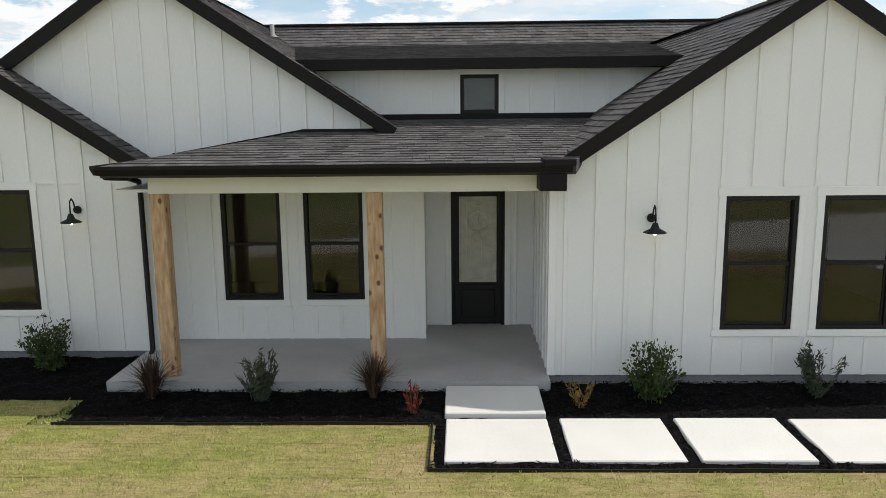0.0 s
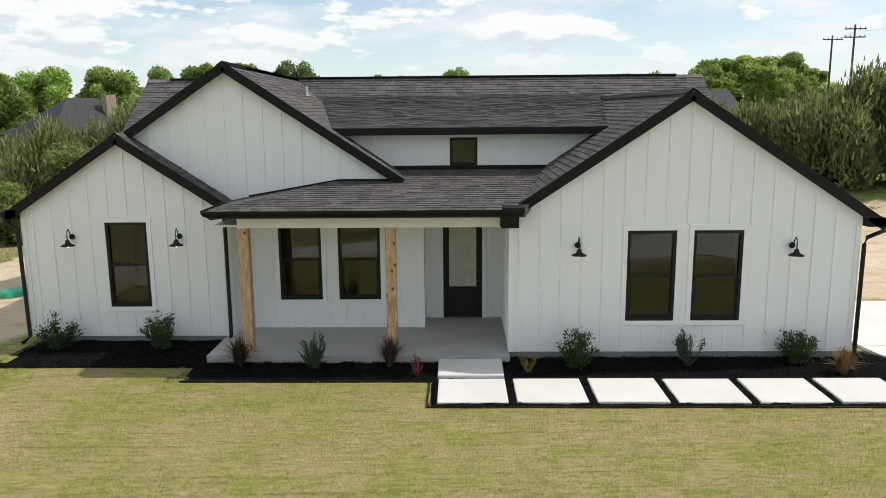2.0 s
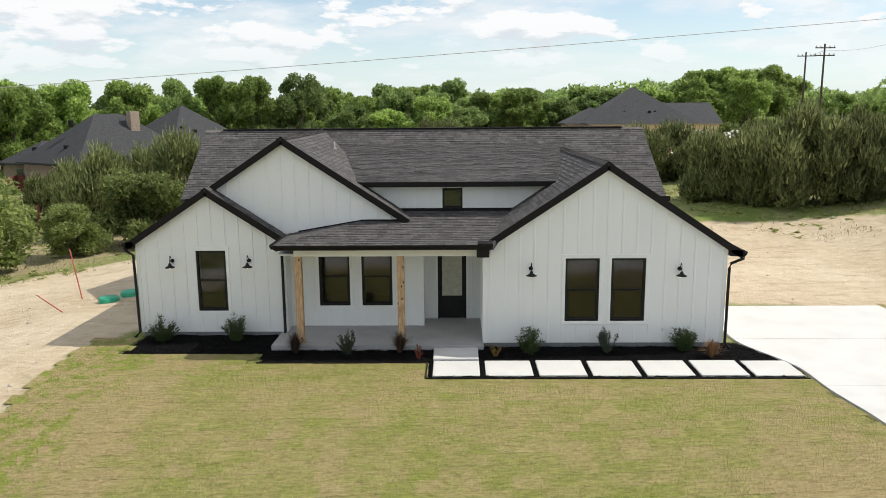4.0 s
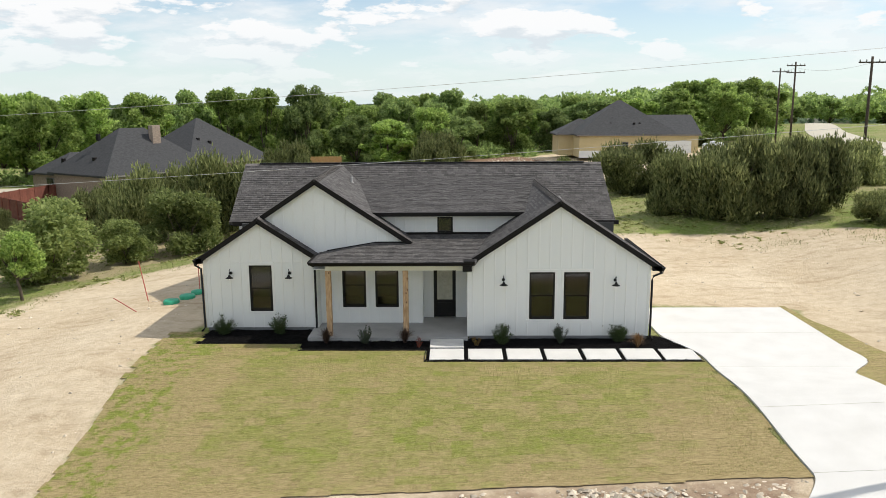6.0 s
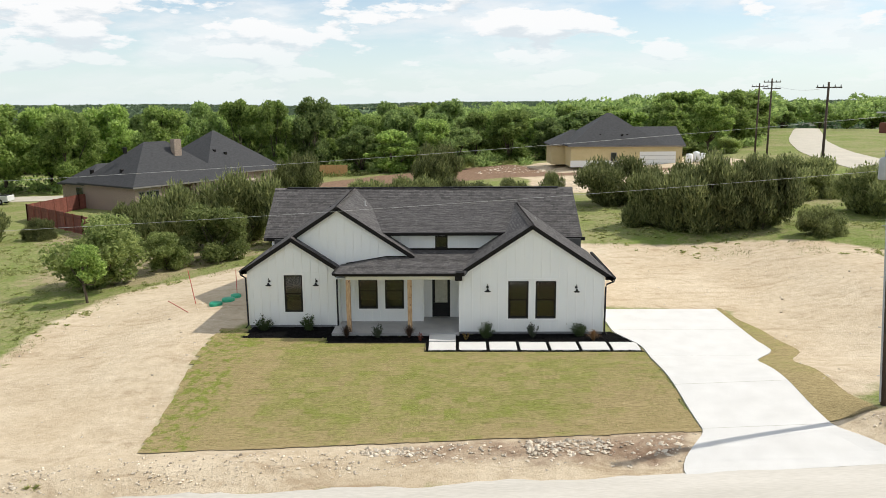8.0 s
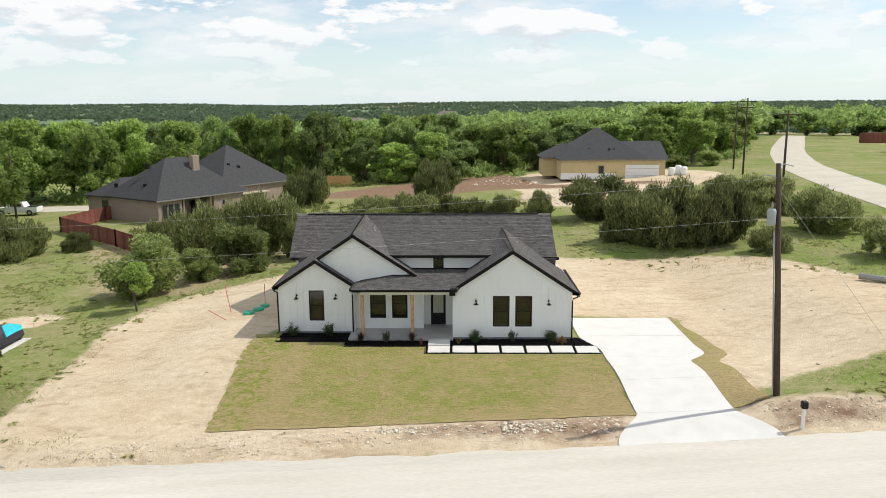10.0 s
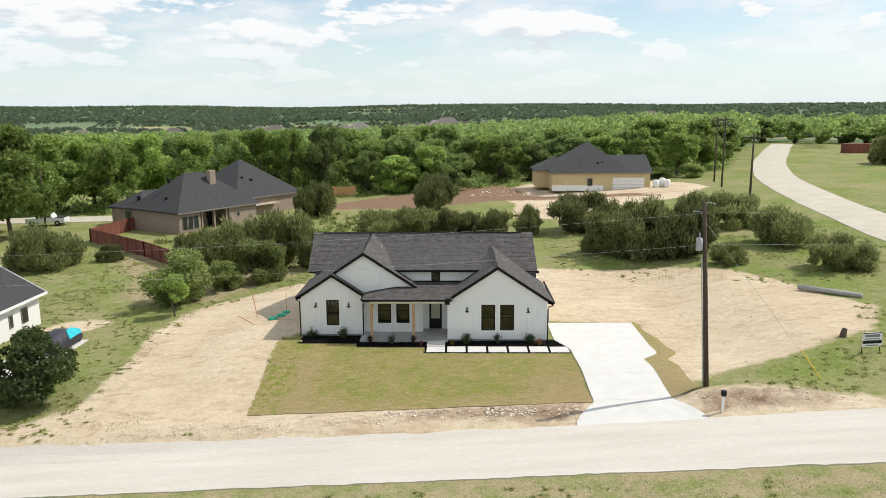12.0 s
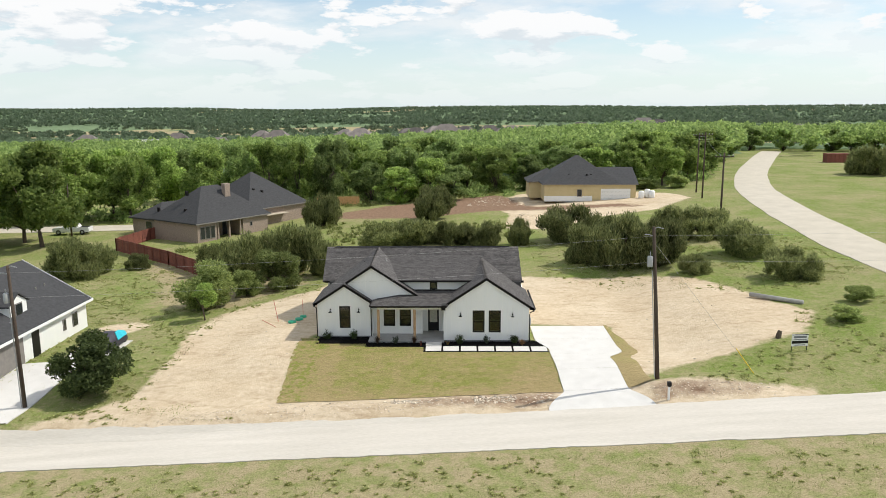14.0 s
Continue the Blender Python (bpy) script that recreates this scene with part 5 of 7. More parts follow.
LAWN = [(-11.5, 0.8), (-10.3, 0.8), (-10.3, -0.66), (-6.2, -0.66), (-6.1, -1.47), (-1.56, -1.47), (-1.56, -2.67), (8.1, -2.67), (8.1, -10.3), (-11.0, -10.4)]
spots = [(x, y) for x, y in scatter([LAWN], 190000, rng) if noise.noise((x * 0.9, y * 0.9, 2)) > -0.42]
blades("turf_blades", [(x, y) for x, y in spots], 0.058, 0.0075, M_TURF, "short dry yellow-green turf blades", "grass")
VERGE = [[(-70, -17.2), (70, -20.2), (70, -27), (-70, -27)], [(-45, -12.4), (-27, -12.4), (-20.5, -8), (-20.8, 10), (-30, 20), (-45, 20)], [(-27, -12.5), (-13, -12.5), (-16, -10.6), (-22, -8.2)], [(15.5, -8.5), (26, -3.5), (29, 3), (44, 8), (46, -12.4), (25, -11.6), (16, -10.4)],
         [(-21.5, 10), (-13, 17), (-15, 30), (-45, 45), (-45, 20)], [(10, 21.5), (28, 9), (42, 12), (46, 40), (10, 42)]]
spots = []
for x, y in scatter(VERGE, 130000, rng):
    if noise.noise((x * 0.5, y * 0.5, 7)) + 0.5 * noise.noise((x * 1.9, y * 1.9, 1)) > 0.02:
        spots.append((x, y))
blades("weed_blades", spots, 0.11, 0.014, M_WEED, "rough weeds and wild grass on the verges", "weeds")
# brush on the rough land towards the woods
BRUSH = [[(-45, 45), (-20, 32), (-14, 46), (12, 46), (10, 60), (-20, 68), (-30, 50)], [(-30, 84), (-8, 94), (10, 98), (10, 104), (-48, 104), (-44, 92)]]
C, A = [], []
for x, y in scatter(BRUSH, 620, rng):
    r = rng.uniform(0.25, 0.9)
    q = rng.normal(0, r * 0.5, (46, 3))
    q[:, 2] = np.abs(q[:, 2]) * 0.9
    C.append(q + np.array((x, y, ground_z(x, y))))
    A.append(q + np.array((0, 0, 0.3)))
tagged(new("brush", leaf_mesh("brush", np.concatenate(C), np.concatenate(A), 0.34, 0.5, M_WEED, rng)), "scattered green brush on the rough land", "brush", kind="stuff")
# low green clumps on the verges
C, A = [], []
for x, y in scatter(VERGE, 6500, rng):
    lush = noise.noise((x * 0.16, y * 0.22, 4)) + 0.6 * noise.noise((x * 0.7, y * 0.7, 8))
    if lush < -0.05 or (x > 42 and y > -13):
        continue
    r = rng.uniform(0.10, 0.22) + (0.08 if y < -15 else 0.24) * max(0.0, lush) * rng.uniform(0.3, 1.0)
    q = rng.normal(0, r * 0.5, (30, 3))
    q[:, 2] = np.abs(q[:, 2]) * 0.5
    C.append(q + np.array((x, y, ground_z(x, y))))
    A.append(q * np.array((1, 1, 0.2)) + np.array((0, 0, 0.03)))
tagged(new("low_weeds", leaf_mesh("low_weeds", np.concatenate(C), np.concatenate(A), 0.15, 0.45, M_CLUMP, rng)), "low leafy weed clumps in the rough grass", "weeds", kind="stuff")


# ---- stones on the bank and the lots ----
def stones(name, places, lo, hi, words):
    V, F = [], []
    ico = [(0, 0, 1), (0.9, 0, 0.2), (0.25, 0.85, 0.15), (-0.75, 0.5, 0.2), (-0.7, -0.55, 0.1), (0.3, -0.9, 0.2), (0, 0, -0.6)]
    tri = [(0, 1, 2), (0, 2, 3), (0, 3, 4), (0, 4, 5), (0, 5, 1), (6, 2, 1), (6, 3, 2), (6, 4, 3), (6, 5, 4), (6, 1, 5)]
    for x, y in places:
        s = lo + (hi - lo) * rng.uniform() ** 3
        sc = np.array((rng.uniform(0.7, 1.4), rng.uniform(0.7, 1.3), rng.uniform(0.4, 0.9))) * s
        a, k, z = rng.uniform(0, 6.283), len(V), ground_z(x, y)
        for p in ico:
            q = (np.array(p) + rng.normal(0, 0.14, 3)) * sc
            V.append((x + q[0] * math.cos(a) - q[1] * math.sin(a), y + q[0] * math.sin(a) + q[1] * math.cos(a), z + q[2]))
        F.extend([tuple(k + i for i in t) for t in tri])
    tagged(new(name, raw_mesh(name, V, F, M_ROCK)), words, "stones", kind="stuff")


stones("bank_stones", scatter([[(-20, -12.6), (-11, -10.7), (-6, -10.7), (-6, -12.6)], [(-6, -12.3), (-6, -10.8), (8, -10.6), (7, -12.4)], [(-3, -11.6), (-3, -10.9), (0, -10.9), (0, -11.6)], [(13.6, -12.5), (13.4, -10.4), (22, -11.0), (22, -12.5)]], 2600, rng), 0.012, 0.075, "pale loose stones on the sandy bank by the road")
stones("rubble", scatter([[(2.2, -11.7), (2.2, -10.7), (5.0, -10.8), (4.8, -11.7)], [(-3.4, -11.3), (-3.3, -10.8), (-1.3, -10.9), (-1.4, -11.5)], [(6.0, -11.9), (6.2, -10.8), (7.4, -10.8), (7.0, -11.9)]], 620, rng), 0.02, 0.12, "low heaps of broken rubble on the bank")
stones("lot_stones", scatter([DIRT_LEFT, DIRT_RIGHT], 700, rng, [(-10.6, 7.2, -3, 13.5)]), 0.015, 0.09, "small stones and clods on the bare sandy lot")
stones("building_rubble", scatter([[(2, 83), (14, 79), (16, 92), (6, 97)], [(8, 56), (15, 53), (22, 62), (12, 72)]], 620, rng), 0.04, 0.24, "pale stone rubble beside the building site")


# ---- trees and junipers ----
def crown_points(rnd, lobes, n, inner=0.0):
    """Points on the shells of lobes (centre, radius), with their outward ways."""
    w = np.array([l[3] ** 2 for l in lobes])
    pick = rnd.choice(len(lobes), n, p=w / w.sum())
    L = np.array(lobes)[pick]
    d = rnd.normal(size=(n, 3))
    d /= np.linalg.norm(d, axis=1, keepdims=True)
    r = L[:, 3] * (1.18 - 0.62 * rnd.uniform(0, 1, n))
    return L[:, :3] + d * r[:, None] * np.array((1, 1, 0.85)), d


def tree_parts(height, width, seed, leaves, leaf, mat, trunk_share=0.28):
    """Meshes of a broadleaf tree: trunk with limbs, and a crown of leaf clumps in uneven lobes."""
    rnd = np.random.default_rng(seed)
    lobes = []
    for _ in range(34):
        a, q = rnd.uniform(0, 6.283), math.sqrt(rnd.uniform(0, 1))
        z = rnd.uniform(trunk_share + 0.08, 0.93)
        reach = width * 0.43 * q * math.sqrt(max(0.12, 1 - ((z - 0.52) / 0.46) ** 2))
        lobes.append((reach * math.cos(a), reach * math.sin(a), height * z, width * rnd.uniform(0.07, 0.165)))
    lobes.append((0, 0, height * 0.91, width * 0.12))
    bm = bmesh.new()
    lean = rnd.normal(0, 0.03 * height, 2)
    fork = (lean[0], lean[1], height * trunk_share)
    add_tube(bm, [(0, 0, -0.3), (lean[0] * 0.4, lean[1] * 0.4, height * trunk_share * 0.5), fork], height * 0.024, 7, height * 0.017)
    for l in lobes[:14]:
        mid = [(fork[i] + l[i]) / 2 + rnd.normal(0, 0.15) for i in range(3)]
        add_tube(bm, [fork, mid, l[:3]], height * 0.010, 5, height * 0.003)
    C, D = crown_points(rnd, lobes, leaves)
    A = D + rnd.normal(0, 0.7, D.shape)
    return mesh_of(bm, "trunk", M_BARK, True), leaf_mesh("crown", C, A, leaf, 0.8, mat, rnd)


def juniper_parts(height, width, seed, leaves, leaf):
    rnd = np.random.default_rng(seed)
    lobes = []
    for _ in range(40):
        a, q = rnd.uniform(0, 6.283), math.sqrt(rnd.uniform(0, 1))
        z = rnd.uniform(0.10, 0.86) * (1 - 0.42 * q * q)
        lobes.append((width * 0.40 * q * math.cos(a), width * 0.40 * q * math.sin(a), height * z, min(width * 0.15, height * 0.18) * rnd.uniform(0.6, 1.15)))
    bm = bmesh.new()
    for l in lobes[:9]:
        add_tube(bm, [(0, 0, -0.2), (l[0] * 0.35, l[1] * 0.35, l[2] * 0.45), l[:3]], height * 0.02, 5, height * 0.006)
    C, D = crown_points(rnd, lobes, leaves)
    keep = C[:, 2] > 0.05
    C, D = C[keep], D[keep]
    # upright sprays
    A = D * 0.55 + rnd.normal(0, 0.28, D.shape) + np.array((0, 0, 0.9))
    spray = rnd.uniform(0, 1, len(C)) < 0.34
    C[spray] += (D[spray] * 0.6 + np.array((0, 0, 0.7))) * rnd.uniform(0.05, 0.34, spray.sum())[:, None] * height * 0.22
    return mesh_of(bm, "trunk", M_BARK, True), leaf_mesh("foliage", C, A, leaf, 0.40, M_CEDAR, rnd)


def plant(name, meshes, names, x, y, words, category, group, scale=(1, 1, 1), rz=0.0):
    ob = thing(name, (x, y, ground_z(x, y) - 0.05), words, category, group, rz=rz)
    ob.scale = scale
    for me, n in zip(meshes, names):
        part(n, me, None, ob)
    return ob


JUNIPERS = [juniper_parts(4.0, 6.0, 40 + k, 23000, 0.24) for k in range(4)]
turn = random.Random(3)
JUNIPERS_RIGHT = ((16.2, 41.2, 5.6, 9.6), (16.4, 27.2, 5.4, 6.2), (19.2, 24.4, 6.4, 7.4), (22.8, 22.6, 6.2, 6.0), (20.6, 31.0, 5.6, 6.6), (32.4, 37.4, 4.7, 7.6), (28.8, 39.0, 4.6, 5.6),
                  (33.6, 25.6, 4.4, 7.6), (33.4, 14.0, 3.5, 5.8), (25.6, 18.5, 2.4, 3.6))
JUNIPERS_LEFT = ((-45.4, 31.0, 5.4, 8.8), (-23.9, 26.0, 6.4, 6.6), (-18.4, 28.2, 7.4, 8.4), (-13.6, 26.6, 4.8, 5.0),
                 (-9.2, 43.5, 3.8, 7.0), (-4.4, 45.0, 4.2, 6.6), (0.4, 42.8, 4.0, 6.2), (4.6, 42.0, 3.6, 5.2), (9.2, 40.4, 4.0, 3.4), (-3.0, 67.5, 6.6, 8.0), (90.0, 106.0, 7.5, 11.0),
                 (-39.5, 34.5, 2.4, 3.2), (-27.8, 29.0, 4.2, 4.6), (-21.5, 65.0, 6.4, 6.6))
for k, (x, y, h, w) in enumerate(JUNIPERS_RIGHT + JUNIPERS_LEFT):
    plant("juniper", JUNIPERS[k % 4], ("trunk", "foliage"), x, y, "dark green juniper bush with upright sprays, in rough grass", "bush", "junipers on the rough ground", (w / 6.0, w / 6.0, h / 4.0), turn.uniform(0, 360))
LIGHT = [tree_parts(4.2, 6.0, 60 + k, 15000, 0.20, M_SCRUB, 0.10) for k in range(2)]
for k, (x, y, h, w) in enumerate(((-23.4, 13.4, 4.2, 6.8), (-18.4, 20.8, 3.8, 6.0), (-21.0, 18.0, 2.6, 4.0), (35.0, 4.6, 1.3, 2.6), (31.4, -0.6, 1.2, 2.8), (44.5, 92.0, 2.4, 5.0), (39.0, 94.0, 2.0, 6.0), (34.5, 96.0, 2.2, 5.0))):
    plant("scrub_bush", LIGHT[k % 2], ("trunk", "foliage"), x, y, "light green scrubby bush in rough grass", "bush", "scrub bushes on the rough ground", (w / 6.0, w / 6.0, h / 4.2), turn.uniform(0, 360))
plant("roadside_bush", tree_parts(4.0, 5.5, 91, 15000, 0.20, M_DARKBUSH, 0.06), ("trunk", "foliage"), -24.6, -7.4, "dark green leafy bush beside the neighbour's drive", "bush", "")
SAPLING = tree_parts(3.7, 2.5, 77, 5200, 0.13, M_OAK, 0.32)
plant("sapling", SAPLING, ("trunk", "crown"), -22.3, 9.0, "slim young oak with bright green leaves beside the sandy lot", "tree", "")

OAKS = [tree_parts(11.0, 9.5, 200 + k, 15000 if k < 6 else 8000, 0.40 if k < 6 else 0.56, M_OAK if k % 3 else M_WOODS, 0.16 if k in (4, 5) else 0.0) for k in range(9)]


def oak(k, x, y, h, w):
    plant("oak_tree", OAKS[k], ("trunk", "crown"), x, y, "full green broadleaf tree at the edge of the woods", "tree", "trees along the woods' edge", (w / 9.5, w / 9.5, h / 11.0), turn.uniform(0, 360))


k = 0
for x, y, h, w in ((-62, 53, 15.5, 13), (-73, 50, 14, 12), (-82, 62, 15, 13), (-70, 80, 13.5, 12), (-92, 48, 14, 12), (-58, 92, 13, 11), (-100, 66, 15, 13), (-67, 57, 14, 12), (-78, 54, 14, 12), (-88, 80, 14, 12), (-78, 84, 13, 11), (-66, 86, 13, 11), (-96, 84, 14, 12), (-60, 80, 12, 10), (-86, 50, 13, 12), (-48, 86, 12.5, 10), (43, 97, 9.5, 8), (50, 104, 10, 9), (46, 112, 10.5, 9), (38, 104, 9, 8)):
    oak(4 + k % 2, x, y, h, w)
    k += 1
for row, (y0, x0, x1, gap, h0) in enumerate(((97, -46, -20, 7.0, 12.0), (96, -18, 12, 6.0, 9.0), (106, -60, 40, 7.0, 10.5), (118, -95, 62, 8.5, 11.0), (131, -110, 70, 9.5, 11.0))):
    x = x0
    while x < x1:
        s = turn.uniform(0.82, 1.18)
        if not (row == 1 and 4 < x < 12 and s < 0.9):
            oak(k % 4 if row < 3 else 6 + k % 3, x + turn.uniform(-1.5, 1.5), y0 + turn.uniform(-3, 3), h0 * s * (0.82 if x > 8 else 0.96), 9.0 * turn.uniform(0.85, 1.2))
            k += 1
        x += gap
for x, y, h in ((118, 216, 8), (127, 216, 9), (136, 218, 8), (146, 224, 9), (157, 228, 8.5), (168, 234, 9), (108, 222, 9), (98, 214, 9), (92, 200, 9), (88, 186, 8.5), (80, 172, 9), (74, 158, 9), (68, 145, 9.5), (62, 132, 9.5), (182, 238, 9), (196, 246, 9)):
    oak(6 + k % 3, x, y, h, h)
    k += 1


def woods(name, n, area, h_lo, h_hi, per, leaf, seed, mat, words, gate=None):
    """Many crowns in one mesh, for woods too far off to count."""
    rnd = np.random.default_rng(seed)
    C, A, S = [], [], []
    while len(C) < n:
        x, y = area(rnd)
        if gate and not gate(x, y):
            continue
        h = rnd.uniform(h_lo, h_hi)
        d = rnd.normal(size=(per, 3))
        d /= np.linalg.norm(d, axis=1, keepdims=True)
        d[:, 2] = np.abs(d[:, 2]) * 1.0 - 0.25
        lump = 1 + 0.25 * np.sin(d[:, :1] * 5 + x) * np.cos(d[:, 1:2] * 5 + y)
        C.append(d * lump * np.array((h * 0.45, h * 0.45, h * 0.45)) + np.array((x, y, ground_z(x, y) + h * 0.55)))
        A.append(d + rnd.normal(0, 0.6, d.shape))
    me = leaf_mesh(name, np.concatenate(C), np.concatenate(A), leaf, 0.85, mat, rnd)
    tagged(new(name, me), words, "woods", kind="stuff")


def wedge(y0, y1, spread=0.66):
    def pick(rnd):
        y = math.sqrt(rnd.uniform(y0 * y0, y1 * y1))
        return rnd.uniform(-1, 1) * (spread * (y + 58) + 15), y
    return pick


def road_clear(x, y):
    return min((p.x - x) ** 2 + (p.y - y) ** 2 for p in mid) > 90 and not (x > 62 + (y - 100) * 0.62 and y < 205 and x > 40)


woods("woods", 1250, wedge(140, 330), 7.5, 12, 300, 0.98, 301, M_WOODS, "dense green oak woods behind the houses", road_clear)
woods("far_woods", 1500, wedge(330, 720), 6, 11, 100, 1.7, 302, M_FARWOODS_HAZE, "green woods in the valley", lambda x, y: noise.noise((x / 110, y / 70, 6)) > -0.28)
woods("valley_woods", 2600, wedge(720, 1700), 6, 11, 34, 3.4, 303, M_FARWOODS_HAZE, "scattered woods across the far valley", lambda x, y: noise.noise((x / 170, y / 120, 2)) > (-0.2 if y < 1020 or y > 1420 else 0.22))
woods("hill_woods", 8000, wedge(1500, 4400), 7, 13, 14, 8.0, 304, M_FARWOODS_HAZE, "wooded hills on the horizon", lambda x, y: noise.noise((x / 600, y / 220, 9)) > (-0.25 if y < 3000 else 0.0))


# undergrowth under the trees
rnd_under = np.random.default_rng(77)
C, A = [], []
UNDER = [[(-48, 98), (-20, 94), (12, 97), (14, 104), (40, 100), (52, 100), (66, 130), (-110, 134), (-62, 104)], [(-112, 74), (-60, 76), (-56, 92), (-112, 100)]]
for x, y in scatter(UNDER, 620, rnd_under):
    r = rnd_under.uniform(0.8, 2.0)
    q = rnd_under.normal(0, r * 0.55, (70, 3))
    q[:, 2] = np.abs(q[:, 2]) * 0.95
    C.append(q + np.array((x, y, ground_z(x, y))))
    A.append(q + np.array((0, 0, 0.3)))
tagged(new("undergrowth", leaf_mesh("undergrowth", np.concatenate(C), np.concatenate(A), 0.55, 0.7, M_WOODS, rnd_under)), "leafy green undergrowth beneath the trees", "undergrowth", kind="stuff")

# ---- neighbouring houses ----
def hip_block(home, a0, a1, b0, b1, z0, eave, rise, wall_mat, roof_mat, over=0.45, top=0.0):
    part("wall", box((a0, b0, z0), (a1, b1, eave)), wall_mat, home)
    A0, A1, B0, B1 = a0 - over, a1 + over, b0 - over, b1 + over
    half = min(A1 - A0, B1 - B0) / 2
    if A1 - A0 >= B1 - B0:
        r0, r1 = (A0 + half, (B0 + B1) / 2), (A1 - half - 0.01, (B0 + B1) / 2)
    else:
        r0, r1 = ((A0 + A1) / 2, B0 + half), ((A0 + A1) / 2, B1 - half - 0.01)
    bm = bmesh.new()
    v = [bm.verts.new((x, y, z)) for z in (eave - 0.02, eave + 0.16) for x, y in ((A0, B0), (A1, B0), (A1, B1), (A0, B1))]
    p, q = bm.verts.new((*r0, eave + 0.16 + rise)), bm.verts.new((*r1, eave + 0.16 + rise))
    bm.faces.new(v[3::-1])
    for k in range(4):
        j = (k + 1) % 4
        bm.faces.new((v[k], v[j], v[4 + j], v[4 + k]))
    if A1 - A0 >= B1 - B0:
        for f in ((v[4], v[5], q, p), (v[5], v[6], q), (v[6], v[7], p, q), (v[7], v[4], p)):
            bm.faces.new(f)
    else:
        for f in ((v[4], v[5], p), (v[5], v[6], q, p), (v[6], v[7], q), (v[7], v[4], p, q)):
            bm.faces.new(f)
    part("roof", bm, roof_mat, home)
    part("fascia", prism([(A0 - 0.02, B0 - 0.02, eave - 0.04), (A1 + 0.02, B0 - 0.02, eave - 0.04), (A1 + 0.02, B0 + 0.01, eave - 0.04), (A0 - 0.02, B0 + 0.01, eave - 0.04)], (0, 0, 0.18)), M_FASCIA if roof_mat != M_DARKROOF else M_TRIMGREY, home)


M_TRIMGREY = surface("grey_fascia", (0.16, 0.15, 0.14), (0.24, 0.22, 0.20), 3.0, 40, 0.7, 0.05)
M_DARKGLASS = surface("dark_glazing", (0.015, 0.018, 0.020), (0.03, 0.034, 0.036), 2.0, 10, 0.08, 0.0)
M_TAN = surface("tan_panel", (0.42, 0.36, 0.28), (0.52, 0.45, 0.36), 2.0, 30, 0.8, 0.1)
M_GREEN = surface("green_plastic", (0.02, 0.30, 0.16), (0.04, 0.42, 0.24), 5.0, 40, 0.4, 0.05)
M_STAKE = surface("red_stake", (0.42, 0.08, 0.06), (0.60, 0.16, 0.12), 5.0, 40, 0.6, 0.05)


def far_window(home, a, b, z0, z1, wide, side):
    """A framed window on the a-wall (side 'b', looking towards -b) or on the b-wall (side 'a', looking towards +-a)."""
    if side == "b":
        lo, hi, plo, phi = (a, b - 0.06, z0), (a + wide, b + 0.02, z1), (a + 0.08, b - 0.075, z0 + 0.08), (a + wide - 0.08, b - 0.06, z1 - 0.08)
    else:
        s = 1 if side == "+a" else -1
        xs = sorted((a - 0.02 * s, a + 0.06 * s))
        px = sorted((a + 0.06 * s, a + 0.075 * s))
        lo, hi, plo, phi = (xs[0], b, z0), (xs[1], b + wide, z1), (px[0], b + 0.08, z0 + 0.08), (px[1], b + wide - 0.08, z1 - 0.08)
    w = part("window", box(lo, hi), M_TRIMGREY, home)
    part("pane", box(plo, phi), M_DARKGLASS, w)


# brown brick house
g = -1.75
brick = thing("brick_house", (-38.0, 52.6, g), "brown brick house with charcoal hip roof and covered patio", "house", rz=57)
hip_block(brick, 0, 3.6, 0, 10.5, 0, 3.0, 0.6, M_BRICK, M_DARKROOF, 0.1)
hip_block(brick, 8.8, 14.0, 0, 10.5, 0, 3.0, 0.6, M_BRICK, M_DARKROOF, 0.1)
hip_block(brick, 3.6, 8.8, 3.2, 10.5, 0, 3.0, 0.5, M_BRICK, M_DARKROOF, 0.1)
hip_block(brick, 0.0, 14.0, 0.0, 10.8, 3.0, 3.08, 4.9, M_BRICK, M_DARKROOF)
hip_block(brick, 1.0, 10.5, 10.8, 16.6, 0, 2.75, 2.3, M_BRICK, M_DARKROOF)
hip_block(brick, 2.0, 9.5, 16.6, 19.2, 0, 2.45, 0.9, M_BRICK, M_DARKROOF)
hip_block(brick, 14.0, 27.5, 4.4, 17.6, 0, 3.3, 5.6, M_BRICK, M_DARKROOF)
part("patio", box((3.4, -0.6, -0.1), (9.0, 3.2, 0.08)), M_CONC, brick)
part("chimney", box((8.2, 3.2, 4.6), (9.3, 4.0, 8.4), 0.03), M_BRICK, brick)
for a in (0.5, 1.45, 2.4):
    far_window(brick, a, 0.0, 0.7, 2.6, 0.85, "b")
for a in (4.2, 5.3, 7.2):
    far_window(brick, a, 3.2, 0.2, 2.4, 0.95, "b")
far_window(brick, 10.2, 0.0, 1.6, 2.3, 0.5, "b")
far_window(brick, 16.0, 4.4, 0.9, 2.2, 1.2, "b")
far_window(brick, 1.0, 12.5, 1.0, 2.4, 1.6, "-a")
for a in (4.0, 6.2, 8.4):
    part("patio_post", box((a - 0.14, 0.1, 0.0), (a + 0.14, 0.38, 3.0), 0.02), M_BRICK, brick)
part("rear_awning", beam((15.5, 4.0, 2.2), (22.0, 4.0, 2.2), 1.6, 0.12), M_TAN, brick, "tan awning over the back door")
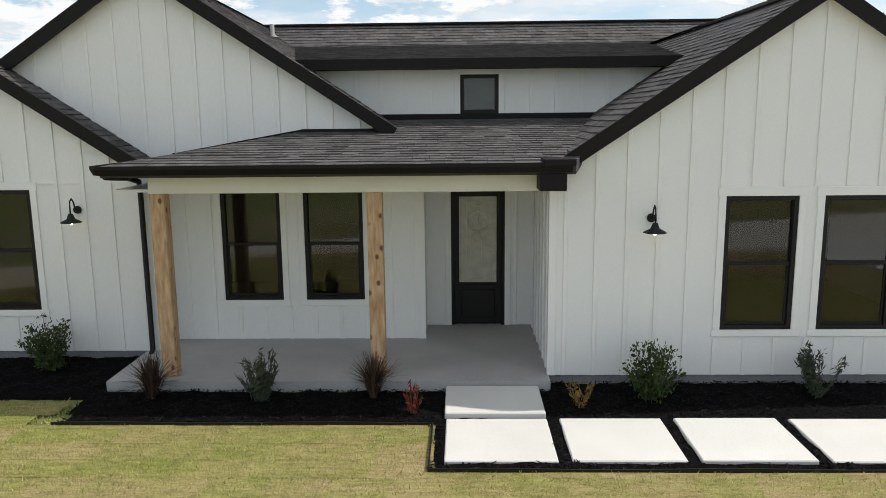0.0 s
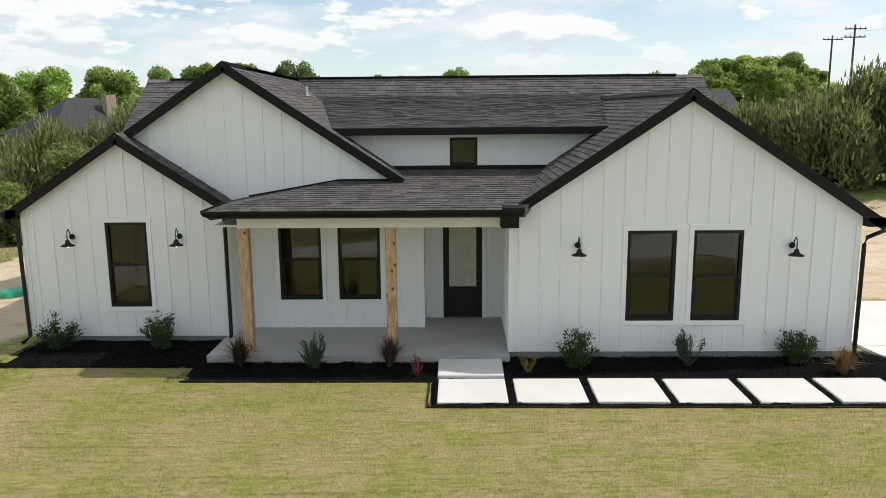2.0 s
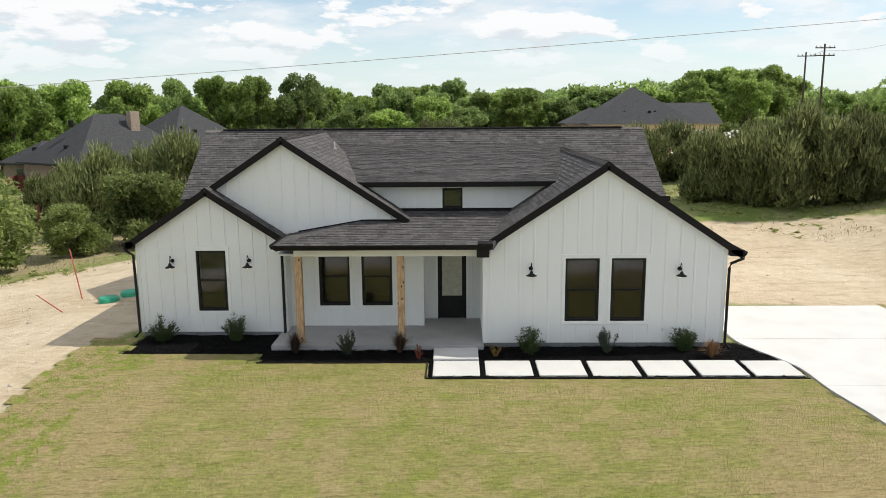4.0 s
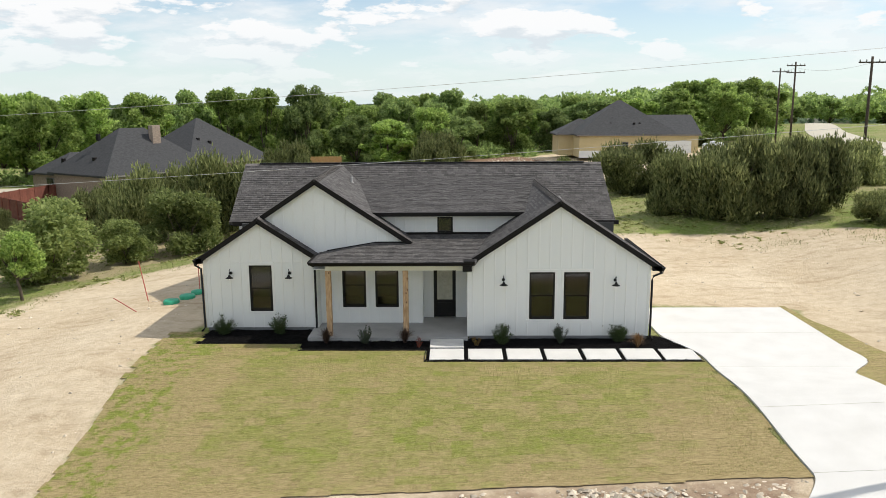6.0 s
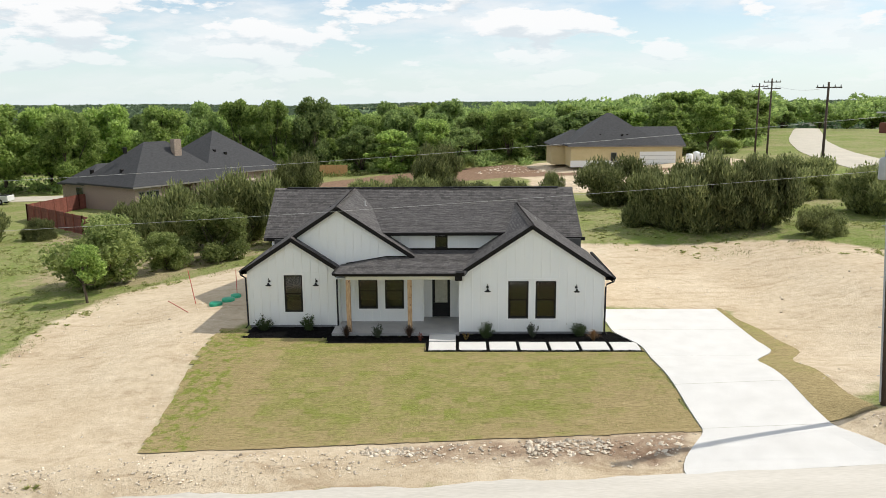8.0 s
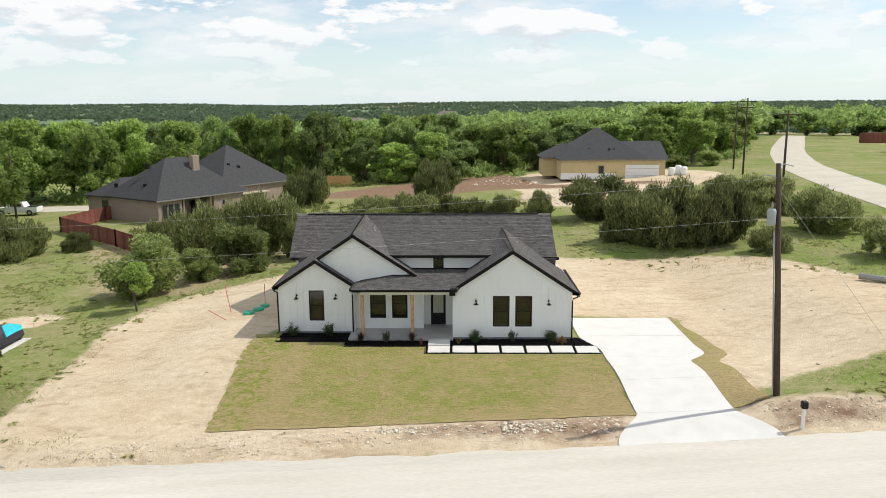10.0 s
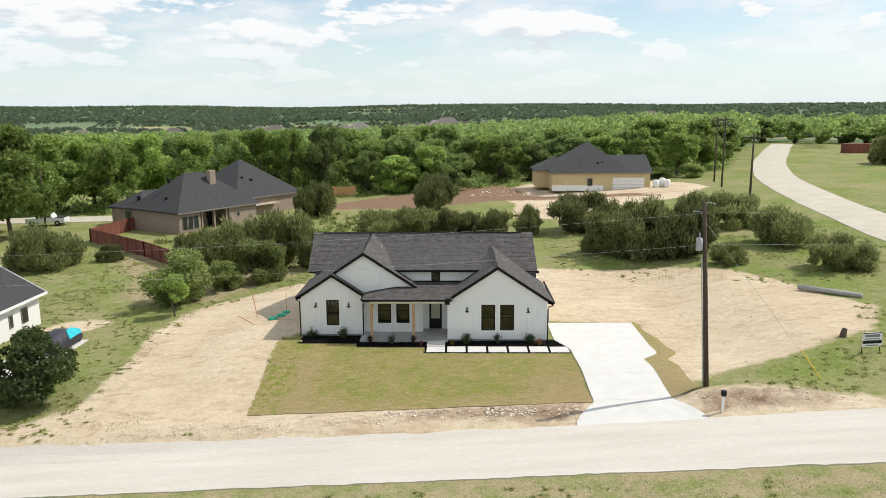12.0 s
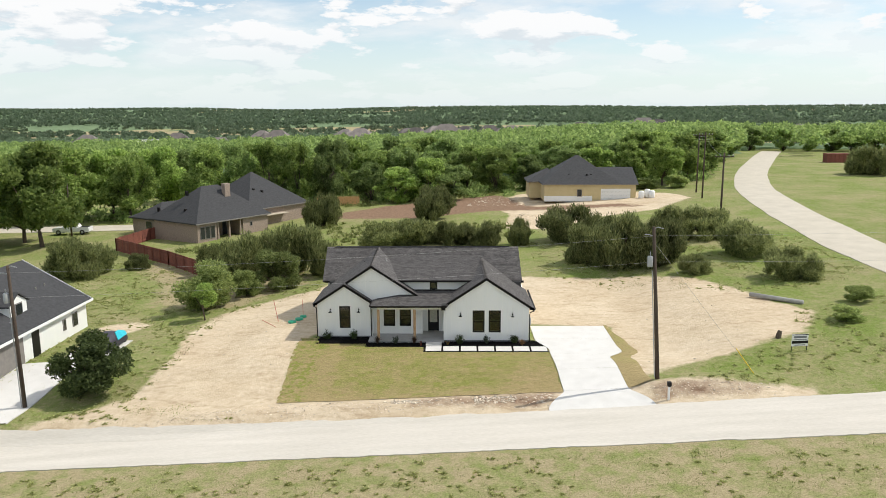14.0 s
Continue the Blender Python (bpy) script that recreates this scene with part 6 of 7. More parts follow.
for a, b, z in ((3.0, 5.9, 7.2), (5.2, 5.9, 7.5), (18.0, 7.6, 6.2), (19.4, 7.0, 5.8), (10.6, 2.4, 5.0), (2.2, 12.2, 4.3), (1.4, 4.4, 4.7)):
    part("roof_vent", box((a - 0.2, b - 0.2, z - 0.4), (a + 0.2, b + 0.2, z + 0.35), 0.05), M_FASCIA, brick)

# unfinished house with yellow sheathing
site = thing("unfinished_house", (16.2, 80.6, 1.30), "unfinished house with yellow sheathing, white garage door and dark hip roof", "house")
hip_block(site, 0.8, 14.4, 0, 13.0, 0, 3.1, 4.8, M_YELLOW, M_DARKROOF)
hip_block(site, -1.4, 6.0, 6.0, 13.0, 0, 3.02, 2.2, M_YELLOW, M_DARKROOF)
part("wall", box((14.4, 0.02, 0), (17.6, 10.4, 3.1)), M_YELLOW, site)
part("gable", prism([(17.6, 0.02, 3.1), (17.6, 10.4, 3.1), (17.6, 5.2, 5.6)], (-0.15, 0, 0)), M_YELLOW, site)
part("roof", prism([(8.0, -0.45, 3.08), (8.0, 5.2, 5.72), (8.0, 10.85, 3.08), (8.0, 10.85, 3.26), (8.0, 5.2, 5.92), (8.0, -0.45, 3.26)], (9.95, 0, 0)), M_DARKROOF, site)
part("fascia", box((14.8, -0.48, 3.04), (17.95, -0.45, 3.24)), M_TRIMGREY, site)
part("plinth", box((0.75, -0.12, 0), (9.6, 0.0, 1.0)), M_TRIMWHITE, site, "white masonry wrap on the lower wall")
far_window(site, 6.8, -0.12, 0.9, 2.2, 0.9, "b")
part("garage_door", box((11.2, -0.08, 0.0), (16.6, 0.01, 2.3)), M_TRIMWHITE, site, "white garage door")
for z in (0.57, 1.15, 1.72):
    part("door_groove", box((11.25, -0.095, z - 0.015), (16.55, -0.078, z + 0.015)), M_TRIMGREY, site)
for a, b in ((5.5, 1.9), (8.8, 1.6), (9.6, 1.8)):
    part("roof_vent", box((a - 0.15, b - 0.15, 4.0), (a + 0.15, b + 0.15, 4.9), 0.05), M_FASCIA, site)
for k, (x, y) in enumerate(((34.6, 79.6), (35.8, 80.2), (36.4, 79.2))):
    tank = thing("site_barrel", (x, y, ground_z(x, y)), "white plastic site barrel beside the unfinished house", "barrel", "barrels at the building site")
    part("body", add_lathe(bmesh.new(), [(0.0, 0.0), (0.5, 0.0), (0.55, 0.2), (0.55, 1.1 + 0.2 * (k % 2)), (0.4, 1.3 + 0.2 * (k % 2)), (0.0, 1.35 + 0.2 * (k % 2))], 12), M_TRIMWHITE, tank, smooth=True)

# white neighbour with a garage
nb = thing("white_neighbour_house", (-33.0, 8.3, -1.55), "white painted brick house with dark gable roof and garage", "house", rz=0)
part("wall", box((-11.5, -24.0, 0), (0.0, 0.0, 2.75)), M_SIDING, nb)
bm = prism([(0.45, -24.4, 2.72), (-5.75, -24.4, 6.35), (-11.95, -24.4, 2.72)], (0, 24.85, 0))
part("roof", bm, M_DARKROOF, nb)
part("fascia", box((0.44, -24.4, 2.58), (0.52, 0.45, 2.78)), M_TRIMWHITE, nb)
part("rake_board", beam((0.5, 0.47, 2.66), (-5.75, 0.47, 6.32), 0.04, 0.2), M_TRIMWHITE, nb)
for b, z0, z1, w in ((-2.6, 0.9, 2.1, 0.9), (-4.2, 1.0, 2.0, 0.5)):
    far_window(nb, 0.0, b, z0, z1, w, "+a")
part("entry_door", box((-0.02, -8.9, 0.05), (0.05, -7.9, 2.3)), M_BLACK, nb)
part("garage_door", box((-0.02, -15.4, 0.0), (0.06, -10.2, 2.35)), M_TRIMGREY, nb, "dark grey garage door")
part("dormer", prism([(-1.2, -9.5, 3.0), (-1.2, -7.1, 3.0), (-1.2, -7.1, 4.6), (-1.2, -8.3, 5.3), (-1.2, -9.5, 4.6)], (-2.6, 0, 0)), M_SIDING, nb)
part("dormer_roof", prism([(-1.05, -9.75, 4.5), (-1.05, -8.3, 5.38), (-1.05, -6.85, 4.5), (-1.05, -6.85, 4.62), (-1.05, -8.3, 5.5), (-1.05, -9.75, 4.62)], (-3.2, 0, 0)), M_DARKROOF, nb)
far_window(nb, -1.2, -8.8, 3.4, 4.6, 1.0, "+a")
for b in (-1.8, -3.2):
    part("vent_pipe", tube([(-2.6, b, 4.1), (-2.6, b, 4.7)], 0.05, 6), M_LEAD, nb)
apron = []
for name, left, right in (("neighbour_drive", [(-33.0, -2.2 - 0.6 * t) for t in range(0, 18)], [(-28.0 - 0.02 * t, -2.0 - 0.6 * t) for t in range(0, 18)]),):
    strip(name, left, right, 0.06, M_CONC, "pale concrete drive of the white neighbour house", "driveway")
strip("neighbour_drive", [(-30.4, -1.8 + 0.5 * t) for t in range(0, 11)][::-1], [(-26.6, -1.8 + 0.5 * t) for t in range(0, 11)][::-1], 0.05, M_CONC, "concrete parking pad beside the neighbour house", "driveway", across=4)
strip("side_street", [(-140 + 6 * t, 71.5 + 0.2 * t) for t in range(0, 16)][::-1], [(-140 + 6 * t, 65.0 + 0.2 * t) for t in range(0, 16)][::-1], 0.06, M_LANE, "pale side street beyond the brick house", "road", across=4)

# houses of the far town
M_TOWNWALL = surface("town_wall", (0.36, 0.31, 0.26), (0.60, 0.55, 0.48), 0.3, 4, 0.9, 0.0, vary="object", spread=0.4)
M_TOWNROOF = surface("town_roof", (0.10, 0.09, 0.085), (0.22, 0.19, 0.17), 0.3, 3, 0.9, 0.0, vary="object", spread=0.45)
town = thing("town_house", (-150, 420, ground_z(-150, 420)), "far house with grey hip roof among trees", "house", "houses of the far town", rz=20)
hip_block(town, -9, 9, -6, 6, 0, 4.6, 5.4, M_TOWNWALL, M_TOWNROOF, 0.6)
hip_block(town, 3, 10, -10, 2, 0, 4.2, 4.0, M_TOWNWALL, M_TOWNROOF, 0.6)
for a in (-7, -3.5, 0):
    far_window(town, a, -6.0, 1.4, 3.6, 1.8, "b")
place = random.Random(9)
for x, y in ((-118, 440), (-62, 430), (-28, 470), (-12, 400), (6, 470), (22, 455), (40, 500), (-85, 520), (78, 420), (-215, 520), (110, 360), (95, 330), (260, 470), (215, 420), (-40, 560), (150, 560), (-170, 600), (60, 590), (-5, 330), (300, 520), (-260, 470)):
    copy_thing(town, pose(x, y, ground_z(x, y) + 4.0, 0, 0, place.uniform(-40, 40)))
shed_far = thing("metal_barn", (72, 300, ground_z(72, 300) + 2), "pale metal barn among trees", "barn", "pale barns among the trees", rz=15)
part("wall", box((-8, -5, 0), (8, 5, 5)), M_TRIMWHITE, shed_far)
part("roof", prism([(-8.5, -5.5, 4.9), (-8.5, 0, 7.4), (-8.5, 5.5, 4.9)], (17, 0, 0)), M_CONC, shed_far)
for x, y, r in ((108, 330, -10), (-190, 400, 5), (130, 420, 30)):
    copy_thing(shed_far, pose(x, y, ground_z(x, y) + 2.5, 0, 0, r))


# ---- fences, poles, vehicles, loose things ----
def board_fence(name, pts, height, words, outer=1):
    fence = thing(name, (0, 0, 0), words, "fence")
    boards = 0
    for p, q in zip(pts, pts[1:]):
        n = max(1, round(math.hypot(q[0] - p[0], q[1] - p[1]) / 0.62))
        for k in range(n):
            a = [p[i] + (q[i] - p[i]) * k / n for i in (0, 1)]
            b = [p[i] + (q[i] - p[i]) * (k + 0.96) / n for i in (0, 1)]
            z0, z1 = ground_z(*a), ground_z(*b)
            part("board", prism([(a[0], a[1], z0 + 0.03), (b[0], b[1], z1 + 0.03), (b[0], b[1], z1 + height), (a[0], a[1], z0 + height)], (0.03, 0.03, 0)), M_FENCE, fence)
        m = max(1, round(n / 4))
        for k in range(m + 1):
            a = [p[i] + (q[i] - p[i]) * k / m for i in (0, 1)]
            part("post", box((a[0] - 0.07, a[1] - 0.10, ground_z(*a)), (a[0] + 0.05, a[1] + 0.01, ground_z(*a) + height + 0.06)), M_FENCE, fence)
        for h in (0.35, height - 0.3):
            part("rail", beam((p[0], p[1] - 0.04, ground_z(*p) + h), (q[0], q[1] - 0.04, ground_z(*q) + h), 0.05, 0.1), M_FENCE, fence)
    return fence


board_fence("board_fence", [(-27.5, 26.5), (-36.2, 36.4), (-48.4, 48.2), (-47.2, 57.5), (-46.6, 58.6)], 1.85, "red-stained wooden board fence round the brick house's yard")
M_PINE = surface("new_pine_board", (0.48, 0.25, 0.10), (0.64, 0.38, 0.17), 3.0, 30, 0.8, 0.1)
back_fence = thing("pine_fence", (-27.5, 92.5, ground_z(-27.5, 92.5)), "new orange pine fence before the woods", "fence")
for k in range(14):
    part("board", box((k * 0.62, 0, 0), (k * 0.62 + 0.6, 0.04, 2.1)), M_PINE, back_fence)
for x, y, w in ((102.0, 144.0, 7.5),):
    crate = thing("panel_stack", (x, y, ground_z(x, y)), "stack of rust-red panels on the grassy slope", "panel stack")
    for k in range(7):
        part("panel", box((-w / 2 + k * w / 7, -1.2, 0), (-w / 2 + (k + 0.94) * w / 7, 1.2, 2.4)), M_FENCE, crate)


M_GREYBOX = surface("grey_transformer", (0.30, 0.31, 0.32), (0.42, 0.43, 0.44), 4.0, 40, 0.5, 0.05)
M_OLDPIPE = surface("weathered_pipe", (0.24, 0.235, 0.22), (0.42, 0.41, 0.38), 2.0, 20, 0.9, 0.3)
M_WIRE = surface("grey_wire", (0.36, 0.36, 0.36), (0.5, 0.5, 0.49), 2.0, 20, 0.5, 0.0)


def power_pole(x, y, height, lean, words, arms=0, can=False, rz=0.0):
    pole = thing("power_pole", (x, y, ground_z(x, y)), words, "power pole", "power poles", rz=rz)
    tip = (lean, 0, height)
    part("shaft", tube([(0, 0, -0.4), (lean * 0.5, 0, height * 0.5), tip], 0.15, 10, 0.10), M_POLE, pole, smooth=True)
    for k in range(arms):
        z = height - 0.5 - 0.9 * k
        arm = part("cross_arm", beam((lean - 1.2, -0.14, z), (lean + 1.2, -0.14, z), 0.10, 0.12), M_POLE, pole)
        for s in (-1.1, -0.55, 0.55, 1.1):
            part("insulator", add_lathe(bmesh.new(), [(0.0, 0.0), (0.05, 0.0), (0.06, 0.1), (0.03, 0.22), (0.0, 0.22)], 8, (lean + s, -0.14, z + 0.06)), M_GREYBOX, arm, smooth=True)
    if can:
        z = height * 0.745
        c = part("transformer", add_lathe(bmesh.new(), [(0.0, 0.0), (0.16, 0.0), (0.18, 0.05), (0.18, 0.62), (0.13, 0.70), (0.0, 0.72)], 14, (lean * 0.745 - 0.33, -0.05, z)), M_GREYBOX, pole, "grey steel transformer can", True)
        part("bushing", add_lathe(bmesh.new(), [(0.0, 0.0), (0.05, 0.0), (0.03, 0.14), (0.05, 0.2), (0.0, 0.32)], 8, (lean * 0.745 - 0.33, -0.05, z + 0.70)), M_GREYBOX, c, smooth=True)
        part("conduit", tube([(lean * 0.05 - 0.20, -0.05, 0.1), (lean * 0.72 - 0.19, -0.05, height * 0.72)], 0.03, 6), M_GREYBOX, pole)
        part("bracket", tube([(lean, 0, height - 0.15), (lean + 0.25, -0.02, height - 0.02), (lean + 0.62, -0.04, height - 0.12)], 0.025, 6), M_GREYBOX, pole)
        part("bracket", tube([(lean, 0, height - 0.6), (lean - 0.3, 0, height - 0.5), (lean - 0.55, 0, height - 0.5)], 0.03, 6), M_GREYBOX, pole)
        for k in range(5):
            part("step_bolt", tube([(-0.16 + lean * (0.1 + k * 0.16), 0, 1.0 + 1.7 * k), (-0.33 + lean * (0.1 + k * 0.16), 0, 1.0 + 1.7 * k)], 0.014, 5), M_GREYBOX, pole)
    return pole


NEAR = (14.4, -9.95)
power_pole(*NEAR, 10.2, -0.72, "dark creosoted power pole with a transformer can, by the driveway", can=True)
LEFT_POLE = (-28.6, -9.6)
power_pole(*LEFT_POLE, 10.0, -0.1, "dark power pole with transformer cans beside the road", can=True)
power_pole(44.0, 74.5, 11.5, 0.0, "tall power pole with cross-arms by the far road", arms=2)
power_pole(35.1, 39.3, 10.5, 0.0, "tall weathered power pole by the winding road", arms=1)
power_pole(-61.8, 61.5, 9.0, 0.0, "thin power pole by the side street")
power_pole(45.6, 83.0, 11.0, 0.0, "tall power pole with cross-arms by the far road", arms=1)


def wire(p, q, sag, r=0.0045):
    pts = []
    for k in range(25):
        t = k / 24
        v = Vector(p).lerp(Vector(q), t)
        v.z -= 4 * sag * t * (1 - t)
        pts.append(v)
    ob = new("power_line", mesh_of(tube(pts, r, 4), "power_line", M_WIRE))
    tagged(ob, "thin sagging power line between poles", "power line", "power lines")


top = Vector((NEAR[0] - 0.7, NEAR[1], ground_z(*NEAR) + 9.6))
low = Vector((NEAR[0] - 0.55, NEAR[1], ground_z(*NEAR) + 7.9))
ltop = Vector((LEFT_POLE[0] - 0.1, LEFT_POLE[1], ground_z(*LEFT_POLE) + 9.5))
llow = ltop - Vector((0, 0, 1.7))
wire(top, ltop, 0.3)
wire(low, llow, 0.25)
wire(top, (62, -13, 12.2), 0.3)
wire(low, (62, -13, 10.2), 0.3)
wire(ltop, (-80, -9, 6.4), 0.9)
wire(llow, (-80, -9, 4.8), 0.9)
wire((44.0, 74.4, 13.3), (45.6, 83.0, 13.1), 0.1, 0.02)
wire((35.1, 39.2, 12.0), (44.0, 74.4, 13.3), 0.5, 0.012)
wire((NEAR[0] - 0.5, NEAR[1], ground_z(*NEAR) + 9.0), (21.0, -9.2, ground_z(21.0, -9.2)), 0.0, 0.006)
guard = thing("guy_marker", (21.0, -9.2, ground_z(21.0, -9.2)), "yellow plastic guy-wire marker in the weeds", "guy marker")
M_YELLOWPLASTIC = surface("yellow_plastic", (0.70, 0.50, 0.05), (0.80, 0.60, 0.08), 4.0, 30, 0.5, 0.0)
part("sleeve", tube([(0, 0, 0), (-1.4, -0.35, 1.85)], 0.035, 6), M_YELLOWPLASTIC, guard)

# meter post by the road
mb = thing("meter_post", (14.5, -12.3, ground_z(14.5, -12.3)), "white post with a black meter head beside the road", "meter post")
part("post", box((-0.06, -0.06, 0), (0.06, 0.06, 0.95), 0.01), M_TRIMWHITE, mb)
part("head", box((-0.13, -0.14, 0.92), (0.13, 0.10, 1.24), 0.04), M_BLACK, mb)
# sign on two posts, its lines unreadable
sign = thing("yard_sign", (25.4, -6.0, ground_z(25.4, -6.0) - 0.15), "small white and dark yard sign on thin posts", "sign", rz=8)
part("board", box((-0.62, -0.02, 0.55), (0.62, 0.02, 1.42)), M_TRIMWHITE, sign)
for z0, z1, w, m in ((0.60, 0.66, 0.40, M_FOUND), (0.74, 0.94, 0.61, M_BLACK), (1.00, 1.06, 0.50, M_FOUND), (1.14, 1.30, 0.48, M_FOUND), (1.36, 1.42, 0.61, M_BLACK)):
    part("printed_bar", box((-w, -0.026, z0), (w, -0.019, z1)), m, sign)
for x in (-0.58, 0.58):
    part("post", box((x - 0.02, 0.02, 0), (x + 0.02, 0.05, 1.42)), M_BLACK, sign)
pipe = thing("concrete_pipe", (28.7, 6.2, ground_z(28.7, 6.2) + 0.20), "long grey concrete pipe lying in the grass", "pipe")
part("pipe", tube([(-1.5, 1.75, -0.03), (1.7, -1.5, 0.06)], 0.21, 12), M_OLDPIPE, pipe, smooth=True)
stump = thing("stump", (24.9, -3.6, ground_z(24.9, -3.6)), "broken grey stump on the sandy lot", "stump")
part("wood", tube([(0, 0, -0.1), (0.05, 0, 0.3), (0.12, 0.02, 0.55)], 0.22, 9, 0.15), M_BARK, stump)
marker = thing("white_marker_post", (33.0, -6.8, ground_z(33.0, -6.8)), "thin white marker post in green weeds", "post")
part("post", tube([(0, 0, 0), (0, 0, 1.5)], 0.06, 6), M_TRIMWHITE, marker)

# septic lids, stakes and pipes beside the house
for x, y, r in ((-13.45, 5.7, 0.36), (-13.0, 6.5, 0.36), (-12.8, 7.3, 0.30)):
    lid = thing("septic_lid", (x, y, ground_z(x, y)), "green plastic septic lid in the sand", "septic lid", "septic lids")
    part("lid", add_lathe(bmesh.new(), [(r, -0.05), (r, 0.12), (r * 0.9, 0.17), (0.0, 0.20)], 16), M_GREEN, lid, smooth=True)
for x, y, dx, dy, z in ((-14.9, 6.6, -0.35, 0.1, 1.9), (-13.0, 8.2, 0.0, 0.0, 1.4), (-14.6, 4.6, -1.5, 1.1, 0.35)):
    st = thing("survey_stake", (x, y, ground_z(x, y)), "thin red stake stuck in the sand", "stake", "red stakes beside the house")
    part("rod", tube([(0, 0, 0), (dx, dy, z)], 0.022, 6), M_STAKE, st)
meter = thing("gas_meter", (6.86, 1.6, -0.1), "grey gas meter on the side wall", "meter")
part("box", box((0.0, -0.15, 0.9), (0.22, 0.15, 1.5), 0.02), M_GREYBOX, meter)
part("riser", tube([(0.1, 0, 0), (0.1, 0, 0.95)], 0.025, 6), M_GREYBOX, meter)
tap = thing("hose_tap", (5.05, 0.0, 0.42), "small brass hose tap on the siding", "tap")
part("tap_body", tube([(0, 0.0, 0.0), (0, -0.07, 0.0), (0, -0.10, -0.05)], 0.016, 6), M_LEAD, tap)


# vehicles
def wheel(parent, x, y, r, w=0.22):
    bm = bmesh.new()
    add_lathe(bm, [(0.0, -w / 2), (r * 0.55, -w / 2), (r * 0.92, -w / 2), (r, -w / 2 + 0.04), (r, w / 2 - 0.04), (r * 0.92, w / 2), (0.0, w / 2)], 18)
    bmesh.ops.transform(bm, matrix=pose(x, y, r, 90), verts=bm.verts)
    tyre = part("wheel", bm, M_BLACK, parent, smooth=True)
    bm = bmesh.new()
    add_lathe(bm, [(0.0, -w / 2 - 0.02), (r * 0.5, -w / 2 - 0.015), (r * 0.5, w / 2 + 0.015), (0.0, w / 2 + 0.02)], 12)
    bmesh.ops.transform(bm, matrix=pose(x, y, r, 90), verts=bm.verts)
    part("rim", bm, M_GREYBOX, tyre)


def loft(sections):
    """Rings of equal length joined to a closed body."""
    bm = bmesh.new()
    rings = [[bm.verts.new(p) for p in s] for s in sections]
    for a, b in zip(rings, rings[1:]):
        for k in range(len(a)):
            j = (k + 1) % len(a)
            bm.faces.new((a[k], a[j], b[j], b[k]))
    bm.faces.new(rings[0][::-1])
    bm.faces.new(rings[-1])
    bmesh.ops.recalc_face_normals(bm, faces=bm.faces[:])
    return bm


M_WHITECAR = surface("white_car_paint", (0.70, 0.70, 0.70), (0.76, 0.76, 0.76), 2.0, 20, 0.25, 0.0)
truck = thing("pickup_truck", (-63.3, 64.8, ground_z(-63.3, 64.8) + 0.08), "white crew-cab pickup truck parked on the side street", "pickup truck", rz=6)


def slab_section(x, w, z0, z1):
    return [(x, -w, z0), (x, w, z0), (x, w, (z0 + z1) / 2), (x, w * 0.95, z1), (x, -w * 0.95, z1), (x, -w, (z0 + z1) / 2)]


part("body", loft([slab_section(-2.9, 0.92, 0.5, 0.95), slab_section(-2.75, 0.98, 0.42, 1.12), slab_section(-1.3, 1.0, 0.42, 1.2), slab_section(2.85, 1.0, 0.42, 1.2), slab_section(2.95, 0.96, 0.5, 1.15)]), M_WHITECAR, truck)
part("cab", loft([slab_section(-1.35, 0.92, 1.15, 1.25), slab_section(-0.75, 0.86, 1.15, 1.85), slab_section(0.85, 0.86, 1.15, 1.87), slab_section(1.15, 0.92, 1.15, 1.3)]), M_WHITECAR, truck)
for x0, x1 in ((-0.72, -0.02), (0.06, 0.75)):
    for s in (-1, 1):
        ys = sorted((s * 0.885, s * 0.925))
        part("side_window", box((x0, ys[0], 1.32), (x1, ys[1], 1.74), 0.01), M_DARKGLASS, truck)
part("windscreen", prism([(-1.30, -0.78, 1.27), (-1.30, 0.78, 1.27), (-0.82, 0.72, 1.78), (-0.82, -0.72, 1.78)], (-0.03, 0, 0.03)), M_DARKGLASS, truck)
part("bed_liner", box((1.25, -0.82, 1.18), (2.8, 0.82, 1.205)), M_BLACK, truck)
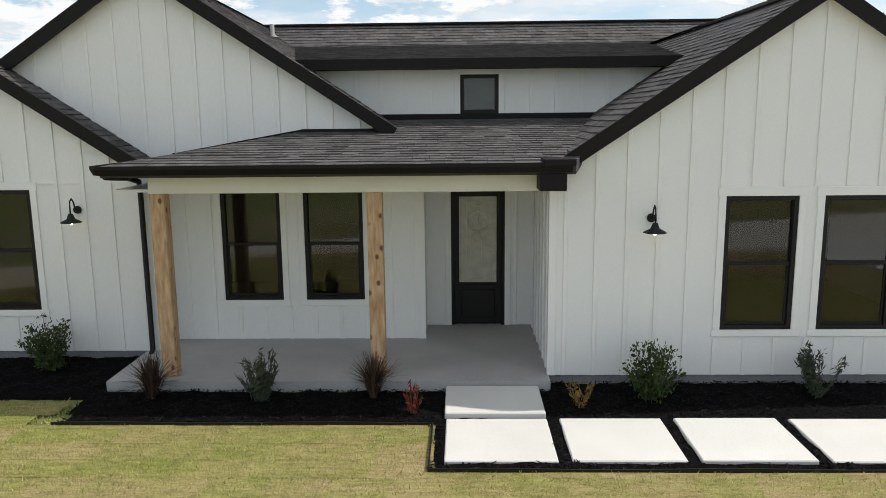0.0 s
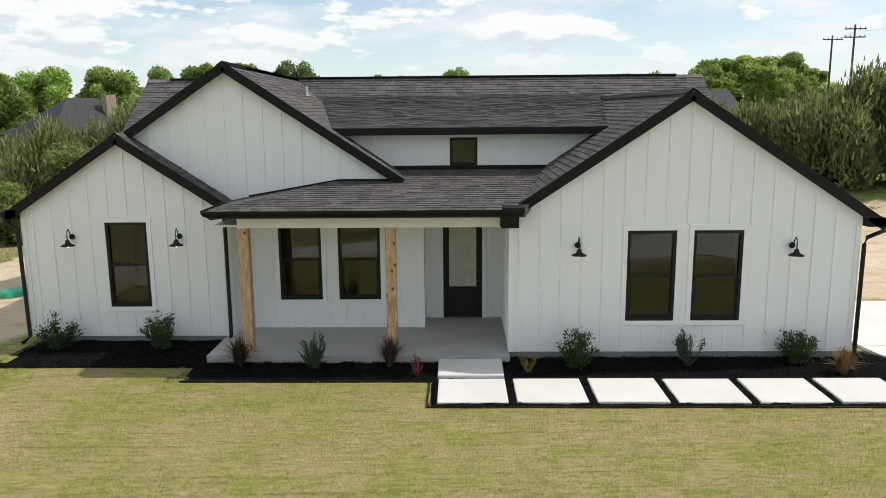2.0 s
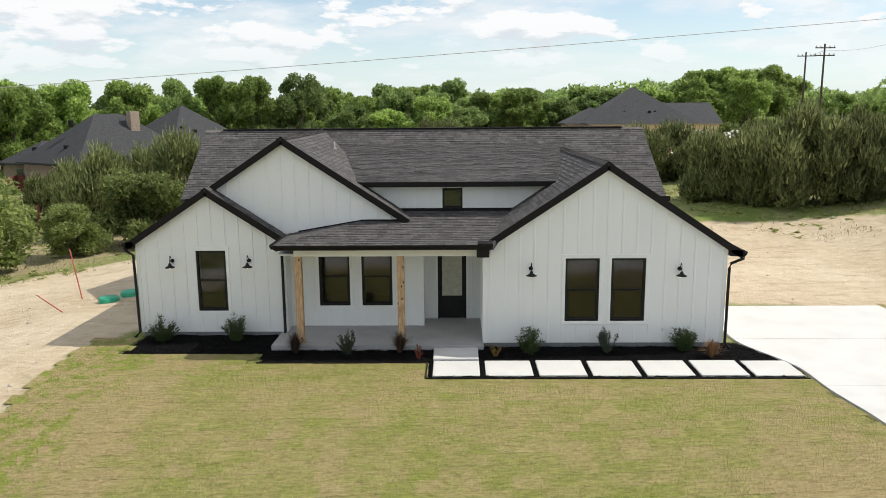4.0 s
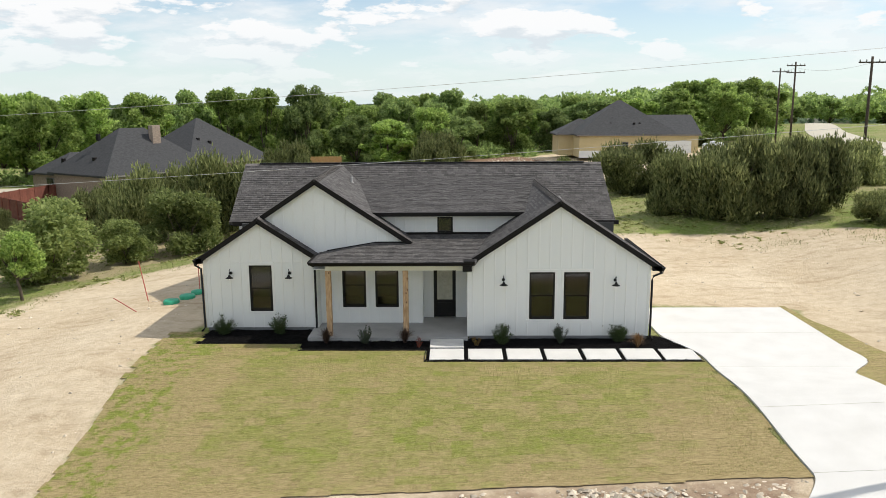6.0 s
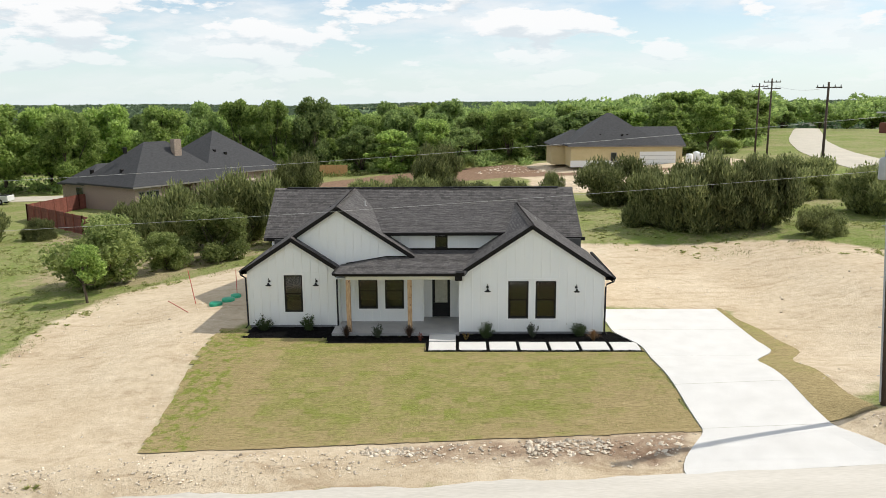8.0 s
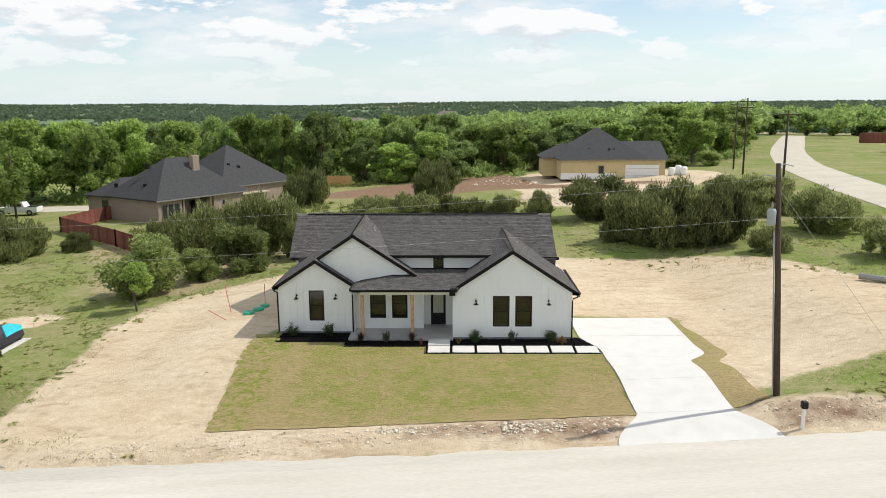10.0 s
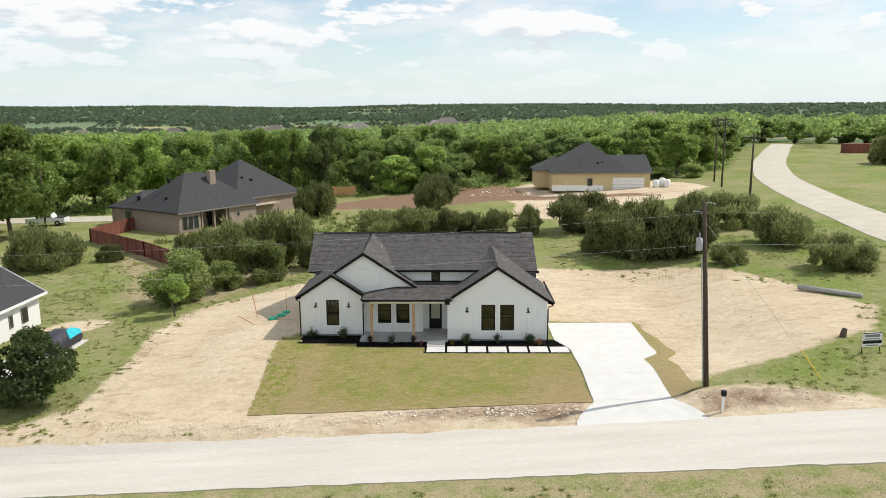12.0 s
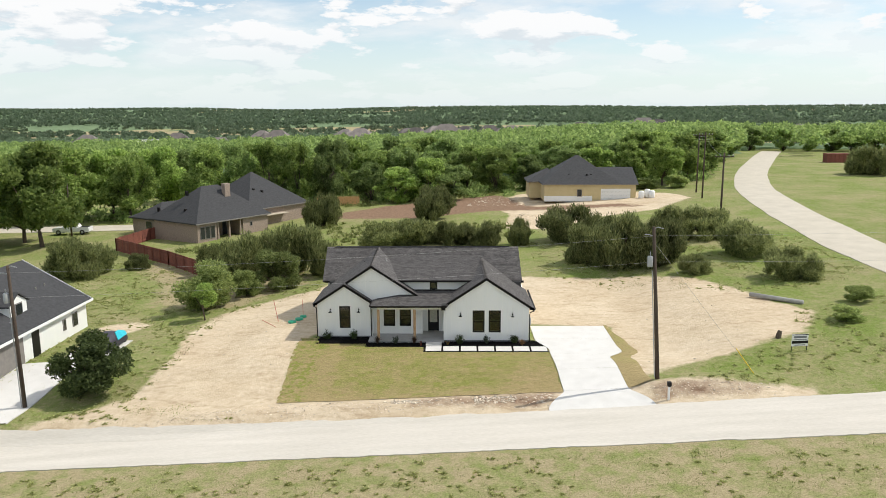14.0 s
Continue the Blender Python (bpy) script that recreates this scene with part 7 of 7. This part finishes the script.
for x in (-1.95, 1.85):
    for y in (-0.9, 0.9):
        wheel(truck, x, y, 0.42)
for y in (-0.7, 0.7):
    part("headlight", box((-2.93, y - 0.2, 0.82), (-2.84, y + 0.2, 1.02), 0.02), M_GREYBOX, truck)

M_COVER = surface("dark_purple_cover", (0.020, 0.018, 0.030), (0.048, 0.042, 0.062), 3.0, 25, 0.6, 0.3)
M_CYAN = surface("cyan_cover", (0.02, 0.42, 0.55), (0.05, 0.58, 0.70), 2.0, 25, 0.5, 0.1)
car = thing("covered_car", (-27.7, 1.5, ground_z(-27.7, 1.5) + 0.1), "parked car under a dark purple and cyan cover", "covered car", rz=92)
car.scale = (0.86, 0.86, 0.9)


def cover_section(x, w, h, low=0.18):
    return [(x, -w, low), (x, w, low), (x, w * 1.02, h * 0.45), (x, w * 0.93, h * 0.68), (x, w * 0.68, h * 0.97), (x, 0, h), (x, -w * 0.68, h * 0.97), (x, -w * 0.93, h * 0.68), (x, -w * 1.02, h * 0.45)]


body = part("cover", loft([cover_section(*s) for s in ((-2.3, 0.6, 0.75), (-2.15, 0.82, 1.0), (-1.5, 0.9, 1.28), (-0.6, 0.92, 1.45), (0.4, 0.92, 1.42), (1.2, 0.92, 1.15), (1.9, 0.88, 0.95), (2.3, 0.62, 0.65))]), M_COVER, car, smooth=True)
V = [(-0.35, -0.62, 1.46), (0.5, -0.60, 1.42), (1.3, -0.62, 1.16), (1.95, -0.55, 0.96), (2.2, -0.60, 0.74), (1.6, -0.92, 0.70), (0.6, -0.955, 0.76), (-0.5, -0.95, 0.74)]
part("cover_panel", prism([Vector(v) + Vector((0, -0.05, 0.03)) for v in V], (0, 0.05, -0.04)), M_CYAN, car, "bright cyan side panel of the cover")
for x in (-1.45, 1.45):
    for y in (-0.78, 0.78):
        wheel(car, x, y, 0.31, 0.2)


# shingles told apart on the porch roof
for quad in PIECES:
    me = raw_mesh("shingle", quad, [(0, 1, 2, 3), (4, 5, 1, 0)], M_SHINGLE_PIECE)
    part("shingle", me, M_SHINGLE_PIECE, house)
